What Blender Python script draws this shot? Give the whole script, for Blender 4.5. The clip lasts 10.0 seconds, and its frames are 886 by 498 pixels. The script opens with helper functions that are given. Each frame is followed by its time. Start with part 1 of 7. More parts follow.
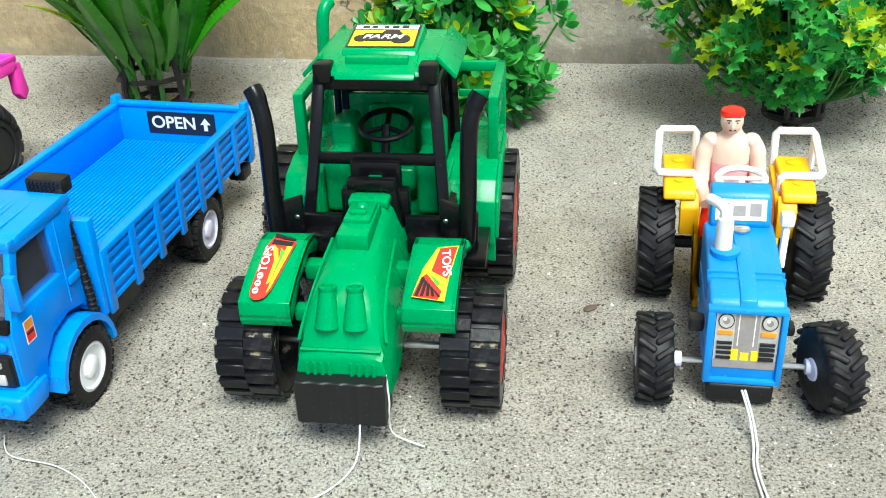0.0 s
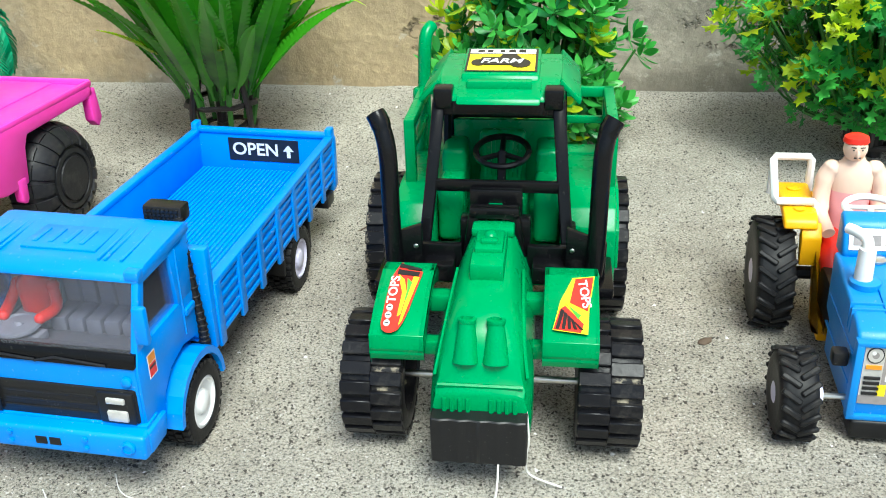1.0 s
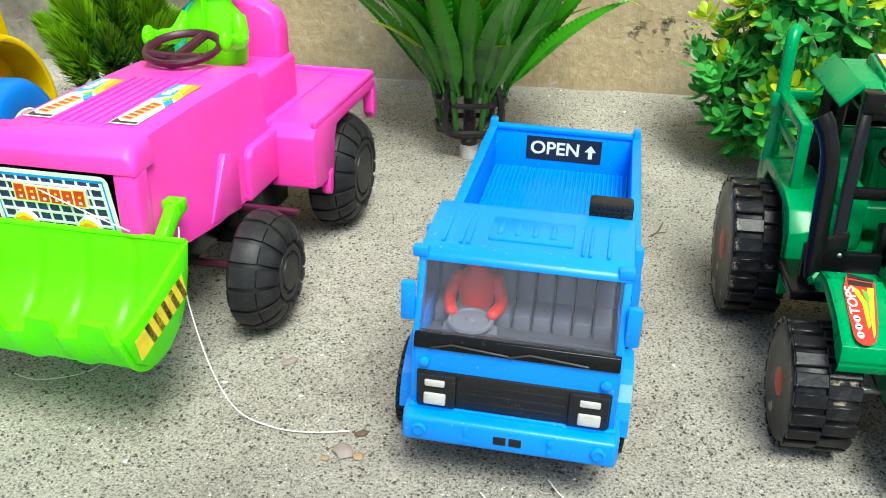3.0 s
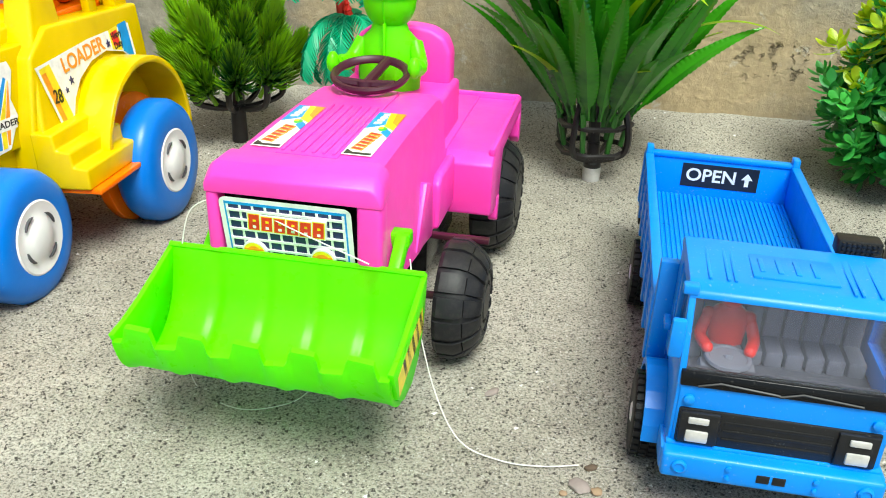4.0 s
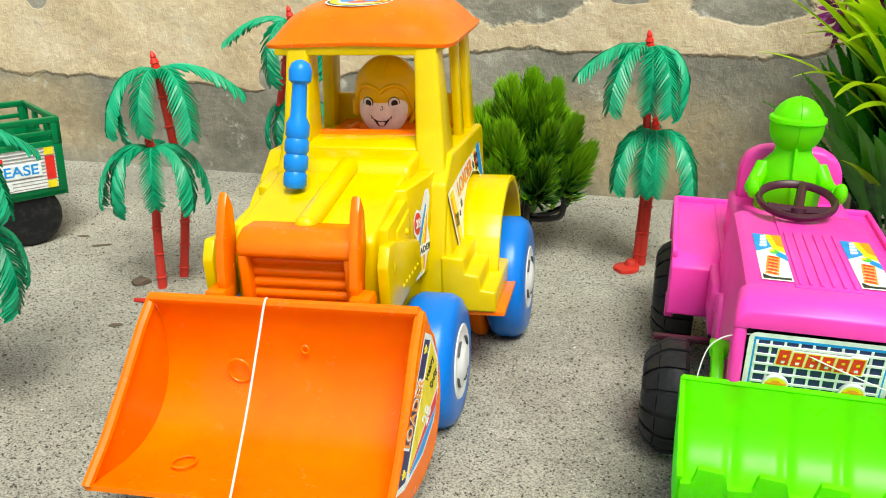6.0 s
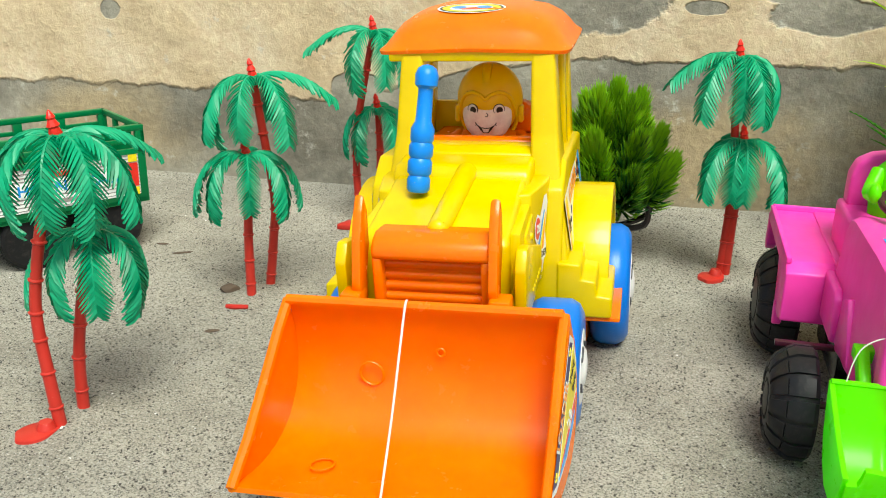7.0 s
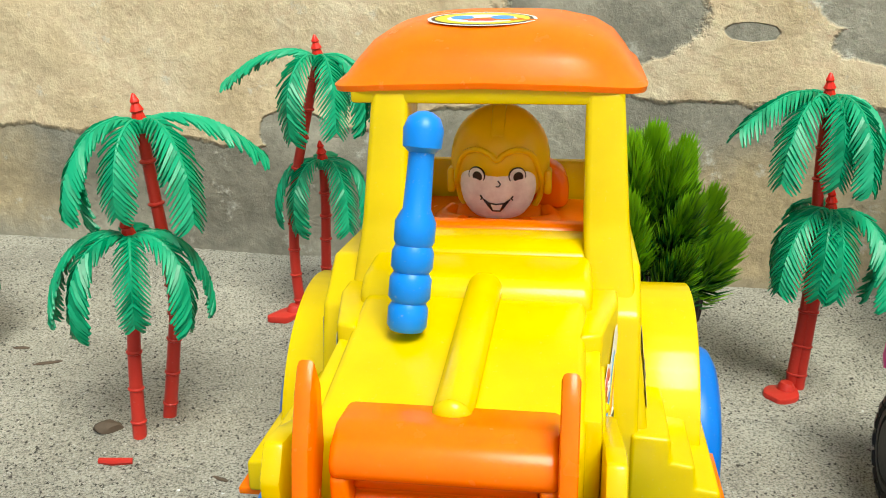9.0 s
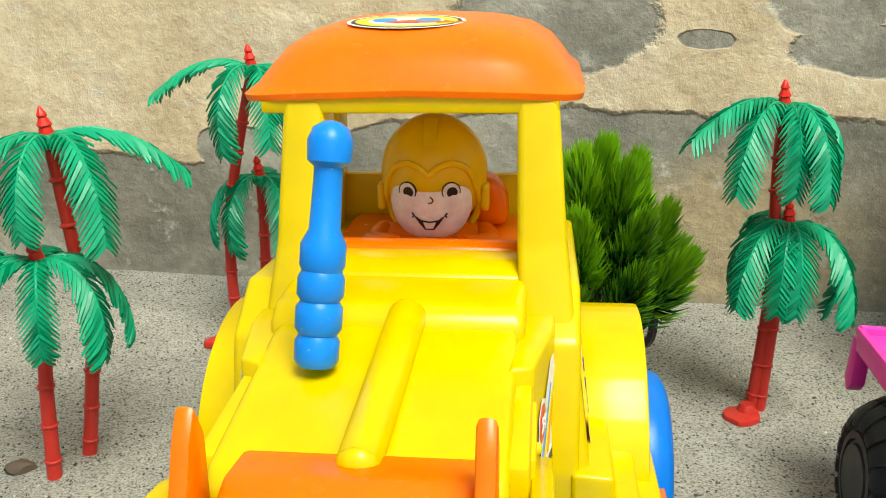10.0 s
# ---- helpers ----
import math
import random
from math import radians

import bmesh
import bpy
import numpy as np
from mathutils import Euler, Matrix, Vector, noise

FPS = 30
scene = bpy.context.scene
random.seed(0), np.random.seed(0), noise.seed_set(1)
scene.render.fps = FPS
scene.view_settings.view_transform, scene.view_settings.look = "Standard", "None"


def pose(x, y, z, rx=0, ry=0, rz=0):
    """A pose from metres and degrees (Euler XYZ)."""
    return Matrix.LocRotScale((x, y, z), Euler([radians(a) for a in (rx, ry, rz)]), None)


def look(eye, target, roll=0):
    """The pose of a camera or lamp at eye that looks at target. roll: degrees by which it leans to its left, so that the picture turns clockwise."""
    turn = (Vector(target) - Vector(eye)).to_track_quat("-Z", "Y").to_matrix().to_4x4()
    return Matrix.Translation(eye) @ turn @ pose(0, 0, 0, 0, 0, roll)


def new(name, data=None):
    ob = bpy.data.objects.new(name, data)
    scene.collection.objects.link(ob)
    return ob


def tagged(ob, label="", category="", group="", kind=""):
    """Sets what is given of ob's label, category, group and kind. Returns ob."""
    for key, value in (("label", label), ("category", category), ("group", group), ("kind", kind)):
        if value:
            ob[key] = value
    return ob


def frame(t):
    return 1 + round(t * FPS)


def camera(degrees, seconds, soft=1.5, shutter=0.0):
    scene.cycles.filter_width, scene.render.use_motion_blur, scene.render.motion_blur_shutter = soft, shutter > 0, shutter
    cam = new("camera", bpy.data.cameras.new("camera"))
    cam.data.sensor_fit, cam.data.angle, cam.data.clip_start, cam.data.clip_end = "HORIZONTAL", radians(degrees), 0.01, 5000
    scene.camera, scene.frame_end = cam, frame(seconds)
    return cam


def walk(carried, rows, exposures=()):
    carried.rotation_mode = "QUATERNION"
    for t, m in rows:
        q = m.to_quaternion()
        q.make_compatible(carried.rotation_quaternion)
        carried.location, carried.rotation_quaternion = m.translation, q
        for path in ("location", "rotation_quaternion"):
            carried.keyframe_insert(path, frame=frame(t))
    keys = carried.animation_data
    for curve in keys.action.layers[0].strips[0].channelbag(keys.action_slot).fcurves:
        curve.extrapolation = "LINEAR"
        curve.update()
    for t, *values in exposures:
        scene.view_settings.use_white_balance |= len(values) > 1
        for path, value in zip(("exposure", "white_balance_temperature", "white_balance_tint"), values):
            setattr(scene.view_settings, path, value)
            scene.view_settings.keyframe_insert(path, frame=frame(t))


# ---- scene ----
cam = camera(52.0, 10.0, 1.0)
PATH = [
    (0, (0.047, 0.027, 0.193), (0.052, 1.784, -0.762), -1.8),
    (0.5, (0.032, 0.035, 0.192), (0.049, 1.811, -0.727), -1.7),
    (1, (0.005, 0.038, 0.189), (0.015, 1.825, -0.709), -1.6),
    (1.5, (-0.025, 0.042, 0.189), (-0.034, 1.829, -0.707), -1.2),
    (2, (-0.053, 0.044, 0.194), (-0.072, 1.839, -0.687), -0.9),
    (2.5, (-0.088, 0.045, 0.185), (-0.109, 1.841, -0.695), -0.2),
    (2.7, (-0.104, 0.047, 0.182), (-0.122, 1.842, -0.701), 0.2),
    (3.8, (-0.196, 0.049, 0.189), (-0.169, 1.847, -0.687), 1.7),
    (4, (-0.21, 0.052, 0.189), (-0.176, 1.854, -0.678), 1.7),
    (4.5, (-0.255, 0.058, 0.187), (-0.211, 1.874, -0.651), 1.6),
    (5, (-0.288, 0.061, 0.19), (-0.271, 1.903, -0.589), 0.9),
    (5.5, (-0.331, 0.058, 0.194), (-0.349, 1.919, -0.537), 0.8),
    (6, (-0.368, 0.055, 0.203), (-0.4, 1.926, -0.503), 0.8),
    (6.2, (-0.38, 0.054, 0.205), (-0.422, 1.928, -0.491), 0.8),
    (7.3, (-0.419, 0.052, 0.195), (-0.467, 1.935, -0.477), 0.9),
    (7.5, (-0.42, 0.058, 0.193), (-0.449, 1.939, -0.484), 0.9),
    (8, (-0.426, 0.112, 0.183), (-0.395, 1.999, -0.481), 1.5),
    (8.5, (-0.438, 0.162, 0.178), (-0.374, 2.057, -0.458), 1.8),
    (9, (-0.435, 0.207, 0.179), (-0.34, 2.11, -0.429), 2.0),
    (9.5, (-0.428, 0.221, 0.168), (-0.306, 2.127, -0.426), 2.1),
    (10, (-0.422, 0.227, 0.175), (-0.264, 2.136, -0.401), 1.8),
]
walk(cam, [(t, look(eye, target, roll)) for t, eye, target, roll in PATH], [(0, 0.82, 6050, -3), (2.5, 0.82, 6150, -3), (4.5, 0.62, 6450, -4), (6, 0.44, 6550, -4), (10, 0.42, 6550, -5)])

# ---- light ----
world = bpy.data.worlds.new("world")
scene.world = world
world.use_nodes = True
wn = world.node_tree
sky = wn.nodes.new("ShaderNodeTexSky")
sky.sky_type = "NISHITA"
sky.sun_disc = False
sky.sun_elevation, sky.sun_rotation = radians(59.1), radians(163.0)
sky.air_density, sky.dust_density, sky.ozone_density = 1.0, 3.0, 0.6
wn.links.new(sky.outputs["Color"], wn.nodes["Background"].inputs["Color"])
wn.nodes["Background"].inputs["Strength"].default_value = 0.102
sun_data = bpy.data.lights.new("sun", "SUN")
sun_data.energy, sun_data.angle, sun_data.color = 3.0, radians(28), (1.0, 0.98, 0.94)
sun_lamp = new("sun", sun_data)
sun_lamp.matrix_world = look((0.22, -0.72, 1.26), (0, 0, 0))


# ---- materials ----
MATS = {}


def shader(name):
    m = bpy.data.materials.new(name)
    m.use_nodes = True
    MATS[name] = m
    return m, m.node_tree, m.node_tree.nodes["Principled BSDF"]


def tex(nt, scale, detail=4.0, rough=0.6, coord="Object"):
    co = nt.nodes.new("ShaderNodeTexCoord")
    n = nt.nodes.new("ShaderNodeTexNoise")
    n.inputs["Scale"].default_value, n.inputs["Detail"].default_value, n.inputs["Roughness"].default_value = scale, detail, rough
    nt.links.new(co.outputs[coord], n.inputs["Vector"])
    return n


def ramp(nt, source, stops, interp="LINEAR"):
    r = nt.nodes.new("ShaderNodeValToRGB")
    r.color_ramp.interpolation = interp
    els = r.color_ramp.elements
    while len(els) < len(stops):
        els.new(0.5)
    for el, (pos, col) in zip(els, stops):
        el.position, el.color = pos, (*col, 1) if len(col) == 3 else col
    nt.links.new(source, r.inputs["Fac"])
    return r


def bump(nt, bsdf, source, strength, distance=0.001, normal=None):
    b = nt.nodes.new("ShaderNodeBump")
    b.inputs["Strength"].default_value, b.inputs["Distance"].default_value = strength, distance
    nt.links.new(source, b.inputs["Height"])
    if normal:
        nt.links.new(normal, b.inputs["Normal"])
    nt.links.new(b.outputs["Normal"], bsdf.inputs["Normal"])
    return b.outputs["Normal"]


def mixed(nt, fac, a, b, blend="MIX"):
    n = nt.nodes.new("ShaderNodeMix")
    n.data_type, n.blend_type = "RGBA", blend
    for sock, v in ((n.inputs[0], fac), (n.inputs[6], a), (n.inputs[7], b)):
        if isinstance(v, (int, float)):
            sock.default_value = v
        elif isinstance(v, tuple):
            sock.default_value = (*v, 1)
        else:
            nt.links.new(v, sock)
    return n.outputs[2]


def plastic(name, col, rough=0.32, dust=0.15, glow=0.0, grain=0.25, thin=0.0):
    """Moulded plastic: slight tone drift, dust specks, faint orange-peel relief; glow is the share of light that wanders inside it, thin the share that passes a thin wall."""
    m, nt, b = shader(name)
    big, fine = tex(nt, 35, 3), tex(nt, 900, 2)
    tone = ramp(nt, big.outputs["Fac"], [(0.3, tuple(c * 0.88 for c in col)), (0.7, tuple(min(1, c * 1.06) for c in col))])
    speck = ramp(nt, fine.outputs["Fac"], [(0.66, (0, 0, 0)), (0.78, (dust, dust, dust))])
    c = mixed(nt, speck.outputs["Color"], tone.outputs["Color"], (0.62, 0.58, 0.5))
    nt.links.new(c, b.inputs["Base Color"])
    rr = nt.nodes.new("ShaderNodeMapRange")
    rr.inputs["To Min"].default_value, rr.inputs["To Max"].default_value = rough * 0.75, rough * 1.35
    nt.links.new(tex(nt, 120, 4).outputs["Fac"], rr.inputs["Value"])
    nt.links.new(rr.outputs["Result"], b.inputs["Roughness"])
    bump(nt, b, tex(nt, 300, 3).outputs["Fac"], grain, 0.0002)
    b.inputs["Specular IOR Level"].default_value = 0.36
    if glow:
        b.inputs["Subsurface Weight"].default_value = glow
        b.inputs["Subsurface Radius"].default_value = (1, 1, 1)
        b.inputs["Subsurface Scale"].default_value = 0.003
    if thin:
        t = nt.nodes.new("ShaderNodeBsdfTranslucent")
        nt.links.new(c, t.inputs["Color"])
        x = nt.nodes.new("ShaderNodeMixShader")
        x.inputs[0].default_value = thin
        nt.links.new(b.outputs[0], x.inputs[1])
        nt.links.new(t.outputs[0], x.inputs[2])
        nt.links.new(x.outputs[0], nt.nodes["Material Output"].inputs["Surface"])
    return m


def plain(name, col, rough=0.5, metal=0.0):
    m, nt, b = shader(name)
    v = ramp(nt, tex(nt, 250, 3).outputs["Fac"], [(0.3, tuple(c * 0.85 for c in col)), (0.7, tuple(min(1, c * 1.1) for c in col))])
    nt.links.new(v.outputs["Color"], b.inputs["Base Color"])
    b.inputs["Roughness"].default_value, b.inputs["Metallic"].default_value = rough, metal
    return m


def rubber(name, col=(0.018, 0.018, 0.02), dusty=0.35, rough=0.55, scuff=0.0):
    m, nt, b = shader(name)
    d = ramp(nt, tex(nt, 140, 6, 0.7).outputs["Fac"], [(0.5, (0, 0, 0)), (0.75, (dusty, dusty, dusty))])
    c = mixed(nt, d.outputs["Color"], col, (0.22, 0.2, 0.17))
    if scuff:
        w = ramp(nt, tex(nt, 75, 5, 0.65).outputs["Fac"], [(0.60, (0, 0, 0)), (0.66, (scuff, scuff, scuff))])
        c = mixed(nt, w.outputs["Color"], c, (0.42, 0.36, 0.26))
    nt.links.new(c, b.inputs["Base Color"])
    b.inputs["Specular IOR Level"].default_value = 0.2
    b.inputs["Roughness"].default_value = rough
    bump(nt, b, tex(nt, 500, 5).outputs["Fac"], 0.4, 0.0003)
    return m


def leafy(name, dark, light, rough=0.4, glow=0.25, scale=60, along=0.0):
    """Leaf plastic, each piece a little different; with a length, its colour runs from dark at the root to light at the
    tip.
    """
    m, nt, b = shader(name)
    info = nt.nodes.new("ShaderNodeObjectInfo")
    geo = nt.nodes.new("ShaderNodeNewGeometry")
    n = tex(nt, scale, 3)
    add = nt.nodes.new("ShaderNodeMath")
    add.operation = "MULTIPLY_ADD"
    nt.links.new(geo.outputs["Random Per Island"], add.inputs[0])
    add.inputs[1].default_value = 0.5
    nt.links.new(n.outputs["Fac"], add.inputs[2])
    add2 = nt.nodes.new("ShaderNodeMath")
    add2.operation = "MULTIPLY_ADD"
    nt.links.new(info.outputs["Random"], add2.inputs[0])
    add2.inputs[1].default_value = 0.35
    nt.links.new(add.outputs[0], add2.inputs[2])
    fac = add2.outputs[0]
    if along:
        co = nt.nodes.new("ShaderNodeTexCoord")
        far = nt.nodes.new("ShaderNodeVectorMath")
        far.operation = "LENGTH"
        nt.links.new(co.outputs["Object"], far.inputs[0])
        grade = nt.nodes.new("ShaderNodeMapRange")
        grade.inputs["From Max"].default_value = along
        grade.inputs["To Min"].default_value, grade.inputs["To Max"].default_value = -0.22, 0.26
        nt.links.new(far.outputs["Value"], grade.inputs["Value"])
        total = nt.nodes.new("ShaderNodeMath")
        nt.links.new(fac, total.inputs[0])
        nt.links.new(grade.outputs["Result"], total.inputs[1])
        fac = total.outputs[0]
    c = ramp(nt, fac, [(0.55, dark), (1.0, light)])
    nt.links.new(c.outputs["Color"], b.inputs["Base Color"])
    b.inputs["Roughness"].default_value = rough
    bump(nt, b, tex(nt, 400, 3).outputs["Fac"], 0.3, 0.0003)
    t = nt.nodes.new("ShaderNodeBsdfTranslucent")
    nt.links.new(c.outputs["Color"], t.inputs["Color"])
    x = nt.nodes.new("ShaderNodeMixShader")
    x.inputs[0].default_value = glow
    nt.links.new(b.outputs[0], x.inputs[1])
    nt.links.new(t.outputs[0], x.inputs[2])
    nt.links.new(x.outputs[0], nt.nodes["Material Output"].inputs["Surface"])
    return m


def sand_material():
    """Sandy cement screed: pale grey-beige with dark and white grains and broad damp patches."""
    m, nt, b = shader("sand")
    broad, mid, fine, grit, dots = tex(nt, 6, 5, 0.6), tex(nt, 60, 6, 0.7), tex(nt, 1000, 4, 0.75), tex(nt, 1100, 3, 0.6), tex(nt, 380, 5, 0.8)
    base = ramp(nt, broad.outputs["Fac"], [(0.3, (0.31, 0.285, 0.242)), (0.5, (0.475, 0.443, 0.384)), (0.72, (0.565, 0.535, 0.472))])
    c = mixed(nt, 0.6, base.outputs["Color"], ramp(nt, mid.outputs["Fac"], [(0.3, (0.40, 0.385, 0.35)), (0.7, (0.64, 0.635, 0.61))]).outputs["Color"], "OVERLAY")
    dark = ramp(nt, fine.outputs["Fac"], [(0.38, (0.95, 0.95, 0.95)), (0.45, (0.52, 0.52, 0.52)), (0.535, (0, 0, 0))])
    c = mixed(nt, dark.outputs["Color"], c, (0.10, 0.092, 0.075))
    pits = ramp(nt, dots.outputs["Fac"], [(0.28, (0.9, 0.9, 0.9)), (0.35, (0, 0, 0))])
    c = mixed(nt, pits.outputs["Color"], c, (0.03, 0.027, 0.022))
    light = ramp(nt, grit.outputs["Fac"], [(0.59, (0, 0, 0)), (0.68, (0.55, 0.55, 0.55))])
    c = mixed(nt, light.outputs["Color"], c, (0.78, 0.765, 0.72))
    nt.links.new(c, b.inputs["Base Color"])
    b.inputs["Roughness"].default_value = 0.9
    n1 = bump(nt, b, fine.outputs["Fac"], 0.9, 0.0014)
    bump(nt, b, mid.outputs["Fac"], 0.6, 0.003, n1)
    return m


def wall_material():
    """Old lime plaster: an ochre coat above, bare grey cement below its broken edge, peeled islands, tan stains and two crumbled spots."""
    m, nt, b = shader("plaster")
    co = nt.nodes.new("ShaderNodeTexCoord")
    sep = nt.nodes.new("ShaderNodeSeparateXYZ")
    nt.links.new(co.outputs["Object"], sep.inputs[0])
    edge, patch, fine, streak = tex(nt, 14, 6, 0.62), tex(nt, 26, 6, 0.65), tex(nt, 160, 6, 0.7), tex(nt, 18, 4)

    def maths(op, a, c, d=0.0):
        n = nt.nodes.new("ShaderNodeMath")
        n.operation = op
        for sock, v in zip(n.inputs, (a, c, d)):
            if isinstance(v, (int, float)):
                sock.default_value = v
            else:
                nt.links.new(v, sock)
        return n.outputs[0]

    def step(value, u0, u1, v0, v1):
        n = nt.nodes.new("ShaderNodeMapRange")
        n.interpolation_type = "SMOOTHSTEP"
        for sock, v in zip(n.inputs[1:5], (u0, u1, v0, v1)):
            sock.default_value = v
        nt.links.new(value, n.inputs[0])
        return n.outputs[0]

    def island(u, v, ru, rv, ragged=0.9, soft=0.06):
        """A ragged oval at a place of the wall, sizes in metres."""
        mp = nt.nodes.new("ShaderNodeMapping")
        mp.inputs["Location"].default_value, mp.inputs["Scale"].default_value = (-u / ru, 0, -v / rv), (1 / ru, 0, 1 / rv)
        nt.links.new(co.outputs["Object"], mp.inputs["Vector"])
        far = nt.nodes.new("ShaderNodeVectorMath")
        far.operation = "LENGTH"
        nt.links.new(mp.outputs[0], far.inputs[0])
        d = maths("MULTIPLY_ADD", patch.outputs["Fac"], ragged, far.outputs["Value"])
        return step(d, 1 + ragged * 0.5 - soft, 1 + ragged * 0.5 + soft, 1, 0)

    # lower edge of the coat: low on one side, higher behind the shrub, absent further on
    rise = maths("ADD", step(sep.outputs["X"], -0.50, -0.38, 0.079, 0.111), step(sep.outputs["X"], -0.16, -0.06, 0, 0.05))
    over = maths("SUBTRACT", sep.outputs["Z"], rise)
    coat = step(maths("MULTIPLY_ADD", edge.outputs["Fac"], 0.030, over), 0.0135, 0.0165, 0, 1)
    bare = island(-0.335, 0.158, 0.052, 0.030)
    for place in ((-0.185, 0.146, 0.036, 0.012), (-0.262, 0.149, 0.014, 0.005), (-0.205, 0.172, 0.03, 0.02), (-0.69, 0.135, 0.008, 0.007), (-0.50, 0.085, 0.02, 0.012)):
        bare = maths("MAXIMUM", bare, island(*place))
    mask = maths("SUBTRACT", coat, bare)
    mask = maths("MAXIMUM", mask, 0.0)
    ochre = ramp(nt, streak.outputs["Fac"], [(0.25, (0.50, 0.37, 0.22)), (0.5, (0.62, 0.48, 0.31)), (0.75, (0.70, 0.57, 0.41))])
    grey = ramp(nt, tex(nt, 15, 6, 0.65).outputs["Fac"], [(0.3, (0.15, 0.136, 0.11)), (0.5, (0.265, 0.24, 0.19)), (0.7, (0.40, 0.362, 0.29))])
    tan = maths("MAXIMUM", maths("MAXIMUM", island(-0.05, 0.05, 0.11, 0.055, 1.4, 0.5), island(-0.24, 0.05, 0.06, 0.04, 1.6, 0.5)), island(-0.70, 0.05, 0.06, 0.03, 1.4, 0.5))
    worn = mixed(nt, maths("MULTIPLY", tan, 0.85), grey.outputs["Color"], (0.43, 0.325, 0.185))
    # two soft dark brown ovals low on the cement, one towards each end
    darker = maths("MULTIPLY", maths("MAXIMUM", island(0.16, 0.0, 0.10, 0.028, 1.0, 0.4), island(-0.56, 0.055, 0.12, 0.022, 1.2, 0.4)), 0.42)
    worn = mixed(nt, darker, worn, (0.105, 0.09, 0.065))
    c = mixed(nt, mask, worn, ochre.outputs["Color"])
    lime = ramp(nt, tex(nt, 45, 5, 0.7).outputs["Fac"], [(0.60, (0, 0, 0)), (0.68, (0.6, 0.6, 0.6))])
    c = mixed(nt, lime.outputs["Color"], c, (0.56, 0.53, 0.46))
    crumbled = maths("MAXIMUM", island(0.020, 0.047, 0.030, 0.012, 1.6, 0.3), island(0.20, 0.050, 0.036, 0.014, 1.6, 0.3))
    pits = ramp(nt, tex(nt, 75, 5, 0.7).outputs["Fac"], [(0.36, (1, 1, 1)), (0.45, (0, 0, 0))])
    holes = maths("MULTIPLY", crumbled, pits.outputs["Color"])
    c = mixed(nt, maths("MULTIPLY", holes, 0.55), c, (0.14, 0.105, 0.07))
    c = mixed(nt, 0.35, c, ramp(nt, fine.outputs["Fac"], [(0.35, (0.3, 0.3, 0.3)), (0.65, (0.7, 0.7, 0.7))]).outputs["Color"], "OVERLAY")
    nt.links.new(c, b.inputs["Base Color"])
    b.inputs["Roughness"].default_value = 0.92
    n1 = bump(nt, b, fine.outputs["Fac"], 0.6, 0.002)
    n2 = bump(nt, b, mask, 0.6, 0.003, n1)
    n3 = bump(nt, b, maths("SUBTRACT", 1.0, holes), 0.9, 0.006, n2)
    bump(nt, b, patch.outputs["Fac"], 0.5, 0.006, n3)
    return m


def glass(name, tint=(0.9, 0.93, 1.0), rough=0.05, film=0.03):
    """Thin clear plastic: see-through, with a Fresnel gloss and a faint dusty film."""
    m, nt, b = shader(name)
    t = nt.nodes.new("ShaderNodeBsdfTransparent")
    t.inputs["Color"].default_value = (*tint, 1)
    g = nt.nodes.new("ShaderNodeBsdfGlossy")
    g.inputs["Roughness"].default_value = rough
    f = nt.nodes.new("ShaderNodeFresnel")
    f.inputs["IOR"].default_value = 1.32
    x = nt.nodes.new("ShaderNodeMixShader")
    nt.links.new(f.outputs[0], x.inputs[0])
    nt.links.new(t.outputs[0], x.inputs[1])
    nt.links.new(g.outputs[0], x.inputs[2])
    b.inputs["Base Color"].default_value = (0.6, 0.6, 0.65, 1)
    y = nt.nodes.new("ShaderNodeMixShader")
    y.inputs[0].default_value = film
    nt.links.new(x.outputs[0], y.inputs[1])
    nt.links.new(b.outputs[0], y.inputs[2])
    nt.links.new(y.outputs[0], nt.nodes["Material Output"].inputs["Surface"])
    return m


SAND, PLASTER = sand_material(), wall_material()
BLUE = plastic("blue_plastic", (0.012, 0.235, 0.80), 0.34, 0.3)
TBLUE = plastic("tractor_blue_plastic", (0.02, 0.24, 0.68), 0.36, 0.25)
WBLUE = plastic("wheel_blue_plastic", (0.008, 0.17, 0.66), 0.3, 0.1)
GREEN = plastic("green_plastic", (0.0, 0.26, 0.075), 0.27, 0.12, 0.04)
TGREEN = plastic("trailer_green_plastic", (0.004, 0.17, 0.05), 0.35, 0.1)
PINK = plastic("pink_plastic", (1.0, 0.055, 0.47), 0.34, 0.04, 0.25, 0.2, 0.04)
LIME = plastic("lime_plastic", (0.25, 0.98, 0.006), 0.28, 0.04, 0.2, 0.25, 0.46)
YELLOW = plastic("yellow_plastic", (0.77, 0.55, 0.001), 0.22, 0.08, 0.15, 0.25, 0.05)
AMBER = plastic("amber_plastic", (0.90, 0.44, 0.002), 0.36, 0.06, 0.2)
HELMET = plastic("helmet_plastic", (0.97, 0.60, 0.006), 0.3, 0.04, 0.3)
ORANGE = plastic("orange_plastic", (1.0, 0.185, 0.001), 0.24, 0.04, 0.4, 0.25, 0.06)
DRED = plastic("dark_red_plastic", (0.48, 0.022, 0.014), 0.35, 0.1, 0.05)
RED = plastic("red_plastic", (0.74, 0.022, 0.012), 0.3, 0.05, 0.1)
TRUNK = plastic("trunk_plastic", (0.54, 0.032, 0.022), 0.35, 0.1, 0.1)
WHITE = plastic("white_plastic", (0.82, 0.82, 0.82), 0.35, 0.15)
LILAC = plastic("lilac_plastic", (0.62, 0.60, 0.76), 0.4, 0.1)
BLACK = plastic("black_plastic", (0.004, 0.004, 0.005), 0.22, 0.04)
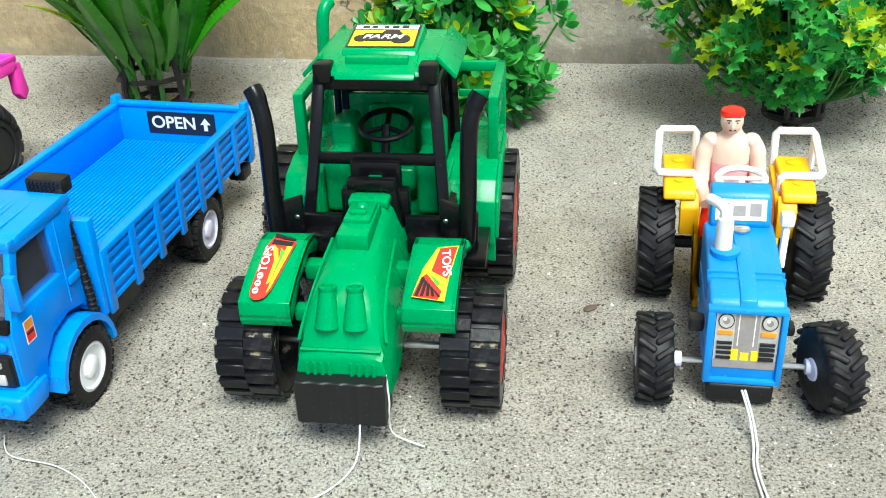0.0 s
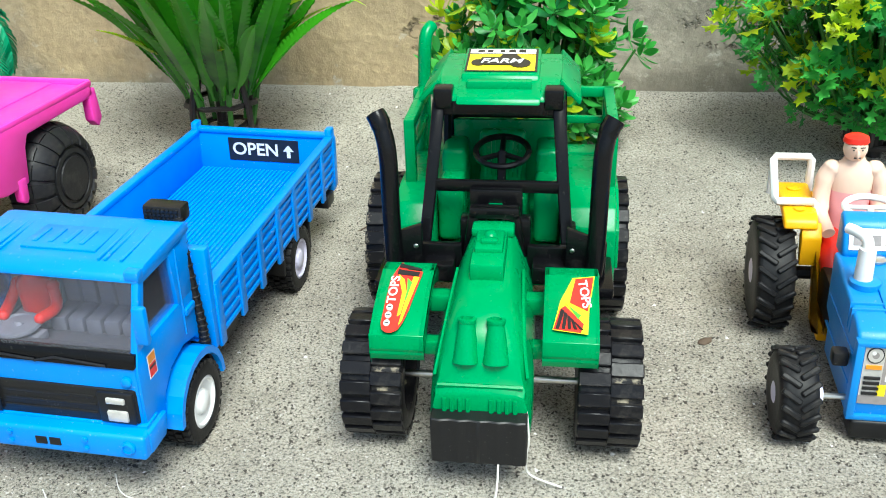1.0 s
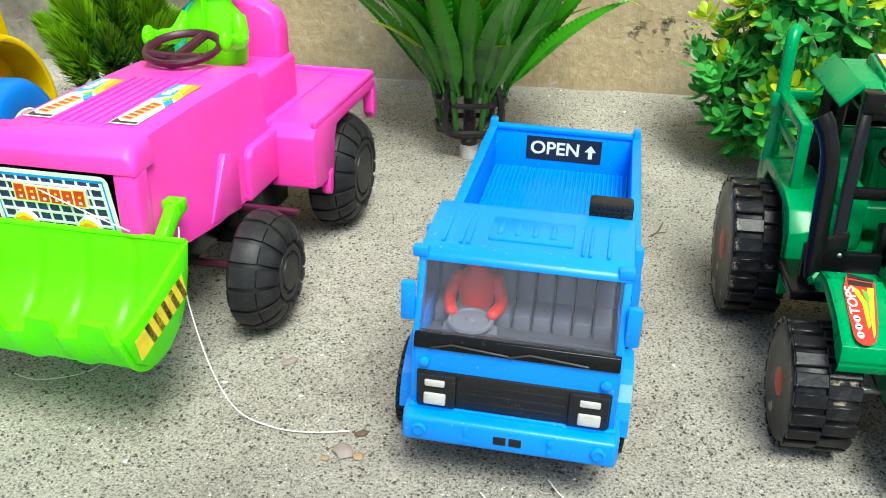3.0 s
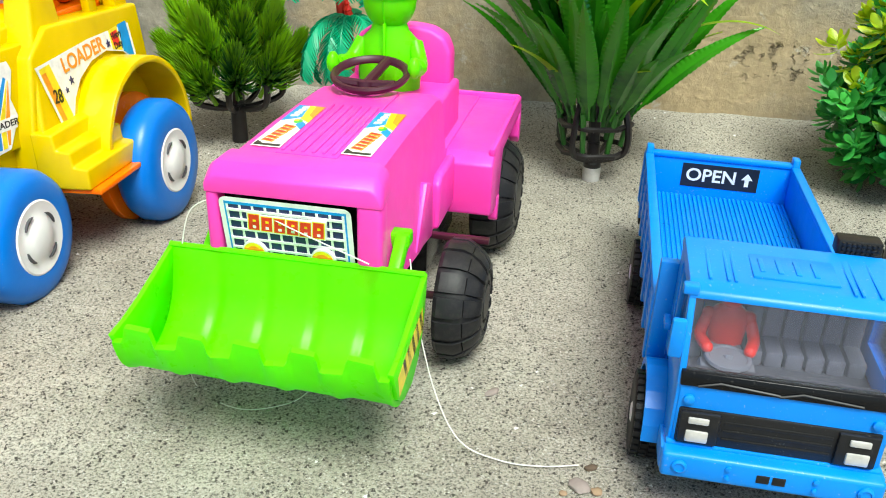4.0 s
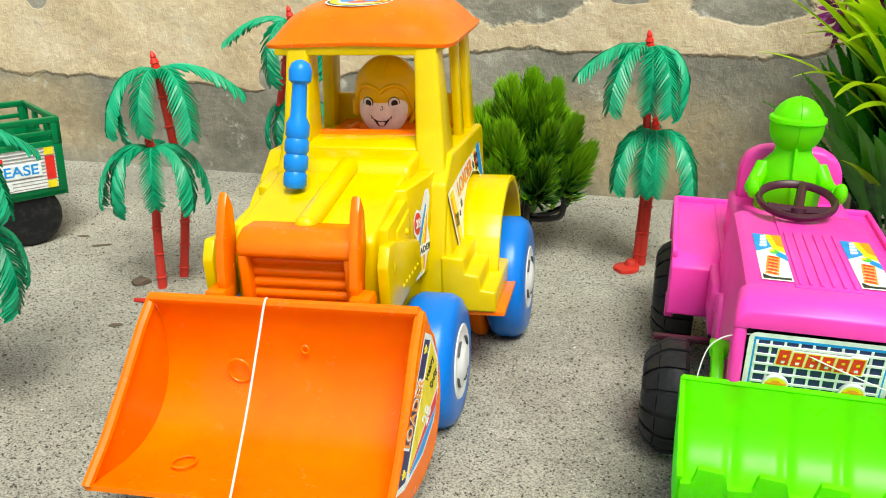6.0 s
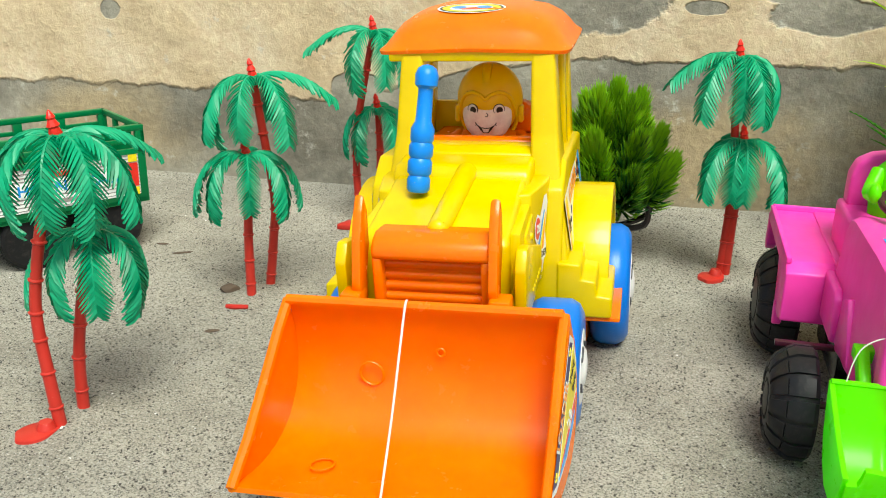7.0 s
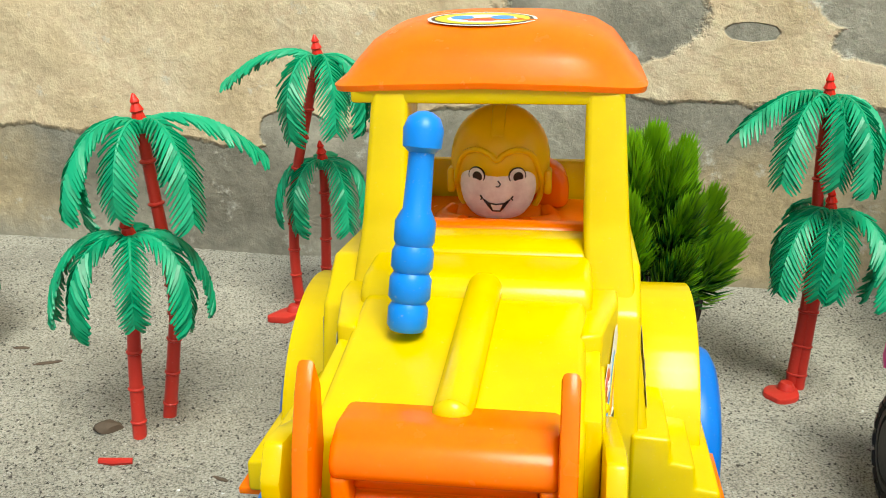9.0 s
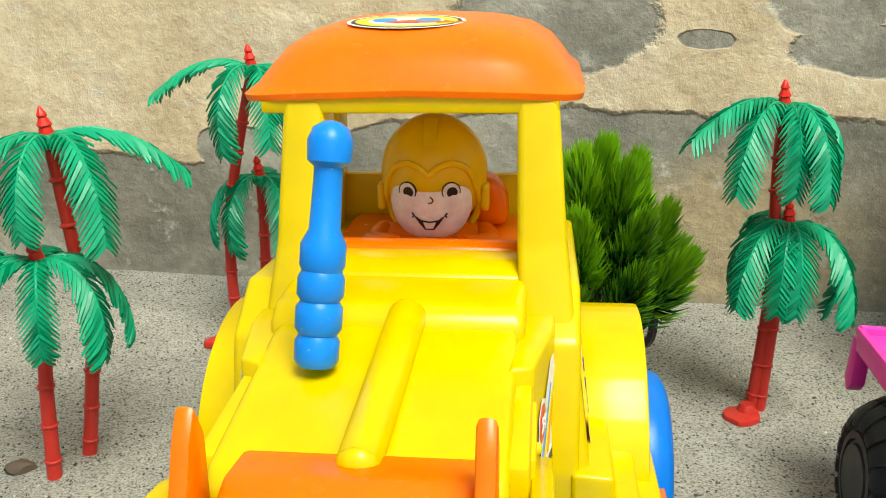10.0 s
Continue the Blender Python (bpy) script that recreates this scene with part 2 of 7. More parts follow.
BLACK.node_tree.nodes["Principled BSDF"].inputs["Specular IOR Level"].default_value = 0.22
BLACK2 = plastic("matt_black_plastic", (0.008, 0.008, 0.009), 0.42, 0.1)
MAROON = plastic("maroon_plastic", (0.05, 0.008, 0.02), 0.35, 0.08)
GREY = plastic("grey_plastic", (0.18, 0.185, 0.205), 0.4, 0.1)
DGREY = plastic("dark_grey_plastic", (0.07, 0.07, 0.08), 0.4, 0.1)
SKIN = plastic("flesh_plastic", (0.82, 0.58, 0.46), 0.42, 0.05, 0.3)
BLUSH = plastic("blush_plastic", (0.84, 0.40, 0.42), 0.42, 0.05, 0.3)
FACE = plain("face_print", (0.96, 0.85, 0.79), 0.4)
RUBBER = rubber("black_rubber", (0.011, 0.011, 0.012), 0.14, 0.5)
RUBBER2 = rubber("dusty_rubber", (0.007, 0.007, 0.009), 0.2, 0.3, 0.85)
HARD = rubber("hard_black", (0.016, 0.016, 0.018), 0.12, 0.42)
STEEL = plain("steel", (0.62, 0.6, 0.57), 0.3, 1.0)
SILVER = plain("silver_paint", (0.60, 0.58, 0.55), 0.35, 0.3)
PAPER = plain("sticker_white", (0.82, 0.82, 0.80), 0.3)
INK = plain("sticker_black", (0.012, 0.012, 0.014), 0.35)
NAVY = plain("sticker_navy", (0.02, 0.02, 0.11), 0.35)
SRED = plain("sticker_red", (0.72, 0.03, 0.02), 0.3)
SYEL = plain("sticker_yellow", (0.86, 0.68, 0.02), 0.3)
SBLU = plain("sticker_blue", (0.02, 0.28, 0.72), 0.3)
SORA = plain("sticker_orange", (0.85, 0.30, 0.02), 0.3)
SGRN = plain("sticker_green", (0.10, 0.55, 0.05), 0.3)
SGRY = plain("sticker_grey", (0.30, 0.27, 0.26), 0.3)
THREAD = plain("white_thread", (0.72, 0.70, 0.66), 0.8)
GLASS = glass("clear_plastic", (0.95, 0.94, 1.0), 0.06, 0.03)
DGLASS = glass("smoky_plastic", (0.66, 0.68, 0.82), 0.06, 0.03)
PALM = leafy("palm_leaf", (0.0, 0.215, 0.088), (0.025, 0.45, 0.215), 0.38, 0.25)
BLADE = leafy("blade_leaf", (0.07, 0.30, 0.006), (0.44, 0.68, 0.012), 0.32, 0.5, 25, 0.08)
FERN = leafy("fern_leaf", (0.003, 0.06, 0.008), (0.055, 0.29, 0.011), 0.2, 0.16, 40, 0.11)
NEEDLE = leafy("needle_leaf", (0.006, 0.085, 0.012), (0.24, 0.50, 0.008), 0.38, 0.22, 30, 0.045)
TIPS = leafy("fresh_leaf", (0.14, 0.36, 0.01), (0.50, 0.62, 0.015), 0.38, 0.35, 30)
DEEP = leafy("deep_leaf", (0.01, 0.15, 0.035), (0.08, 0.42, 0.06), 0.38, 0.25, 30)
STEM = plain("plant_stem", (0.03, 0.14, 0.015), 0.45)
BARK = plain("dark_stem_plastic", (0.014, 0.011, 0.012), 0.36)
PURPLE = leafy("purple_leaf", (0.10, 0.01, 0.06), (0.42, 0.04, 0.36), 0.4, 0.2)
DRYLEAF = plain("dry_leaf", (0.11, 0.075, 0.05), 0.8)


# ---- mesh building, in millimetres ----
MM = 0.001


def merge(bm, tmp, m=None):
    if m:
        tmp.transform(m)
    me = bpy.data.meshes.new("tmp")
    tmp.to_mesh(me)
    tmp.free()
    bm.from_mesh(me)
    bpy.data.meshes.remove(me)
    return bm


def softened(tmp, bev, seg=2):
    if bev:
        bmesh.ops.bevel(tmp, geom=tmp.edges[:], offset=bev, segments=seg, profile=0.5, affect="EDGES", clamp_overlap=True)
    return tmp


def bx(bm, x0, x1, y0, y1, z0, z1, bev=0.6, seg=2, m=None):
    t = bmesh.new()
    bmesh.ops.create_cube(t, size=1)
    t.transform(Matrix.Translation(((x0 + x1) / 2, (y0 + y1) / 2, (z0 + z1) / 2)) @ Matrix.Diagonal((x1 - x0, y1 - y0, z1 - z0, 1)))
    return merge(bm, softened(t, bev, seg), m)


def skin(rings, close=True, caps=True):
    """A surface through rings of equally many points."""
    t = bmesh.new()
    vs = [[t.verts.new(p) for p in r] for r in rings]
    k = len(rings[0])
    for a, b in zip(vs, vs[1:]):
        for i in range(k if close else k - 1):
            t.faces.new((a[i], a[(i + 1) % k], b[(i + 1) % k], b[i]))
    if caps and close:
        t.faces.new(vs[0][::-1])
        t.faces.new(vs[-1])
    bmesh.ops.recalc_face_normals(t, faces=t.faces)
    return t


def prism(bm, pts, lo, hi, axis="x", bev=0.6, seg=2, m=None, taper=1.0):
    """A polygon of (a, b) pushed along an axis: x takes (y, z), y takes (x, z), z takes (x, y)."""
    ca = sum(p[0] for p in pts) / len(pts)
    cb = sum(p[1] for p in pts) / len(pts)

    def at(p, h, s):
        a, b = ca + (p[0] - ca) * s, cb + (p[1] - cb) * s
        return {"x": (h, a, b), "y": (a, h, b), "z": (a, b, h)}[axis]
    t = skin([[at(p, lo, 1) for p in pts], [at(p, hi, taper) for p in pts]])
    return merge(bm, softened(t, bev, seg), m)


def tube(bm, pts, r, n=8, close=False, flat=1.0):
    pts = [Vector(p) for p in pts]
    k = len(pts)
    rings, up = [], None
    for i, p in enumerate(pts):
        a = pts[(i - 1) % k] if close or i else p
        b = pts[(i + 1) % k] if close or i < k - 1 else p
        d = (b - a).normalized()
        if up is None:
            up = d.orthogonal().normalized()
        up = (up - d * up.dot(d)).normalized()
        side = d.cross(up)
        rr = r[i] if isinstance(r, (list, tuple)) else r
        rings.append([p + (up * math.cos(2 * math.pi * j / n) + side * flat * math.sin(2 * math.pi * j / n)) * rr for j in range(n)])
    if close:
        rings.append(rings[0])
    t = skin(rings, caps=not close)
    if close:
        bmesh.ops.remove_doubles(t, verts=t.verts[:], dist=1e-4)
    return merge(bm, t)


def lathe(bm, prof, n=32, axis="x", m=None):
    """(radius, height) pairs turned round an axis."""
    def at(r, h, j):
        c, s = r * math.cos(2 * math.pi * j / n), r * math.sin(2 * math.pi * j / n)
        return {"x": (h, c, s), "z": (c, s, h), "y": (c, h, s)}[axis]
    return merge(bm, skin([[at(max(r, 0.01), h, j) for j in range(n)] for r, h in prof]), m)


def ball(bm, cx, cy, cz, rx, ry, rz, n=16, m=None):
    t = bmesh.new()
    bmesh.ops.create_uvsphere(t, u_segments=n, v_segments=max(6, n // 2), radius=1)
    t.transform(Matrix.Translation((cx, cy, cz)) @ Matrix.Diagonal((rx, ry, rz, 1)))
    return merge(bm, t, m)


def finish(name, bm, mats, angle=38):
    bmesh.ops.recalc_face_normals(bm, faces=bm.faces)
    bm.transform(Matrix.Diagonal((MM, MM, MM, 1)))
    me = bpy.data.meshes.new(name)
    bm.to_mesh(me)
    bm.free()
    for mat in mats if isinstance(mats, (list, tuple)) else [mats]:
        me.materials.append(mat)
    me.polygons.foreach_set("use_smooth", [True] * len(me.polygons))
    me.set_sharp_from_angle(angle=radians(angle))
    return me


def part(name, bm, mat, parent, label="", loc=(0, 0, 0), angle=38, rot=None):
    ob = new(name, finish(name, bm, mat, angle))
    ob.parent = parent
    ob.location = [c * MM for c in loc]
    if rot:
        ob.rotation_euler = [radians(a) for a in rot]
    return tagged(ob, label)


def clone(ob, loc, rot=None, parent=None):
    c = ob.copy()
    scene.collection.objects.link(c)
    c.parent = parent or ob.parent
    c.location = [v * MM for v in loc]
    if rot:
        c.rotation_euler = [radians(a) for a in rot]
    for k in ob.children:
        d = k.copy()
        scene.collection.objects.link(d)
        d.parent = c
    return c


def thing(name, m, label, category, group=""):
    ob = new(name)
    ob.empty_display_size = 0.01
    ob.matrix_basis = m
    return tagged(ob, label, category, group)


def solo(name, bm, mat, m, label, category, group="", kind="", angle=38):
    ob = new(name, finish(name, bm, mat, angle))
    ob.matrix_basis = m
    return tagged(ob, label, category, group, kind)


def letters(text, size, wide=1.0, lean=0.0, depth=0.06):
    """Lettering as a flat mesh, centred, size in mm."""
    cu = bpy.data.curves.new("lettering", "FONT")
    cu.body, cu.size, cu.align_x, cu.align_y, cu.extrude, cu.shear = text, size, "CENTER", "CENTER", depth, lean
    cu.offset = size * 0.018
    ob = new("lettering", cu)
    me = bpy.data.meshes.new_from_object(ob.evaluated_get(bpy.context.evaluated_depsgraph_get()))
    t = bmesh.new()
    t.from_mesh(me)
    bpy.data.objects.remove(ob)
    bpy.data.curves.remove(cu)
    bpy.data.meshes.remove(me)
    t.transform(Matrix.Diagonal((wide, 1, 1, 1)))
    return t


def decal(name, parent, m, layers, label="", thick=0.1):
    """A printed sticker: layers of (material, outline or lettering mesh), each a little above the last, in the plane of m."""
    bm, mats = bmesh.new(), []
    for i, (mat, shape) in enumerate(layers):
        if mat not in mats:
            mats.append(mat)
        if isinstance(shape, bmesh.types.BMesh):
            t = shape
            t.transform(Matrix.Translation((0, 0, thick * (i + 1) * 0.5)))
        else:
            z = thick * (i + 1) * 0.5
            t = skin([[(x, y, -0.02) for x, y in shape], [(x, y, z) for x, y in shape]])
        for f in t.faces:
            f.material_index = mats.index(mat)
        merge(bm, t)
    bm.transform(m)
    return part(name, bm, mats, parent, label, angle=20)


def rect(x0, x1, y0, y1):
    return [(x0, y0), (x1, y0), (x1, y1), (x0, y1)]


def rrect(x0, x1, y0, y1, r, n=4):
    out = []
    for cx, cy, a0 in ((x1 - r, y1 - r, 0), (x0 + r, y1 - r, 90), (x0 + r, y0 + r, 180), (x1 - r, y0 + r, 270)):
        out += [(cx + r * math.cos(radians(a0 + 90 * i / n)), cy + r * math.sin(radians(a0 + 90 * i / n))) for i in range(n + 1)]
    return out


def disc(cx, cy, rx, ry=None, n=20):
    ry = ry or rx
    return [(cx + rx * math.cos(2 * math.pi * i / n), cy + ry * math.sin(2 * math.pi * i / n)) for i in range(n)]


def facing(origin, u, v):
    """The matrix that lays a flat drawing with axes u, v at origin."""
    u, v = Vector(u).normalized(), Vector(v)
    v = (v - u * v.dot(u)).normalized()
    w = u.cross(v)
    return Matrix(((u.x, v.x, w.x, origin[0]), (u.y, v.y, w.y, origin[1]), (u.z, v.z, w.z, origin[2]), (0, 0, 0, 1)))


def curve_pts(keys, n=8):
    """Catmull-Rom through a few points."""
    ks = [Vector(k) for k in keys]
    out = []
    for i in range(len(ks) - 1):
        p0, p1, p2, p3 = ks[max(0, i - 1)], ks[i], ks[i + 1], ks[min(len(ks) - 1, i + 2)]
        for j in range(n):
            t = j / n
            out.append(0.5 * ((2 * p1) + (p2 - p0) * t + (2 * p0 - 5 * p1 + 4 * p2 - p3) * t * t + (3 * p1 - p0 - 3 * p2 + p3) * t ** 3))
    out.append(ks[-1])
    return out


def wheel(parent, x, y, r, w, tread, tyre_mat, rim_mat, rim_r, side, label="", n=18, shoulder=1.5, rim_label="", zc=None):
    """A wheel on an axle along x; side is +1 where its outer face looks to +x. The rim is a piece of its own."""
    bm = bmesh.new()
    h = w / 2
    core = r - (1.1 if tread == "chevron" else 1.5 if tread == "block" else 0.9 if tread == "fine" else 0)
    lathe(bm, [(rim_r, -h), (rim_r + 1, -h - 0.2), (core - shoulder, -h), (core - 0.35 * shoulder, -h + 0.35 * shoulder), (core, -h + shoulder), (core, h - shoulder),
               (core - 0.35 * shoulder, h - 0.35 * shoulder), (core - shoulder, h), (rim_r + 1, h + 0.2), (rim_r, h), (rim_r, h - 1.5), (rim_r, -h + 1.5)], 40)
    lugs = []
    shapes = {}
    for i in range(n):
        a = 2 * math.pi * i / n
        if tread == "block":
            for sgn in (-1, 1):
                m = Matrix.Rotation(a + (0.5 * 2 * math.pi / n if sgn > 0 else 0), 4, "X")
                L = 2 * math.pi * r / n * 0.68
                if sgn not in shapes:
                    shapes[sgn] = bx(bmesh.new(), min(0, sgn * h) - (0.2 if sgn > 0 else -0.0), max(0, sgn * h) + 0.2, -L / 2, L / 2, core - 0.5, r - 0.1, 0.35, 1)
                lugs.append((sgn, m))
        elif tread == "chevron":
            for sgn in (-1, 1):
                m = Matrix.Rotation(a + (0.5 * 2 * math.pi / n if sgn > 0 else 0), 4, "X")
                if sgn not in shapes:
                    t = bx(bmesh.new(), -h * 0.6, h * 0.6, -1.0, 1.0, core - 0.6, r, 0.5, 1)
                    t.transform(Matrix.Translation((sgn * h * 0.5, 0, 0)) @ Matrix.Rotation(sgn * radians(35), 4, "Z"))
                    shapes[sgn] = t
                lugs.append((sgn, m))
        elif tread == "fine":
            for k in range(4):
                m = Matrix.Rotation(a + (k % 2) * math.pi / n, 4, "X")
                xw = w / 4
                L = 2 * math.pi * r / n * 0.62
                bx(bm, -h + k * xw + 0.35, -h + (k + 1) * xw - 0.35, -L / 2, L / 2, core - 0.4, r, 0, 1, m)
    ob = part("wheel", bm, tyre_mat, parent, label, (x, y, zc or r))
    shapes = {k: finish("lug", t, tyre_mat) for k, t in shapes.items()}
    for k, m in lugs:
        piece = new("lug", shapes[k])
        piece.parent = ob
        piece.matrix_basis = m
    rim = bmesh.new()
    s = side
    lathe(rim, [(rim_r + 0.3, s * (h - 2.2)), (rim_r + 0.3, s * (h - 0.6)), (rim_r - 1, s * (h - 0.2)), (rim_r * 0.82, s * (h - 1.2)), (rim_r * 0.5, s * (h - 1.8)),
                (rim_r * 0.42, s * (h - 0.2)), (rim_r * 0.3, s * (h + 0.3)), (0, s * (h + 0.4))], 32)
    if tread == "plain":
        rim.free()
        rim = bmesh.new()
        lathe(rim, [(rim_r + 0.4, s * (h - 3)), (rim_r + 0.4, s * (h - 0.2)), (rim_r - 0.6, s * (h + 0.5)), (rim_r * 0.8, s * (h + 0.1)), (rim_r * 0.58, s * (h + 0.2)), (rim_r * 0.44, s * (h + 1.6)), (rim_r * 0.2, s * (h + 2.2)), (0, s * (h + 2.3))], 36)
    part("rim", rim, rim_mat, ob, rim_label)
    return ob


# ---- setting ----
WALL_TURN = -9.1


def wall_y(x):
    return 0.630 - 0.16 * x


FEET = [(-0.5775, 0.384), (-0.530, 0.529), (-0.478, 0.643), (-0.259, 0.566)]


def gz(x, y):
    """Height of the ground: nearly flat, banked up a little at the foot of the wall."""
    d = max(0.0, min(1.0, 1 - (wall_y(x) - y) / 0.13))
    near = (x + 0.41) ** 2 + (y - 0.42) ** 2
    hill = 0.0045 * math.exp(-near / 0.012) + 0.05 * (x + 0.41) * math.exp(-near / 0.015)
    for fx, fy in FEET:
        hill += 0.0022 * math.exp(-((x - fx) ** 2 + (y - fy) ** 2) / 0.00022) * (1 + noise.noise((x * 150, y * 150, 5.0)))
    return hill + 0.013 * d * d * (3 - 2 * d) + 0.0012 * noise.noise((x * 9, y * 9, 0.3)) * min(1, d + 0.25) + 0.0006 * noise.noise((x * 45, y * 45, 2.0))


def spread(lo, hi, step, far, grow=1.35):
    out = list(np.arange(lo, hi, step))
    s = step
    while out[-1] < far:
        s *= grow
        out.append(out[-1] + s)
    s = step
    head = [lo]
    while head[-1] > -far:
        s *= grow
        head.append(head[-1] - s)
    return [float(v) for v in head[:0:-1] + out]


def sheet(name, us, vs, place, mat):
    nu = len(us)
    verts = [place(u, v) for v in vs for u in us]
    faces = [(j * nu + i, j * nu + i + 1, (j + 1) * nu + i + 1, (j + 1) * nu + i) for j in range(len(vs) - 1) for i in range(nu - 1)]
    me = bpy.data.meshes.new(name)
    me.from_pydata(verts, [], faces)
    me.polygons.foreach_set("use_smooth", [True] * len(me.polygons))
    me.materials.append(mat)
    return new(name, me)


ground = sheet("ground", spread(-0.95, 0.5, 0.004, 60), spread(0.05, 0.78, 0.004, 60), lambda x, y: (x, y, gz(x, y)), SAND)
tagged(ground, "pale grey sandy cement ground with dark and white grains", "ground", kind="structure")


def wall_point(u, v):
    r = 0.004 * noise.noise((u * 5, v * 5, 4.0)) + 0.0022 * noise.noise((u * 22, v * 22, 1.0)) + 0.0008 * noise.noise((u * 80, v * 80, 7.0))
    return (u, r, v)


t = bpy.data.meshes.new("tmp")
us, vs = spread(-0.85, 0.6, 0.006, 6), [-0.1, -0.04] + [0.006 * i for i in range(70)] + [0.5, 0.7, 1.0]
nu = len(us)
vv = [wall_point(u, v) for v in vs for u in us] + [(us[0], 0.2, vs[0]), (us[-1], 0.2, vs[0]), (us[-1], 0.2, vs[-1]), (us[0], 0.2, vs[-1])]
ff = [(j * nu + i, j * nu + i + 1, (j + 1) * nu + i + 1, (j + 1) * nu + i) for j in range(len(vs) - 1) for i in range(nu - 1)]
k, top = nu * len(vs), (len(vs) - 1) * nu
ff += [(k + 1, k, k + 3, k + 2), (top, *range(top + 1, top + nu), k + 2, k + 3)[::1], (k, *[j * nu for j in range(len(vs))], k + 3)[::-1], (k + 1, k + 2, *[j * nu + nu - 1 for j in range(len(vs) - 1, -1, -1)])[::-1]]
t.from_pydata(vv, [], ff)
t.polygons.foreach_set("use_smooth", [len(p.vertices) == 4 for p in t.polygons])
t.materials.append(PLASTER)
back_wall = new("wall_north", t)
back_wall.matrix_basis = pose(0, 0.630, 0, 0, 0, WALL_TURN)
tagged(back_wall, "old ochre plaster wall, peeled to grey cement at its foot", "wall", kind="structure")


# ---- blue truck ----
def build_truck():
    tr = thing("toy_truck", pose(-0.0975, 0.336, gz(-0.0975, 0.336), 0, 1.2, -10.7), "bright blue plastic toy lorry with an empty open cargo bed", "toy truck")
    b = bmesh.new()
    bx(b, -11, 11, -66, 104, 13, 19, 0.8)
    for y in (-48.5, 54):
        tube(b, [(-26, y, 14), (26, y, 14)], 2.4)
    bx(b, -24, -13, -20, 20, 9, 20, 1)
    bx(b, 13, 24, -20, 8, 9, 20, 1)
    part("chassis", b, BLACK2, tr)
    # cab shell: front, sides with window openings, back, roof
    cab = bmesh.new()
    front = [(-77.5, 22), (-77.5, 45), (-76.2, 48.6), (-73.5, 48.6), (-73.5, 22)]
    prism(cab, front, -27.7, 29.3, "x", 0.7)
    for s in (-1, 1):
        lo, hi = (27.8, 30.0) if s > 0 else (-28.6, -26.6)
        prism(cab, [(-77, 20), (-66, 20), (-64, 28), (-58, 33.5), (-48.5, 35.5), (-40, 33.5), (-36, 29), (-36, 50), (-75.5, 50), (-77, 45)], lo, hi, "x", 0.5)
        prism(cab, [(-75.8, 49.5), (-71.5, 49.5), (-65, 70), (-68.5, 70)], lo, hi, "x", 0.4)
        prism(cab, [(-48, 49.5), (-36, 49.5), (-36, 71), (-50, 71)], lo, hi, "x", 0.4)
        prism(cab, [(-69, 67.5), (-40, 67.5), (-40, 71.5), (-68, 71)], lo, hi, "x", 0.4)
        # wheel arch flare
        arch = [(-48.5 + 17.2 * math.cos(a), 15.5 + 17.2 * math.sin(a)) for a in [math.pi * i / 10 for i in range(11)]]
        inner = [(-48.5 + 15.2 * math.cos(a), 15.5 + 14.6 * math.sin(a)) for a in [math.pi * i / 10 for i in range(10, -1, -1)]]
        for i in range(10):
            q = [arch[i], arch[i + 1], inner[9 - i], inner[10 - i]]
            prism(cab, q, min(s * 27.5, s * 34.6), max(s * 27.5, s * 34.6), "x", 0)
        # door outline and handle
        tube(cab, [(s * 29.4 + 0.7, -46, 38), (s * 29.4 + 0.7, -46, 68)], 0.35, 5)
        bx(cab, min(s * 29, s * 31), max(s * 29, s * 31), -45.5, -39, 44, 46.5, 0.4)
    bx(cab, -28, 29.6, -37.5, -35, 22, 72, 0.6)
    roof = [(-69.5, 68.6), (-68.6, 70.6), (-64, 72.4), (-38, 73.4), (-34.5, 72), (-34.5, 69), (-66, 68)]
    prism(cab, roof, -28.8, 30.2, "x", 0.8)
    bx(cab, -11, 13, -60, -45, 72.0, 73.3, 0.5)
    for x in (-8, -3, 2, 7):
        bx(cab, x - 0.8, x + 0.8, -57, -48, 73.0, 73.7, 0.3)
    for x in (-18, -16, 18, 16, -23, 23):
        bx(cab, x - 0.5, x + 0.5, -64, -40, 72.2, 73.2, 0.3)
    for s in (-1, 1):
        bx(cab, min(s * 26, s * 30.5), max(s * 26, s * 30.5), -69.5, -66, 69.4, 72.4, 0.6)
        lathe(cab, [(1.6, -77), (1.6, -78.4), (1.2, -78.7), (0, -78.7)], 14, "y", Matrix.Translation((s * 25.5 + 0.8, 0, 41)))
    bx(cab, -28, 29.6, -70, -37, 21, 24, 0.5)
    part("cab", cab, BLUE, tr)
    b = bmesh.new()
    bx(b, -29.8, 31.4, -83, -70, 17, 25.4, 1.3, 3)
    bx(b, -29, 30.6, -78.5, -71, 24.4, 26.4, 0.6)
    for s in (-1, 1):
        prism(b, [(-80, 17.4), (-70, 17.4), (-68, 25), (-80, 25)], min(s * 29, s * 31) + 0.8, max(s * 29, s * 31) + 0.8, "x", 0.8)
        lathe(b, [(2.2, -83), (2.2, -84.6), (1.5, -85), (1.5, -84.6), (0, -84.6)], 16, "y", Matrix.Translation((s * 25.5 + 0.8, 1, 21.5)))
        for xx in (12,):
            lathe(b, [(0.9, -83), (0.9, -84.6), (0, -84.8)], 10, "y", Matrix.Translation((s * xx + 0.8, 1, 23)))
            lathe(b, [(0.8, -83), (0.8, -84.6), (0, -84.8)], 10, "y", Matrix.Translation((s * xx + 0.8, 1, 19.8)))
    bump_part = part("bumper", b, BLUE, tr)
    # solid black blocks paint the shade inside two recessed bumper slots
    b = bmesh.new()
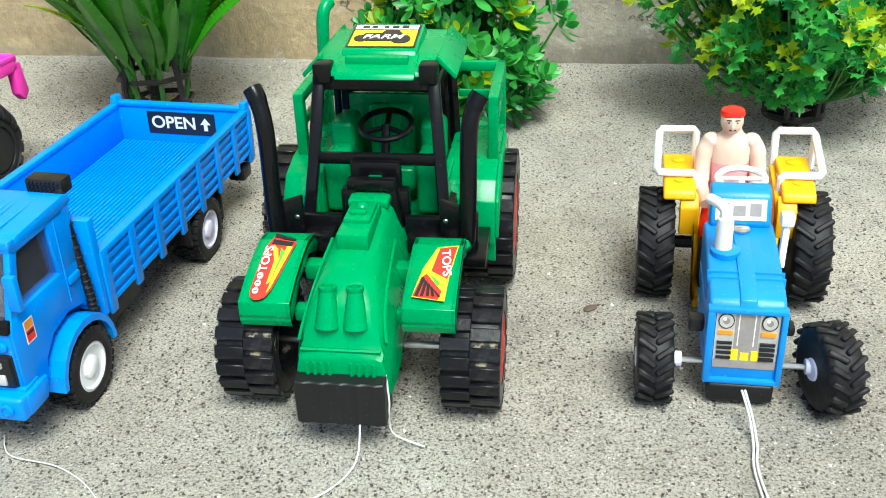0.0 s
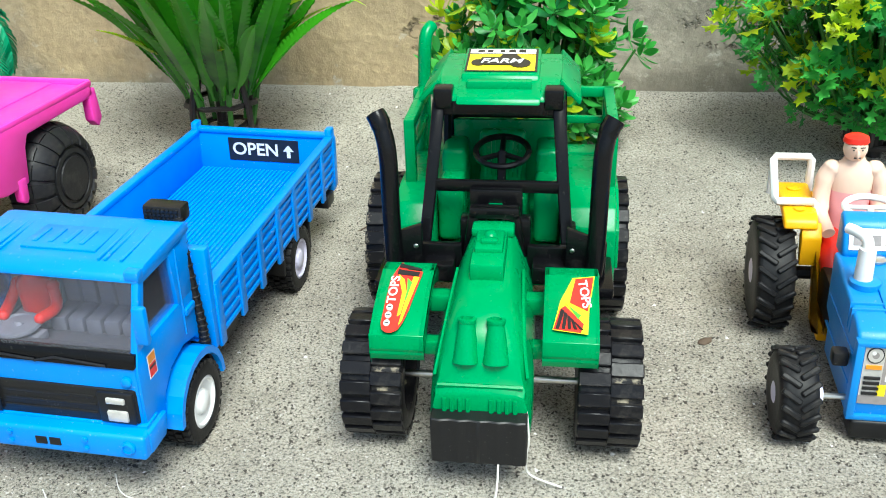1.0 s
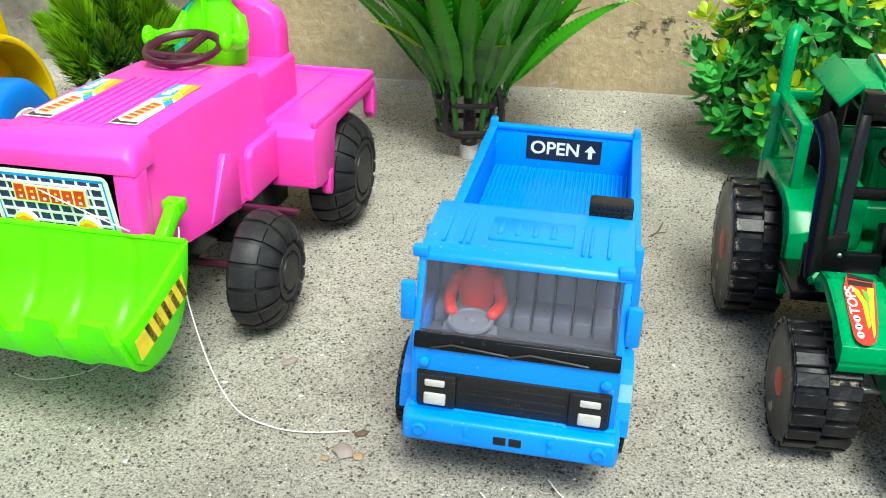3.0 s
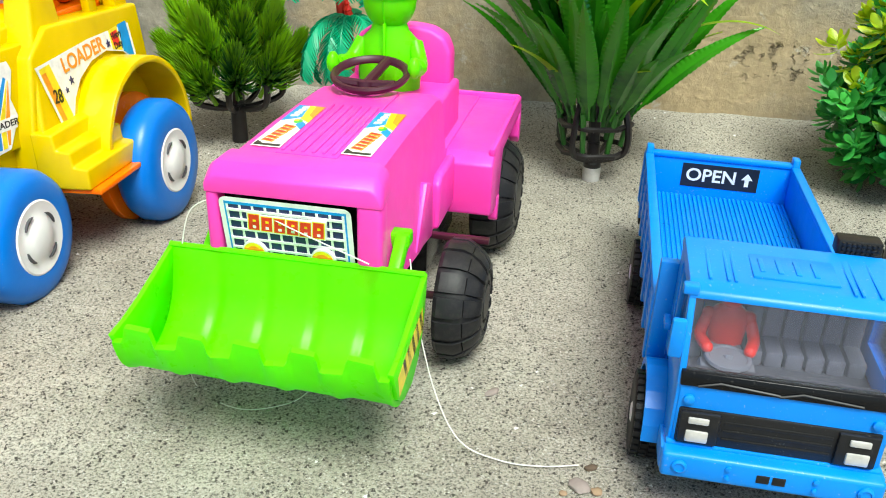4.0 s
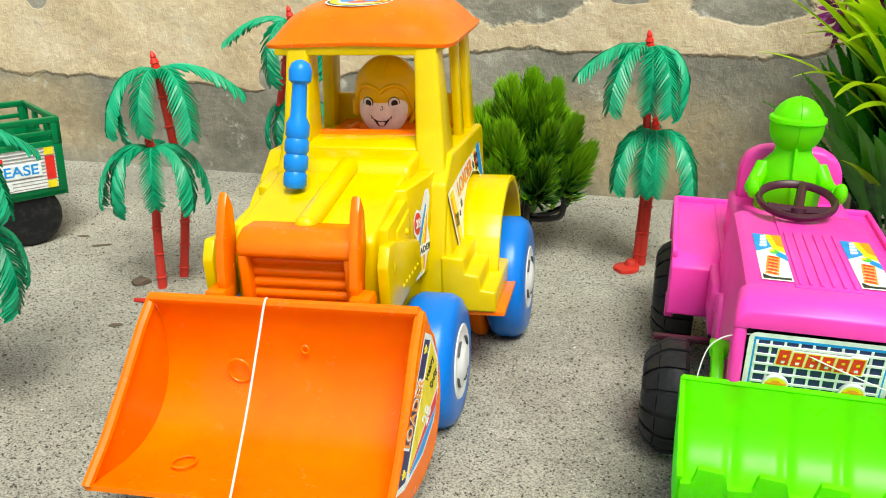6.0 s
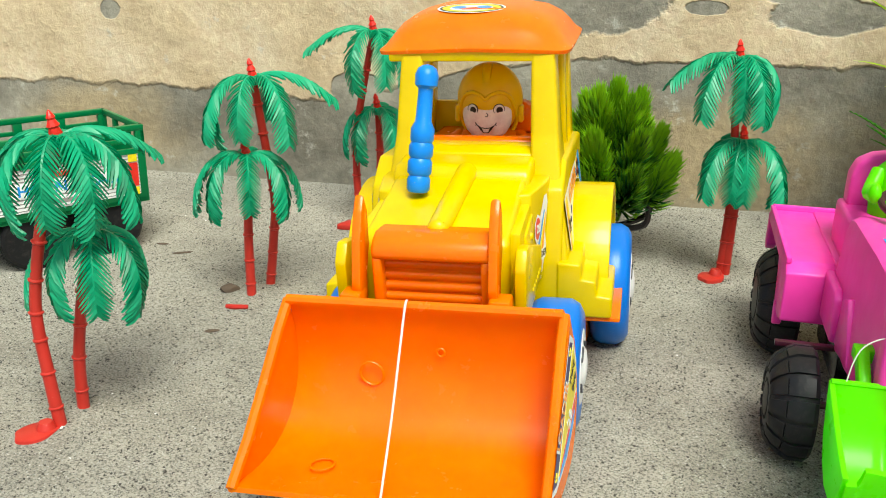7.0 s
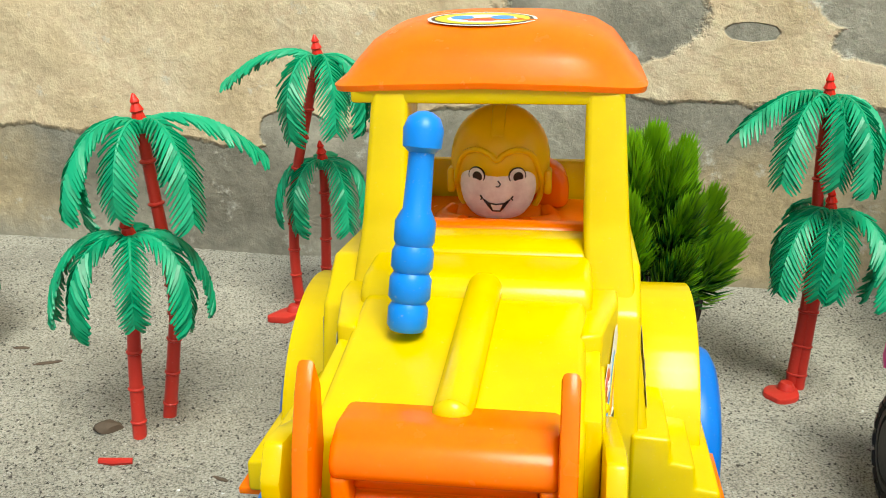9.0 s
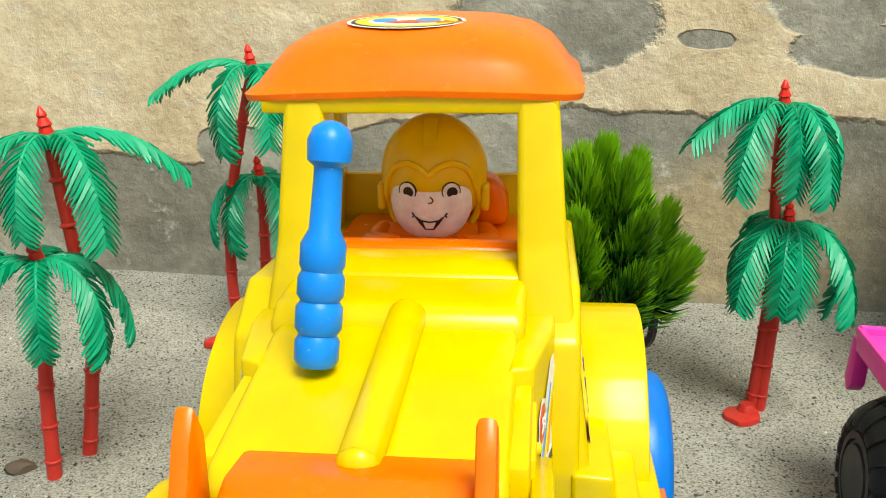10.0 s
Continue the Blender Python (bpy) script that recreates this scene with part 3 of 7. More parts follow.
    for s in (-1, 1):
        bx(b, s * 2.2 - 1, s * 2.2 + 2.6, -83.3, -81, 19.8, 22.4, 0.2)
    part("slot", b, BLACK2, bump_part, "black block painting the shade of a recessed bumper slot")
    b = bmesh.new()
    bx(b, -26.8, 28.4, -78.2, -73.5, 26.4, 38.2, 0.7)
    for z in (29.4, 32.2, 35):
        bx(b, -14, 15.6, -78.45, -77.5, z - 0.5, z + 0.5, 0.2)
    for s in (-1, 1):
        bx(b, s * 21.5 - 4.8, s * 21.5 + 6.4, -79.3, -77.5, 27, 37.6, 0.6)
    grille = part("grille", b, BLACK2, tr, "black plastic grille panel")
    for s in (-1, 1):
        b = bmesh.new()
        bx(b, s * 21.9 - 2.4, s * 21.9 + 4, -80, -78.8, 28, 31.8, 0.5)
        part("headlight", b, SILVER, grille, "dull silver square headlight")
        b = bmesh.new()
        bx(b, s * 21.9 - 2.2, s * 21.9 + 3.6, -80, -78.8, 34.2, 36.2, 0.4)
        part("indicator", b, SILVER, grille)
    b = bmesh.new()
    prism(b, [(-78.2, 45.6), (-77, 49.6), (-74, 49.6), (-74, 45.6)], -27.9, 29.5, "x", 0.3)
    part("wiper_panel", b, BLACK, tr, "black wiper strip below the windscreen")
    for x in (-17, 5):
        b = bmesh.new()
        tube(b, [(x - 6, -78.3, 46), (x, -78.1, 47.6), (x + 16, -78.3, 46.4)], 0.4, 6)
        part("wiper", b, BLACK2, tr)
    b = bmesh.new()
    prism(b, [(-76.6, 48.6), (-75.9, 48.9), (-68.2, 69.2), (-69, 69)], -26.7, 27.9, "x", 0)
    ws = part("windscreen", b, GLASS, tr, "clear plastic windscreen")
    ws.visible_shadow = False
    for s in (-1, 1):
        b = bmesh.new()
        x0 = s * 27.4 + 0.7
        prism(b, [(-71.5, 49.6), (-48, 49.6), (-49.5, 68), (-65.5, 68)], min(x0, x0 + s * 0.6), max(x0, x0 + s * 0.6), "x", 0)
        sw = part("side_window", b, DGLASS, tr, "smoky plastic side window")
        sw.visible_shadow = False
        b = bmesh.new()
        bx(b, min(s * 29, s * 33) + 0.5, max(s * 29, s * 33) + 0.5, -75, -72.4, 52, 64, 0.8)
        part("wing_mirror", b, BLUE, tr)
    # interior
    b = bmesh.new()
    bx(b, -26.4, 27.6, -73.4, -68, 40, 47, 1)
    bx(b, -26.4, 27.6, -70, -38, 40, 43, 0.5)
    part("dashboard", b, DGREY, tr, "grey plastic cab interior")
    b = bmesh.new()
    for i in range(9):
        x = -23.4 + i * 5.9
        bx(b, x - 2.7, x + 2.7, -48, -43, 42, 66, 1.2)
        bx(b, x - 2.7, x + 2.7, -58, -44, 42, 48, 1.2)
    part("bench_seat", b, GREY, tr)
    b = bmesh.new()
    lathe(b, [(0, 0), (6.3, 0), (6.8, 0.5), (6.5, 1.3), (5.7, 1.5), (5.2, 1.0), (0, 1.0)], 28, "z", pose(-14, -64.8, 47.6, 2, 0, 0))
    tube(b, [(-14, -64, 48.6), (-14, -68, 44)], 1.6)
    bx(b, -22, -6, -72, -62, 43, 46.6, 1.2)
    part("steering_wheel", b, GREY, tr)
    # air intake behind the cab
    b = bmesh.new()
    bx(b, 16, 29.1, -36, -29.5, 71.6, 77.2, 1)
    for i in range(8):
        for j in range(3):
            bx(b, 17.1 + i * 1.45, 17.9 + i * 1.45, -36.6, -35.5, 72.8 + j * 1.4, 73.6 + j * 1.4, 0.1)
    path = curve_pts([(27, -33.6, 75.6), (28, -36.4, 69), (29.9, -37, 50), (31.2, -37, 36), (31.6, -37.4, 28)], 5)
    tube(b, path, 1.5, 8)
    for k in range(2, 19):
        a, c = path[k], path[k + 1]
        t5 = bmesh.new()
        lathe(t5, [(1.4, -0.5), (1.8, -0.2), (1.8, 0.3), (1.4, 0.6)], 8, "z")
        merge(b, t5, Matrix.Translation(a) @ (c - a).to_track_quat("Z", "Y").to_matrix().to_4x4())
    prism(b, [(-37.6, 30), (-34.6, 30), (-34.4, 16), (-35.6, 14.6), (-37, 17)], 26, 32.6, "x", 0.5, 1)
    part("air_intake", b, BLACK2, tr, "matt black ribbed air intake pipe")
    # cargo bed
    b = bmesh.new()
    bx(b, -31.5, 31.5, -30, 111, 27, 30, 0.6)
    bed = part("bed_floor", b, BLUE, tr, "blue ribbed bed floor")
    b = bmesh.new()
    bx(b, -0.55, 0.55, -27, 109, 29.6, 30.7, 0.2, 1)
    rib = part("rib", b, BLUE, bed, "", (-30, 0, 0))
    for i in range(1, 31):
        clone(rib, (-30 + i * 2, 0, 0))
    for s in (-1, 1):
        b = bmesh.new()
        x0, x1 = (31, 33.2) if s > 0 else (-33.2, -31)
        bx(b, x0, x1, -31, 112, 26.4, 47.5, 0.5)
        o = s * 33.2
        bx(b, min(s * 30.6, s * 34.6), max(s * 30.6, s * 34.6), -31, 113, 46.4, 49, 0.7)
        for i in range(8):
            y = -29 + i * 20
            if y < 112:
                bx(b, min(o, o + s * 1.6), max(o, o + s * 1.6), y - 2.2, y + 2.2, 24, 48, 0.5)
        for z in (28, 32, 36, 40, 44):
            bx(b, min(o, o + s * 0.9), max(o, o + s * 0.9), -30, 111, z - 1, z + 1, 0.5)
        part("bed_side", b, BLUE, tr)
    b = bmesh.new()
    bx(b, -33, 33, 109.5, 112, 22, 49.5, 0.5)
    bx(b, -34, 34, 108.8, 113, 47.6, 50, 0.7)
    for s in (-1, 1):
        bx(b, s * 32.5 - 1.6, s * 32.5 + 1.6, 108, 113.5, 22, 52.5, 0.6)
    gate = part("tailgate", b, BLUE, tr)
    decal("sign", gate, facing((0.4, 109.3, 40.2), (1, 0, 0), (0, 0, 1)), [(INK, rect(-17.2, 17.2, -5.6, 5.6)), (PAPER, move2(letters("OPEN", 8.4, 1.04), -3.9, 0)),
          (PAPER, [(11.3, -3.2), (13.1, -3.2), (13.1, 0), (14.8, 0), (12.2, 3.2), (9.6, 0), (11.3, 0)])], "black sign with white lettering and an arrow")
    b = bmesh.new()
    bx(b, -33, 33, -33, -30.5, 25, 56, 0.6)
    for s in (-1, 1):
        bx(b, s * 30 - 4, s * 30 + 4, -34, -30, 25, 62, 0.7)
    part("headboard", b, BLUE, tr)
    for s in (-1, 1):
        b = bmesh.new()
        bx(b, s * 30 - 4, s * 30 + 4, 98, 108, 17, 23, 0.8)
        part("rear_lamp", b, BLACK2, tr)
        for y, z0 in ((37, 14), (71, 10)):
            b = bmesh.new()
            bx(b, min(s * 22, s * 33), max(s * 22, s * 33), y, y + 2, z0, 30, 0.6)
            part("mud_flap", b, BLACK2, tr)
    for s in (-1, 1):
        for y in (-48.5, 54):
            wheel(tr, 29 if s > 0 else -31.5, y, 14, 11, "fine", RUBBER, WHITE if y < 0 else LILAC, 8.8, s, "black rubber tyre", 30, 1.2, "white plastic hub" if y < 0 else "pale lilac hub")
    decal("door_sticker", tr, facing((30.05, -69, 42), (0, 1, 0), (0, 0.12, 1)), [(PAPER, rect(-2.4, 2.4, -4, 4)), (SRED, rect(-2, 2, -3.6, 0.5)), (SORA, rect(-2, 2, 0.9, 3.6)), (INK, rect(-1.7, 1.7, -1, -0.2))], "small red and white door sticker")
    # driver, a separate plain figure
    d = bmesh.new()
    rings = []
    for z, rx, ry in ((42, 5.4, 4.2), (47, 5.2, 4.2), (52, 5.6, 4.4), (56, 6.0, 4.2), (58.4, 4.6, 3.6), (59.6, 2.8, 2.8), (60.6, 2.6, 2.6)):
        rings.append([(-14 + rx * math.cos(2 * math.pi * j / 20), -53 + ry * math.sin(2 * math.pi * j / 20), z) for j in range(20)])
    merge(d, skin(rings))
    ball(d, -14, -53.4, 63.2, 3.7, 3.9, 4.2)
    lathe(d, [(4.4, 64.2), (4.6, 65), (3.6, 66.8), (0, 67.4)], 18, "z", Matrix.Translation((-14, -53.2, 0)))
    for s in (-1, 1):
        ball(d, -14 + s * 5.8, -53, 56, 2.1, 2.3, 2.1)
        tube(d, curve_pts([(-14 + s * 5.8, -53, 56.2), (-14 + s * 7.8, -56, 50.6), (-14 + s * 6.2, -62, 49.8)], 4), [1.8] * 8 + [1.6], 10)
        ball(d, -14 + s * 6.1, -62.4, 49.8, 1.8, 1.8, 1.7)
    solo("doll", d, RED, tr.matrix_basis.copy(), "red plastic toy driver sitting in the lorry cab", "doll")
    return tr


def turn2(t, a):
    t.transform(Matrix.Rotation(radians(a), 4, "Z"))
    return t


def move2(t, x, y):
    t.transform(Matrix.Translation((x, y, 0)))
    return t


# ---- green tractor ----
def build_green():
    g = thing("toy_tractor", pose(0.0245, 0.3165, gz(0.0245, 0.3165), 0, 0, -8.0), "green plastic toy farm tractor with black cab frame", "toy tractor")
    b = bmesh.new()
    bx(b, -9.5, 9.5, -58, 62, 12, 30, 1)
    prism(b, [(-58, 12), (-20, 14), (-20, 32), (-58, 30)], -11, 11, "x", 1)
    bx(b, -24, 24, -2, 8, 36, 44, 1)
    part("chassis", b, BLACK, g)
    b = bmesh.new()
    tube(b, [(-34, -35.5, 20), (34, -35.5, 20)], 1.2, 10)
    part("axle", b, STEEL, g, "bare steel front axle")
    b = bmesh.new()
    tube(b, [(-30, 51, 26.5), (30, 51, 26.5)], 3, 10)
    part("rear_axle", b, BLACK, g)
    # hood
    b = bmesh.new()

    def ring(y, zt, zb, wt, wb):
        c, e = zt - zb, wb - wt
        half = [(wb, 0), (wb, 0.36), (wb * 0.97, 0.5), (wt + e * 0.45, 0.72), (wt + e * 0.12, 0.88), (wt * 0.82, 0.965), (wt * 0.42, 1.0)]
        return [(-x, y, zb + c * k) for x, k in half] + [(x, y, zb + c * k) for x, k in half[::-1]]
    merge(b, skin([ring(-64.8, 33.2, 22, 11.8, 13.4), ring(-64.4, 34.6, 20.5, 12.6, 14.3), ring(-62.4, 36.2, 20, 12.8, 14.8), ring(-61.2, 39.5, 20, 11.6, 14.8), ring(-58.4, 46.5, 20, 10.4, 15),
                   ring(-53, 52.6, 20, 9.6, 15.2), ring(-46, 55.2, 21, 9.0, 15.2), ring(-38, 56.8, 22, 8.6, 15), ring(-20, 59, 24, 7.8, 14.4), ring(-2, 60.5, 26, 6.4, 12.5)]))
    bonnet = part("bonnet", b, GREEN, g)
    for i in range(4):
        for s in (-1, 1):
            b = bmesh.new()
            tube(b, [(s * (3.4 + i * 2.3), -65.2, 27.6), (s * (3.4 + i * 2.3), -64.9, 32.4)], 0.75, 6)
            part("grille_bar", b, GREEN, bonnet)
    b = bmesh.new()
    tube(b, [(-12.4, -63.2, 35.8), (12.4, -63.2, 35.8)], 0.7, 6)
    part("seam", b, GREEN, bonnet)
    for s in (-1, 1):
        b = bmesh.new()
        tube(b, curve_pts([(s * 13.6, -60, 37), (s * 12.4, -54, 43), (s * 11.4, -40, 48.5), (s * 10.6, -22, 52)], 5), 0.55, 6)
        part("seam", b, GREEN, bonnet)
    for s in (-1, 1):
        b = bmesh.new()
        tube(b, curve_pts([(s * 4.4, -59.4, 41.5), (s * 4.3, -57.6, 47), (s * 4.2, -55.8, 52.6)], 4), [4.0, 3.8, 3.6, 3.4, 3.2, 3.0, 2.7, 2.5, 2.4], 14)
        lathe(b, [(2.4, 0), (2.8, 0.6), (2.8, 1.5), (1.7, 1.7), (1.5, -0.4), (0, -0.6)], 16, "z", Matrix.Translation((s * 4.2, -55.8, 52.2)) @ Matrix.Rotation(radians(-14), 4, "X"))
        part("funnel", b, GREEN, bonnet)
    b = bmesh.new()
    bx(b, -5.2, 5.2, -38, -14, 56, 62, 0.9)
    bx(b, -4.4, 4.4, -30, -16, 61, 63.5, 0.7)
    bx(b, -2.6, 2.6, -27, -24, 63, 64.8, 0.5)
    ball(b, 0, -20, 63.3, 2.2, 2.6, 1.6, 12)
    part("engine_cover", b, GREEN, bonnet)
    b = bmesh.new()
    bx(b, -2.5, 2.5, -3, 3, 58, 64.5, 0.7)
    bx(b, -7, 7, -12, -4, 58.5, 61.4, 0.8)
    part("latch", b, GREEN, bonnet)
    b = bmesh.new()
    pts = []
    for i in range(29):
        x = -14 + i
        pts.append((x, -70.2 + 0.55 * abs(math.sin(x * math.pi / 5.6))))
    prism(b, pts + [(14, -58), (-14, -58)], 12.6, 28.2, "z", 0.4, 1)
    part("front_weight", b, BLACK2, g, "scuffed black ribbed front weight")
    # front fenders with stickers
    for s in (-1, 1):
        b = bmesh.new()
        prof = [(-53, 38.5), (-54, 41), (-53.5, 45.5), (-44, 49.5), (-35, 52), (-27, 53.5), (-20, 52.5), (-16, 48)]
        low = [(y + 0.4, z - 2) for y, z in prof]
        prism(b, prof + low[::-1], min(s * 17.5, s * 34), max(s * 17.5, s * 34), "x", 0.3)
        side = prof + [(-18, 45), (-28, 49), (-40, 46), (-50, 39.5)]
        prism(b, side, min(s * 32.6, s * 34), max(s * 32.6, s * 34), "x", 0.2)
        prism(b, side, min(s * 17.5, s * 19), max(s * 17.5, s * 19), "x", 0.2)
        bx(b, min(s * 10, s * 19), max(s * 10, s * 19), -30, -24, 40, 46, 1)
        bx(b, min(s * 10, s * 19), max(s * 10, s * 19), -46, -41, 34, 39, 1)
        tube(b, [(s * 33, -16, 48), (s * 34, -2, 38), (s * 36, 6, 34)], 2, 6)
        fender = part("front_fender", b, GREEN, g)
        m = facing((s * 26.5, -41.5, 50.6), (1, 0, 0), (0, 1, 0.29))
        if s < 0:
            out = [(-5, -8.6), (-4.3, -10.7), (-2.6, -11.8), (-0.4, -11.8), (1.5, -10.7), (2.8, -8.4), (4.2, -3.6), (5.6, 4), (7, 11.4), (1.2, 12), (-1.4, 15), (-2.4, 13.4), (-4.6, 8.4), (-4.9, 0)]
            lay = [(SRED, out), (SYEL, [(1.4, -9.4), (2.4, -7.4), (4.8, 4), (6, 9.2), (3.8, 9.4), (2.6, 3)]), (SYEL, [(0.4, -6), (1.5, -5), (2.3, 3), (0.6, 8), (-1.8, 10), (-0.8, 6.6), (0.6, 3)]), (SGRN, [(1.9, 0), (2.5, 0), (3.6, 7), (1.6, 8.6), (2.3, 4)]), (INK, [(-2.6, 10), (5.6, 9.4), (6, 11), (-2.4, 12)]),
                   (INK, [(-2.2, 12.8), (6.4, 11.6), (6.6, 12.4), (-2, 14.4)]), (PAPER, move2(turn2(letters("TOPS", 4.6, 0.95), 90), -2.6, 3.9))]
            for k in range(3):
                lay.append((PAPER, disc(-2.8, -8.6 + k * 2.8, 1.15, None, 12)))
                lay.append((INK, rect(-3.5, -2.1, -8.8 + k * 2.8, -8.4 + k * 2.8)))
        else:
            out = [(-7.4, -8.4), (4.8, -9.6), (5.4, 0), (7.4, 12), (-0.6, 11), (-5, 2)]
            lay = [(SYEL, out), (SRED, [(-7.2, -8.2), (2.4, -9.2), (3.4, -6), (-3.2, 0.4), (-5, -1)]), (SRED, [(-1.6, 1.6), (4.8, -1.4), (7, 11.6), (0.4, 10.6)]), (SGRN, [(-3, 1), (-2, 0.4), (1.4, -4.4), (2.4, -3)])]
            for k in range(5):
                lay.append((INK, [(-6.4 + k * 2.1, -8), (-5.2 + k * 2.1, -8.1), (-3.4 + k * 1.1, -1.6 + -k * 1.1), (-4.6 + k * 1.1, -0.8 - k * 1.1)]))
            lay.append((PAPER, move2(turn2(letters("TOPS", 4.6, 0.95), -80), 3.6, 4.6)))
        decal("sticker", fender, m @ Matrix.Diagonal((0.84, 1.12, 1, 1)), lay, "red and yellow striped sticker")
    # side brackets and twin exhausts
    for s in (-1, 1):
        b = bmesh.new()
        prism(b, [(s * 23.6, 41), (s * 37, 41), (s * 37.2, 56), (s * 24, 61)][::s], -9, -6.6, "y", 0.5)
        prism(b, [(s * 11, 40), (s * 25, 40), (s * 25, 52), (s * 11, 52)][::s], -5, -2, "y", 0.6)
        bx(b, min(s * 22, s * 40), max(s * 22, s * 40), -14, 10, 38, 42, 0.8)
        prism(b, [(s * 13, 42), (s * 27, 42), (s * 26.4, 44.4), (s * 23, 47.6), (s * 13, 48.4)][::s], -13, -4.6, "y", 0.6)
        wing = part("bracket", b, BLACK, g, "glossy black bracket plate")
        for q in (26, 33):
            b = bmesh.new()
            ball(b, s * q, -9.0, 48 if q > 30 else 53, 0.9, 0.4, 0.9, 8)
            part("rivet", b, STEEL, wing, "small bare metal rivet")
    b = bmesh.new()
    for s in (-1, 1):
        prism(b, [(s * 10.8, 48), (s * 8.2, 65.6), (s * 4.8, 65.6), (s * 6.4, 48)][::-s], -6, -2, "y", 0.7)
    bx(b, -8.4, 8.4, -6.3, -1.7, 62.2, 66.2, 0.9)
    part("hoop", b, BLACK, g)
    b = bmesh.new()
    bx(b, -12, 12, -1, 5, 44, 60, 1)
    part("firewall", b, BLACK, g)
    for s in (-1, 1):
        b = bmesh.new()
        top = 96 if s < 0 else 95
        out = 36.5 if s < 0 else 35.8
        path = curve_pts([(s * 30, -10, 40), (s * 33, -10, 44), (s * 33.8, -9, 60), (s * 34.3, -7, 84), (s * out, -4.5, top - 2.4), (s * (out + 2), -3, top + 1.3)], 6)
        tube(b, path, [3.0 if i < 24 else 3.3 for i in range(len(path))], 12)
        part("exhaust_pipe", b, BLACK, g, "glossy black upright exhaust pipe")
    # cab frame
    b = bmesh.new()
    for s in (-1, 1):
        merge(b, softened(skin([[(s * q - 2.1, y - 1.3, z), (s * q + 2.1, y - 1.3, z), (s * q + 2.1, y + 1.3, z), (s * q - 2.1, y + 1.3, z)] for q, y, z in ((25, -1, 44), (22.6, 7.4, 68), (20, 15, 97))]), 0.5, 1))
        tube(b, [(s * 22, 58, 56), (s * 20, 58, 98)], 2.6, 6)
        tube(b, [(s * 26, 2, 50), (s * 25, 58, 56)], 2, 6)
        bx(b, s * 18.5 - 3.2, s * 18.5 + 3.2, 12, 19, 94, 101, 0.8)
        tube(b, [(s * 20.5, 16, 95), (s * 20.5, 58, 97)], 1.8, 6)
        tube(b, [(s * 21, 40, 60), (s * 20, 40, 97)], 1.6, 6)
    bx(b, -22, 22, 6.6, 8.8, 66.4, 70.6, 0.5)
    bx(b, -20, 20, 13.2, 16, 91.5, 96.6, 0.6)
    bx(b, -20, 20, 57, 60, 76, 93, 0.8)
    bx(b, -9, 9, 3, 6.4, 58, 69, 0.8)
    part("cab_frame", b, BLACK, g, "glossy black cab frame")
    # roof and sign
    b = bmesh.new()
    rp = [(12.5, 96.5), (14, 98.5), (26, 101.5), (52, 102.5), (62, 100), (63, 97), (30, 97.5)]
    prism(b, rp, -21, 21, "x", 0.8)
    prism(b, [(10.5, 96), (12, 98), (24, 102), (26, 99)], -14, 14, "x", 0.6)
    roof = part("roof", b, GREEN, g)
    for s in (-1, 1):
        b = bmesh.new()
        prism(b, [(s * 20, 100.5), (s * 27, 93.5), (s * 27.8, 95), (s * 21, 102)][::s], 20, 62, "y", 0.4)
        part("roof_flap", b, GREEN, roof)
    b = bmesh.new()
    prism(b, [(21, 100), (23, 103), (46, 106.3), (49, 103), (49, 100)], -13.4, 13.4, "x", 0.8)
    bx(b, -11, 11, 17, 21, 99, 102.2, 0.5)
    part("sign_mount", b, GREEN, roof)
    lay = [(INK, rect(-12.4, 12.4, -9.8, 9.8)), (SYEL, rect(-11.6, 11.6, -9, 4.6)), (PAPER, rect(-11.6, 11.6, 5.4, 9)), (INK, rect(-9, -6.6, 6.2, 8.2)), (INK, rect(-5.6, -3.6, 6.2, 8.2)), (INK, rect(-1, 0.6, 6.2, 8.2)), (INK, rect(2, 4.4, 6.2, 8.2)), (INK, rect(5.6, 8, 6.2, 8.2)),
           (INK, disc(-8, -3, 2.6, 2.6, 12)), (INK, disc(6.4, -3.4, 3.6, 3.6, 14)), (INK, [(-8, -2), (-7, 1), (-1, 1.2), (0, 3.6), (5, 3.6), (7, 0), (6, -5), (-6, -5)]), (PAPER, move2(letters("FARM", 5.0, 1.15, 0.25), -0.3, -2.2))]
    decal("sign", roof, facing((0, 34.6, 104.9), (1, 0, 0), (0, 1, 0.145)), lay, "yellow and black farm sign")
    # rear body: fenders, deck, rails, seat
    for s in (-1, 1):
        b = bmesh.new()
        prof = [(10, 34), (12, 50), (18, 57), (30, 60), (60, 60), (74, 56), (78, 44)]
        edge = 41.5 if s > 0 else -37.5
        prism(b, prof + [(70, 44), (60, 55), (30, 55), (20, 46), (16, 34)], min(s * 23, edge), max(s * 23, edge), "x", 0.9)
        if s > 0:
            prism(b, [(12, 36), (14, 50), (30, 59), (60, 59), (76, 50), (76, 42), (50, 40), (30, 42)], 41, 42.6, "x", 0.4)
        bx(b, min(s * 22, s * 25), max(s * 22, s * 25), 6, 70, 34, 60, 0.8)
        prism(b, [(s * 24, 30), (edge, 26), (edge, 50), (s * 24, 52)][::s], 12, 15, "y", 0.5)
        part("rear_fender", b, GREEN, g)
    b = bmesh.new()
    bx(b, -24, 24, 4, 74, 32, 40, 1)
    part("deck", b, GREEN, g)
    b = bmesh.new()
    bx(b, -37, 41, 70, 80, 40, 58, 1)
    part("tail_panel", b, GREEN, g)
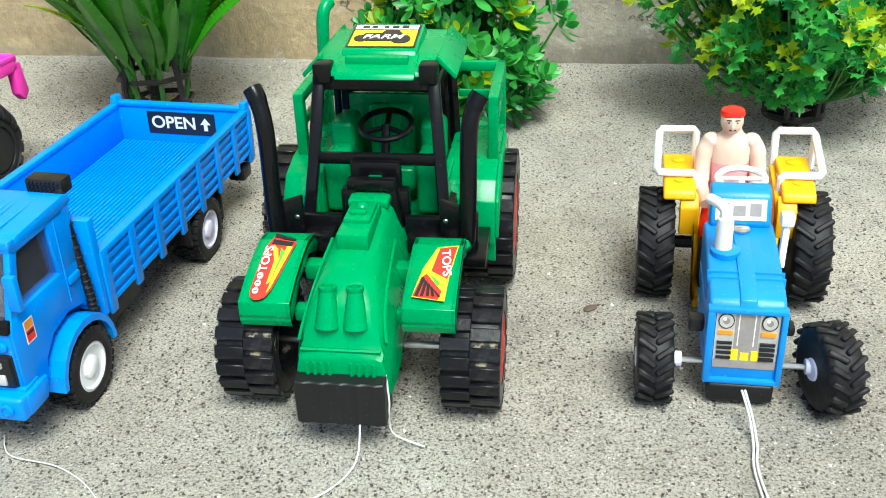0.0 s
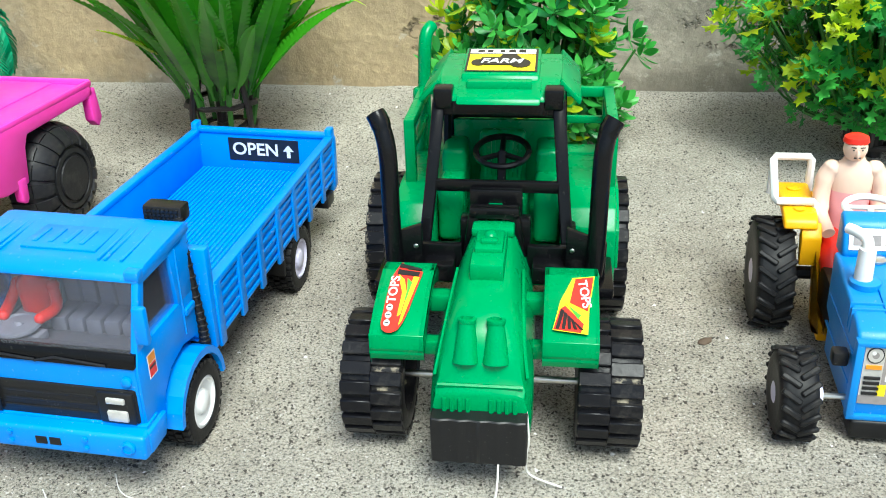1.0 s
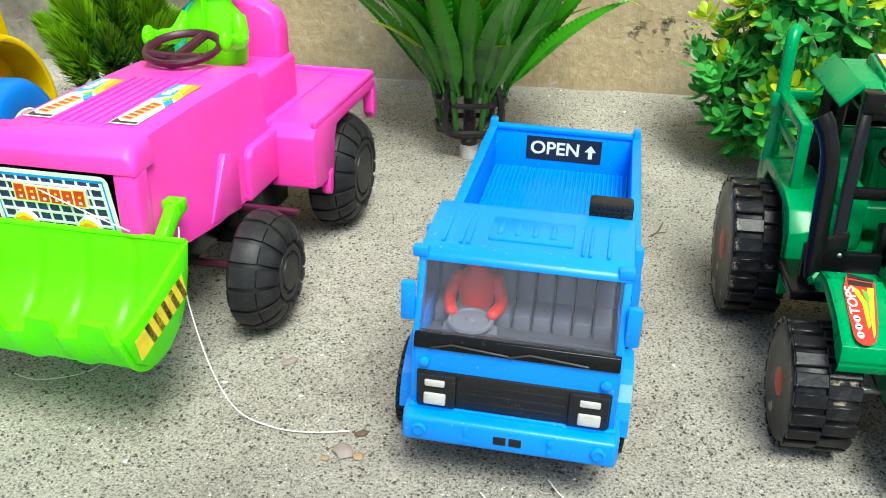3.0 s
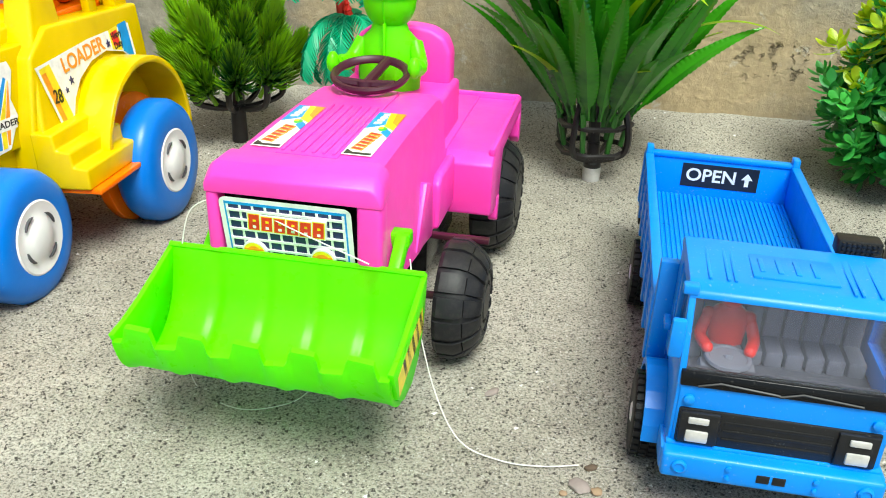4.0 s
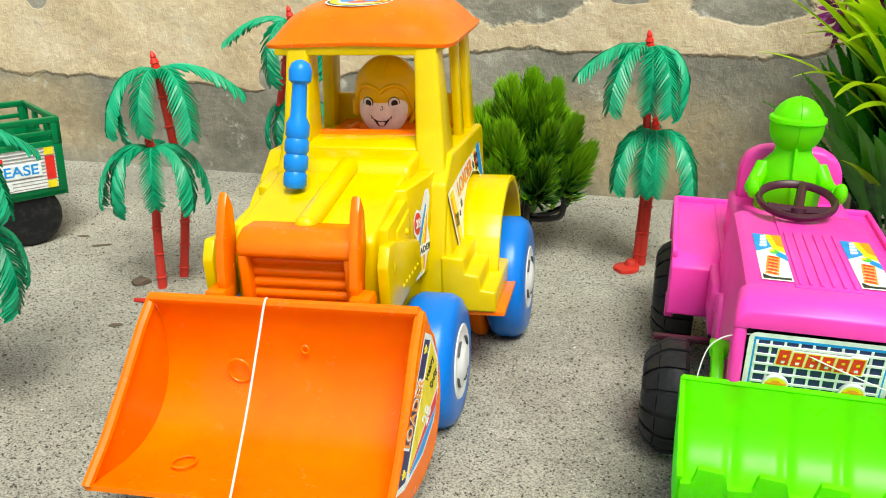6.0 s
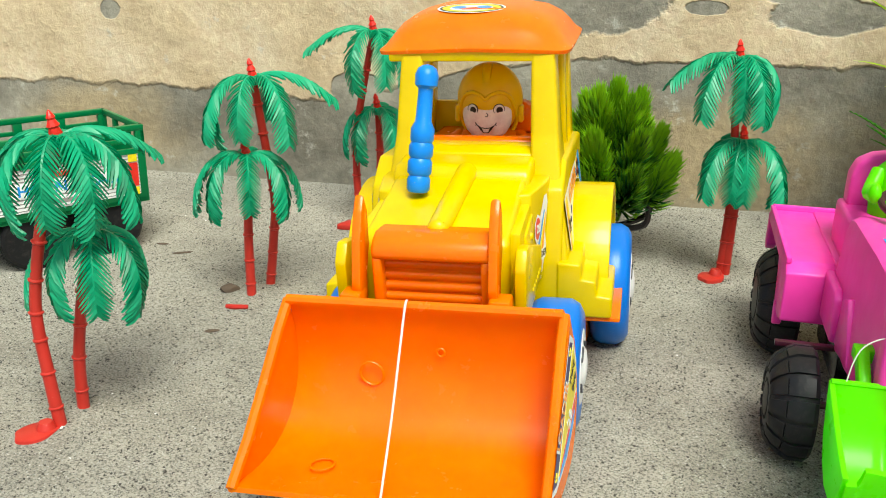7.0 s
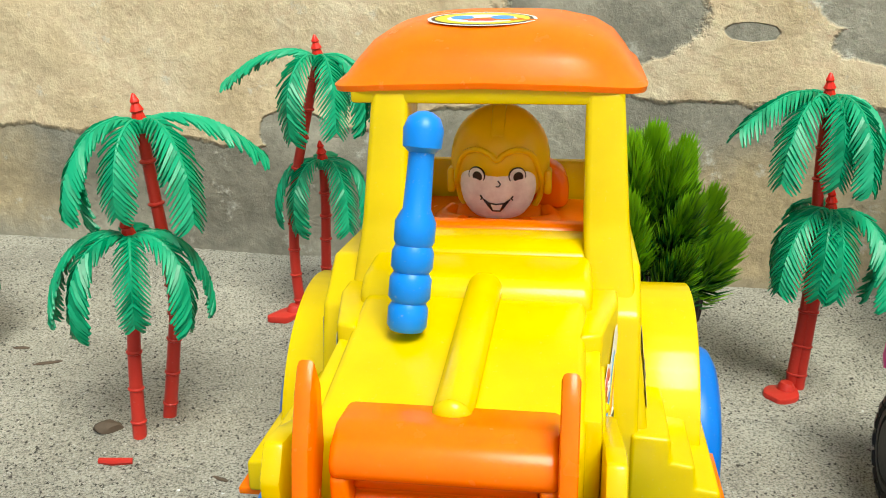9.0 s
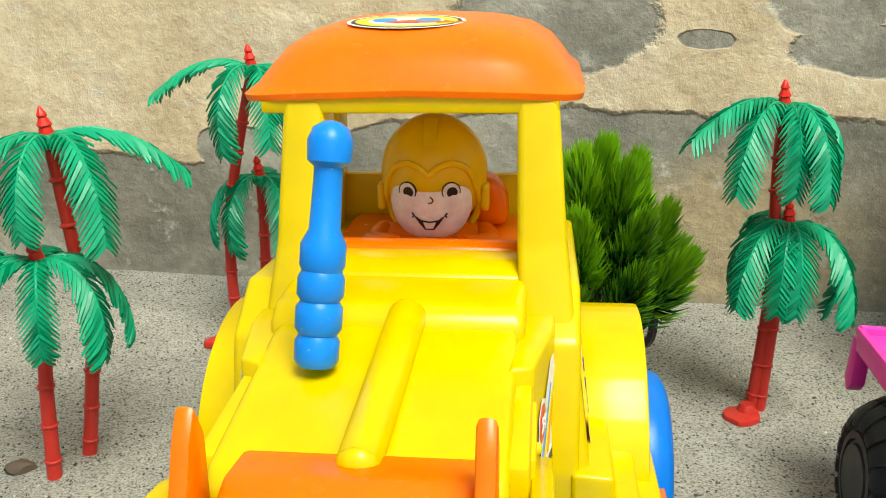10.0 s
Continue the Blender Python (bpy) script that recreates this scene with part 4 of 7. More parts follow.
    for s in (-1, 1):
        b = bmesh.new()
        c = 3 + s * 36.4
        bx(b, c - 2, c + 2, 30, 34, 58, 83, 0.7)
        bx(b, c - 2, c + 2, 72, 76, 56, 84, 0.7)
        bx(b, c - 2, c + 2, 30, 76, 80, 84, 0.7)
        bx(b, c - 1.2, c + 1.2, 32, 74, 70, 73, 0.5)
        bx(b, min(s * 22, c), max(s * 22, c), 72.5, 75.5, 80, 84, 0.7)
        bx(b, min(s * 22, c), max(s * 22, c), 73, 75.2, 69, 72, 0.5)
        part("side_rail", b, GREEN, g)
    b = bmesh.new()
    tube(b, curve_pts([(-36, 70, 56), (-34, 74, 80), (-33.4, 76, 98), (-32.6, 78, 104), (-31, 81, 106)], 5), 2.6, 10)
    lathe(b, [(3.4, 0), (3.4, 4), (2.6, 5)], 12, "z", Matrix.Translation((-35, 73, 78)))
    part("rear_pipe", b, GREEN, g)
    b = bmesh.new()
    bx(b, -8.5, 8.5, 37, 43, 50, 77.5, 2, 3)
    bx(b, -10, 10, 28, 42, 46, 56, 2, 3)
    bx(b, -20, 20, 55, 57.5, 50, 76, 0.6)
    for i in range(5):
        bx(b, -6.4 + i * 3.2 - 0.8, -6.4 + i * 3.2 + 0.8, 36.2, 38, 60, 76, 0.5)
    part("seat", b, GREEN, g)
    for s in (-1, 1):
        b = bmesh.new()
        bx(b, s * 17 - 4.5, s * 17 + 4.5, 14, 30, 44, 66, 2, 3)
        bx(b, s * 17 - 4.5, s * 17 + 4.5, 28, 44, 50, 74, 2, 3)
        part("side_console", b, GREEN, g)
    b = bmesh.new()
    tilt = Matrix.Translation((0.8, 24, 75)) @ Matrix.Rotation(radians(14), 4, "X")
    tube(b, [tilt @ Vector((9.4 * math.cos(2 * math.pi * i / 24), 9.4 * math.sin(2 * math.pi * i / 24), 0)) for i in range(24)], 1.15, 8, True)
    for a in (90, 215, 325):
        tube(b, [tilt @ Vector((0, 0, -1)), tilt @ Vector((9.4 * math.cos(radians(a)), 9.4 * math.sin(radians(a)), 0))], 1.1, 6)
    tube(b, [tilt @ Vector((0, 0, 0)), (0.8, 16, 60)], 1.6)
    part("steering_wheel", b, BLACK, g)
    for s in (-1, 1):
        wheel(g, 38 if s > 0 else -34.6, -35.5, 20.4, 19, "block", RUBBER2, DRED, 12.5, s, "chunky black lugged tyre", 20, 1, "dark red rim")
        wheel(g, s * 39.4 - 2.2, 51, 26.8, 20, "block", RUBBER2, DRED, 17, s, "chunky black lugged tyre", 22, 1, "dark red rim")
    return g


# ---- small blue tractor ----
def build_small():
    x, y = 0.1528, 0.3050
    h = thing("toy_tractor", pose(x, y, gz(x, y) - 0.0004, 0, -1.6, -12.0), "small blue plastic toy tractor with yellow mudguards", "toy tractor")
    b = bmesh.new()
    # bonnet: rounded nose, flat sides, a raised spine and two cross seams
    prism(b, [(-39.5, 9.5), (-39.5, 36.4), (-37.6, 39.6), (-33, 41.4), (-20, 43.4), (6, 46.2), (6, 24), (0, 22), (0, 9.5)], -14.2, 13.0, "x", 1.5, 3)
    for x0, x1, z0, z1 in ((-14.6, -11.8, 10, 37.6), (11.4, 13.6, 10, 37.6), (-14.6, 13.6, 36.4, 38.2), (-14.6, 13.6, 9.6, 11.6)):
        bx(b, x0, x1, -40.8, -37, z0, z1, 0.5)
    prism(b, [(-39.6, 36), (-38, 40.2), (-33, 42.2), (-20, 44.2), (4, 46.9), (4, 42), (-30, 37)], -3.4, 2.6, "x", 0.4)
    for y, z in ((-28, 42.9), (-25, 43.4)):
        bx(b, -14.6, 13.4, y - 0.4, y + 0.4, 34, z, 0.3)
    for z in (20, 31):
        for q in (-14.2, 13.0):
            bx(b, q - 0.5, q + 0.5, -36, 2, z, z + 0.8, 0.2)
    slim = Matrix.Translation((-0.5, 0, 0)) @ Matrix.Diagonal((0.87, 1, 1, 1)) @ Matrix.Translation((0.5, 0, 0))
    b.transform(slim)
    body = part("bonnet", b, TBLUE, h)
    b = bmesh.new()
    prism(b, [(3, 44), (1.5, 47), (5.4, 56.4), (9, 58.4), (13, 58.4), (13, 44)], -12.2, 11.4, "x", 1.4, 3)
    b.transform(slim)
    part("dashboard", b, TBLUE, body)
    b = bmesh.new()
    lathe(b, [(4.9, 0), (4.9, 2.0), (4.1, 2.6), (0, 2.6)], 20, "z", Matrix.Translation((-6.4, -14, 43.6)))
    part("exhaust_collar", b, TBLUE, body)
    b = bmesh.new()
    lathe(b, [(3.2, 0), (3.2, 0.7), (2.6, 1.1), (0, 1.2)], 16, "z", Matrix.Translation((-0.4, -1, 46.3)))
    bx(b, -2.6, 1.8, -1.3, -0.7, 47.2, 47.6, 0)
    part("screw", b, STEEL, body, "steel cross-head screw")
    decal("name_plate", body, slim @ facing((-0.4, 3.25, 51.9), (1, 0, 0), (0, 0.38, 0.92)), [(PAPER, rect(-9.8, 9.8, -3.7, 3.7)), (SGRY, rect(-8.2, -4.6, -2.2, 2.4)), (SGRY, rect(-3, 1.8, -2.2, 1.4)), (SGRY, rect(3.4, 7.8, -2.2, 2.2))], "white plate with grey bars")
    lay = [(SILVER, rect(-11.2, 11.2, -10.5, 11.0)), (SGRY, rect(-4.4, 4.2, -10.5, 11.0)), (PAPER, rect(-3.2, -2.8, -2, 10)), (PAPER, rect(2.4, 2.8, -2, 10)), (SGRY, rect(-11.2, 11.2, -10.5, -7.4)), (SYEL, rect(-5.4, -2.4, -7.4, -3.2)), (SYEL, rect(-1.6, 1.4, -7.4, -4.4)), (SYEL, rect(2.2, 4.8, -7.4, -3.6))]
    for s in (-1, 1):
        lay += [(INK, disc(s * 7.6, 7.4, 2.9)), (SILVER, disc(s * 7.6, 7.4, 2.5)), (SGRY, disc(s * 7.6, 7.4, 1.2)), (PAPER, disc(s * 7.6 - 0.6, 8.2, 0.7)), (SORA, rect(s * 7.6 - 2.6, s * 7.6 + 2.6, 2.4, 3.8))]
        lay += [(INK, rect(s * 7.6 - 2.7, s * 7.6 + 2.7, -7.0 + k * 1.9, -6.0 + k * 1.9)) for k in range(4)]
    decal("radiator_sticker", body, slim @ facing((-0.2, -39.65, 26.0), (1, 0, 0), (0, 0, 1)), lay, "printed radiator sticker with lamps", 0.06)
    b = bmesh.new()
    bx(b, -11, 10, -41, -30, 2.6, 9.6, 1.2, 3)
    bx(b, -9, 9, -32, 50, 8, 20, 1)
    bx(b, -12, 11, 0, 34, 16, 32, 1.5)
    tube(b, [(-24, 36, 21.5), (24, 36, 21.5)], 2.6)
    bx(b, -18, -13, -36, -31, 26, 31, 1)
    bx(b, 12, 15, -36, -31, 26, 30, 1)
    part("chassis", b, BLACK2, h)
    b = bmesh.new()
    tube(b, [(-26, -36, 15), (26, -36, 15)], 1.0, 8)
    part("axle", b, STEEL, h, "bare steel front axle")
    b = bmesh.new()
    tube(b, [(-7.2, -14, 45), (-7.2, -14, 57)], [2.9, 2.7], 14)
    tube(b, curve_pts([(-7.2, -14, 56), (-7.4, -12.8, 59.2), (-9.4, -9.6, 60.2), (-12, -6, 60.2)], 5), 1.8, 10)
    part("exhaust_pipe", b, WHITE, h, "white plastic exhaust pipe")
    b = bmesh.new()
    tube(b, [(13.6, -4, 34), (14.8, 1, 49)], 1.3, 6)
    bx(b, 12.6, 17, -1.5, 3, 48, 52.5, 0.6)
    part("lever", b, WHITE, h, "white plastic lever")
    b = bmesh.new()
    tube(b, [(1 + 8.4 * math.cos(2 * math.pi * i / 20), 22 + 7.0 * math.sin(2 * math.pi * i / 20), 55.4 + 1.2 * math.sin(2 * math.pi * i / 20)) for i in range(20)], 1.2, 8, True)
    tube(b, [(-7, 22, 55.4), (9, 22, 55.4)], 0.9)
    tube(b, [(1, 22, 55.4), (0, 10, 51)], 1.2)
    part("steering_wheel", b, WHITE, h, "white plastic steering wheel")
    b = bmesh.new()
    bx(b, -9, 9, 28, 46, 28, 34, 1.5)
    bx(b, -9, 9, 47, 51, 30, 50, 1.5)
    part("seat", b, RED, h)
    for s in (-1, 1):
        b = bmesh.new()
        def at(v):
            return s * v + 1.5
        x0, x1 = sorted((at(15.4), at(27.4)))
        prism(b, [(26, 44), (27.4, 47), (31, 48.6), (40, 50), (56, 50.6), (60, 48), (60, 46), (44, 46.6), (33, 45), (29, 43.4)], x0, x1, "x", 1.0, 3)
        prism(b, [(8, 12), (14, 9), (19, 10), (25, 30), (31, 43), (56, 48), (54, 42), (38, 34), (27, 22), (22, 10)][:4] + [(31, 44), (54, 48), (50, 40), (36, 36), (28, 24), (22, 9)], min(at(13.4), at(15.6)), max(at(13.4), at(15.6)), "x", 0.6)
        prism(b, [(25, 30), (25, 41), (29, 46), (31, 40), (27.4, 30)], min(at(14), at(21)), max(at(14), at(21)), "x", 0.6)
        bx(b, min(at(9), at(15)), max(at(9), at(15)), 8, 20, 8, 14, 0.8)
        lathe(b, [(2.6, 0), (2.6, 0.5), (2.2, 0.8), (0, 0.8)], 14, "z", Matrix.Translation((at(21.5), 50, 50.3)))
        lathe(b, [(2.2, 0), (2.2, 0.5), (1.8, 0.8), (0, 0.8)], 14, "z", Matrix.Translation((at(21.5), 34, 48.8)))
        fender = part("mudguard", b, AMBER, h, "amber yellow mudguard")
        b = bmesh.new()
        i, o = at(15), at(29.2)
        tube(b, [(i, 56, 47), (i, 56, 60), (i + s * 0.8, 56, 61.2), (o - s * 0.8, 56, 61.2), (o, 55, 60), (o + s * 0.9, 37, 51.8), (o + s * 0.2, 36, 51), (i + s * 1.4, 36, 51), (i + s * 0.6, 36, 50), (i + s * 0.4, 36, 42)], 1.5, 8)
        tube(b, [(o, 55, 60), (o, 56, 46)], 1.3, 8)
        part("grab_rail", b, WHITE, fender, "white plastic grab rail")
    for s in (-1, 1):
        front = wheel(h, 27 if s > 0 else -28.5, -36, 15.2, 11.5, "chevron", RUBBER, LILAC, 9.6, s, "black rubber tyre with chevron tread", 18, 2, "pale lilac rim")
        front.rotation_euler = (0, 0, radians(15 if s > 0 else 2))
        b = bmesh.new()
        lathe(b, [(9.8, -s * 5.2), (9.2, -s * 5.7), (7.6, -s * 5.0), (4.2, -s * 4.6), (3.6, -s * 6.4), (0, -s * 6.6)], 28)
        part("inner_rim", b, LILAC, front, "pale lilac rim")
        wheel(h, s * 28.2 + 0.5, 36, 21.5, 13.5, "chevron", RUBBER, LILAC, 13, s, "black rubber tyre with chevron tread", 22, 2, "pale lilac rim")
        b = bmesh.new()
        lathe(b, [(2.6, s * 19.5), (2.6, s * 23.5), (6, s * 24), (6, s * 24.6)], 16, "x", Matrix.Translation((0, -36, 15.2)))
        part("hub", b, LILAC, h)
    # the figure in the seat: one plain mesh
    d = bmesh.new()
    rings = []
    for z, rx, ry in ((32, 8.6, 7), (40, 7.4, 6.4), (46, 7.2, 6.0), (54, 7.6, 5.6), (60, 8.6, 5.2), (63, 7.4, 4.4), (65, 4.2, 3.6), (67, 3.2, 3.2)):
        rings.append([(-1.4 + rx * math.cos(2 * math.pi * j / 20), 43 + ry * math.sin(2 * math.pi * j / 20), z) for j in range(20)])
    merge(d, skin(rings))
    ball(d, -2, 41.6, 70.4, 4.2, 4.6, 5.2, 18)
    ball(d, -2, 37.0, 69.4, 0.8, 1.0, 1.6, 8)
    for s in (-1, 1):
        tube(d, curve_pts([(-1.4 + s * 7.0, 43, 62), (-1.4 + s * 9.6, 42, 57), (-1.4 + s * 10.2, 39, 47), (-1.4 + s * 8.6, 28, 42)], 6), [3.0] + [3.5] * 6 + [3.1] * 6 + [2.4] * 6, 12)
        ball(d, -1.4 + s * 7.4, 43, 61.4, 3.6, 3.7, 3.6, 14)
    n0 = len(d.faces)
    for s in (-1, 1):
        tube(d, [(s * 6, 40, 36), (s * 9, 24, 32), (s * 8, 16, 22)], [4.6, 3.6, 2.6], 10)
    t2 = bmesh.new()
    lathe(t2, [(4.3, 72.4), (4.6, 73), (4.2, 74.6), (2.6, 75.4), (0, 75.7)], 18, "z", Matrix.Translation((-2, 42, 0)))
    merge(d, t2)
    d.faces.ensure_lookup_table()
    for f in d.faces[n0:]:
        f.material_index = 1
    for f in d.faces[:n0]:
        mid = f.calc_center_median()
        if mid.z < 52.5 and mid.x > -8.6 and mid.x < 5.8 and mid.y > 34:
            f.material_index = 3
    n0 = len(d.faces)
    for s in (-1, 1):
        ball(d, -2 + s * 1.5, 37.25, 70.9, 0.36, 0.25, 0.26, 8)
        tube(d, [(-2 + s * 0.7, 37.0, 71.9), (-2 + s * 2.4, 37.5, 71.9)], 0.22, 5)
    tube(d, [(-3.2, 37.2, 68.0), (-2, 36.8, 68.2), (-0.8, 37.2, 68.0)], 0.28, 5)
    d.faces.ensure_lookup_table()
    for f in d.faces[n0:]:
        f.material_index = 2
    solo("doll", d, [SKIN, RED, INK, BLUSH], h.matrix_basis.copy(), "flesh-coloured plastic toy driver with red cap seated on the tractor", "doll")
    return h


# ---- pink tractor with lime bucket ----
def domed_wheel(parent, x, y, r, h, side, n):
    """A black wheel with a bulging outer flank; broad tread bars run over its shoulder towards the hub."""
    core = r - 1.2
    outline = [(core - 1.0, -h), (core, -h + 1.5), (core, 0.0), (core - 1.4, 0.42 * h), (core - 4.0, 0.8 * h), (core - 7.2, 1.06 * h), (core - 9.4, 1.14 * h)]
    b = bmesh.new()
    lathe(b, [(q, side * u) for q, u in outline + [(core - 9.8, 1.04 * h), (core - 10.6, 1.04 * h), (core - 11.0, 1.16 * h), (core - 13.2, 1.18 * h), (core - 13.6, 1.08 * h), (core - 14.6, 1.08 * h), (core - 15, 1.2 * h), (0, 1.24 * h)]], 44)
    lathe(b, [(core - 1.0, -side * h), (core - 4, -side * h), (core - 5, -side * 0.5 * h), (0, -side * 0.5 * h)], 32)
    ob = part("wheel", b, HARD, parent, "black plastic wheel with bulging flanks and ringed hub", (x, y, r))
    shapes = []
    for lo, hi in ((0, 3), (3, 6)):
        t = bmesh.new()
        rows = []
        for q, u in outline[lo:hi + 1]:
            wide = math.pi / n * (0.84 if lo == 0 else 0.80)
            end = 0.16 if (q, u) in (outline[lo], outline[hi]) else 0.0
            if end:
                wide *= 0.95
            up = 1.2 - 4 * end * 0.5
            rows.append([(side * (u + k * (0.25 if lo == 0 else 0.8)), (q + k * (1.0 if lo == 0 else 0.6)) * math.sin(a), (q + k * (1.0 if lo == 0 else 0.6)) * math.cos(a)) for a, k in ((-wide, -0.6), (-wide * 0.94, up * 0.8), (0, up), (wide * 0.94, up * 0.8), (wide, -0.6))])
        merge(t, skin(rows))
        shapes.append(finish("lug", t, HARD))
    for i in range(n):
        for mesh in shapes:
            piece = new("lug", mesh)
            piece.parent = ob
            piece.matrix_basis = Matrix.Rotation(2 * math.pi * i / n, 4, "X")
    return ob


def build_pink():
    p = thing("toy_loader", pose(-0.231, 0.4057, gz(-0.231, 0.4057), 0, 0, -12.5), "hot pink plastic toy tractor with lime green bucket", "toy tractor")
    b = bmesh.new()

    def ring(y, zt, wt, wb, zb=44):
        return [(-wb, y, zb), (-wt - 1.8, y, zt - 6), (-wt - 0.6, y, zt - 2), (-wt + 2.6, y, zt), (wt - 2.6, y, zt), (wt + 0.6, y, zt - 2), (wt + 1.8, y, zt - 6), (wb, y, zb)]
    merge(b, skin([ring(-91, 86.6, 25.2, 29.8, 48), ring(-86, 88.4, 24.4, 29.6, 47), ring(-50, 88.8, 24.2, 29.4, 42), ring(-4, 87.8, 24, 29, 40), ring(4, 86, 24, 29, 40)]))
    hood = part("bonnet", b, PINK, p)
    b = bmesh.new()

    def brow(y, zt, w, zb):
        return [(-w, y, zb), (-w, y, max(zb + 0.3, zt - 3.6)), (-w + 1.2, y, max(zb + 0.6, zt - 1.4)), (-w + 3.4, y, zt), (w - 3.4, y, zt), (w - 1.2, y, max(zb + 0.6, zt - 1.4)), (w, y, max(zb + 0.3, zt - 3.6)), (w, y, zb)]
    merge(b, skin([brow(-98.6, 84.0, 28.0, 79.6), brow(-98.4, 84.8, 28.6, 79.1), brow(-97.8, 85.3, 28.9, 79), brow(-94.6, 88.0, 28.8, 79), brow(-93.8, 88.4, 28.6, 79), brow(-85, 88.9, 27.9, 79)]))
    part("front_lip", b, PINK, hood)
    b = bmesh.new()
    bx(b, -10.4, 10.4, -84, -6, 87.4, 88.9, 0.5)
    part("raised_panel", b, PINK, hood)
    for x0, x1 in ((-28.8, -24.6), (20.6, 28.8)):
        b = bmesh.new()
        bx(b, x0, x1, -98.2, -90, 46, 79.6, 1.6, 3)
        part("front_pillar", b, PINK, hood)
    for x in (-8.5, -5.2, -1.8, 1.8, 5.2, 8.5):
        b = bmesh.new()
        bx(b, x - 0.6, x + 0.6, -82, -30, 88.4, 89.5, 0.3)
        part("rib", b, PINK, hood)
    for s in (-1, 1):
        b = bmesh.new()
        prism(b, [(-24, 40), (-22, 58), (-18, 61), (6, 61), (6, 40)], min(s * 27, s * 31), max(s * 27, s * 31), "x", 1.4, 3)
        prism(b, [(-55, 44), (-30, 40), (-30, 62), (-40, 66)], min(s * 27, s * 29.9), max(s * 27, s * 29.9), "x", 0.8)
        part("step", b, PINK, p)
        b = bmesh.new()
        prism(b, [(4, 36), (4, 58), (10, 62), (88, 62), (90, 58), (90, 56), (34, 55), (31, 50), (28, 34), (12, 34)], min(s * 26, s * 47), max(s * 26, s * 47), "x", 1.4, 3)
        prism(b, [(86, 44), (86, 60), (92, 60), (94, 44), (90, 40)], min(s * 42, s * 47), max(s * 42, s * 47), "x", 0.8)
        prism(b, [(20, 28), (20, 38), (26, 38), (25, 28), (23, 26)], min(s * 43.5, s * 47.5), max(s * 43.5, s * 47.5), "x", 0.8)
        bx(b, min(s * 44.6, s * 47), max(s * 44.6, s * 47), 8, 90, 61, 64, 0.7)
        part("rear_wing", b, PINK, p)
    b = bmesh.new()
    bx(b, -27, 27, 4, 88, 54, 63, 1.5)
    bx(b, -46, 46, 87.5, 90.5, 56, 64.5, 0.7)
    bx(b, -24, 24, 0, 48, 60, 82, 2, 3)
    part("rear_deck", b, PINK, p)
    b = bmesh.new()
    prism(b, [(-21.5, 78), (-21.5, 95), (-19, 101), (-13, 104.5), (-6, 105.5), (6, 105.5), (13, 104.5), (19, 101), (21.5, 95), (21.5, 78)], 36, 48, "y", 2, 3)
    bx(b, -12, 12, 44, 54, 62, 102, 2.5, 3)
    part("seat_back", b, PINK, p)
    b = bmesh.new()
    bx(b, -26, 26, -92.5, -89, 48, 78, 0.3)
    bx(b, -19, 19, -85, 70, 26, 44, 1)
    bx(b, -28, -12, -30, 20, 24, 40, 1)
    bx(b, 12, 28, -30, 20, 24, 40, 1)
    tube(b, [(-32, 53, 26.6), (32, 53, 26.6)], 3)
    part("chassis", b, BLACK, p)
    b = bmesh.new()
    tube(b, [(-38, -45, 22.7), (38, -45, 22.7)], 1.6, 8)
    bx(b, 28, 52, -30, -27, 39, 41, 0.3)
    bx(b, -52, -28, -30, -27, 39, 41, 0.3)
    part("axle", b, MAROON, p, "dark maroon axle bar")
    # grille sticker: navy with white grid
    lay = [(PAPER, rrect(-21.6, 21.6, -13.6, 11.4, 2.4)), (SBLU, rect(-20, 20, -13.6, 9.8)), (NAVY, rect(-19, 19, -13.6, 8.8))]
    for k in range(10):
        x = -19 + k * 38 / 9
        lay.append((PAPER, rect(x - 0.4, x + 0.4, -13.4, 8.8)))
    for k in range(6):
        z = -11 + k * 3.6
        lay.append((PAPER, rect(-19, 19, z - 0.4, z + 0.4)))
    for k in range(6):
        x, up = -12.6 + k * 4.3, 0.5 if k in (0, 5) else 0.0
        lay.append((PAPER, [(x - 0.5, -0.2), (x + 4.3, -0.2), (x + 4.9, 6.2 + up), (x + 0.1, 6.2 + up)]))
        lay.append((SYEL, [(x - 0.2, 0.1), (x + 3.9, 0.1), (x + 4.5, 5.9 + up), (x + 0.4, 5.9 + up)]))
        lay.append((SRED, [(x + 0.1, 0.4), (x + 3.6, 0.4), (x + 4.1, 5.6 + up), (x + 0.7, 5.6 + up)]))
        lay.append((PAPER, [(x + 1.5, 1.0), (x + 2.6, 1.0), (x + 2.7, 2.0), (x + 1.6, 2.0)]))
        lay.append((SYEL, [(x + 1.8, 3.4), (x + 2.8, 3.4), (x + 2.9, 4.2), (x + 1.9, 4.2)]))
    for s in (-1, 1):
        lay += [(PAPER, disc(s * 11.5, -8, 4.1)), (SYEL, disc(s * 11.5, -8, 3.6)), (SORA, disc(s * 11.5, -8, 2.4))] + [(SORA, rect(s * 11.5 - 3.2, s * 11.5 + 3.2, -9.6 + k * 1.3, -9.1 + k * 1.3)) for k in range(3)]
    decal("grille_sticker", p, facing((-2.3, -96.7, 67.0), (1, 0, 0), (0, -0.19, 1)), lay, "navy grille sticker with white grid", 0.06)
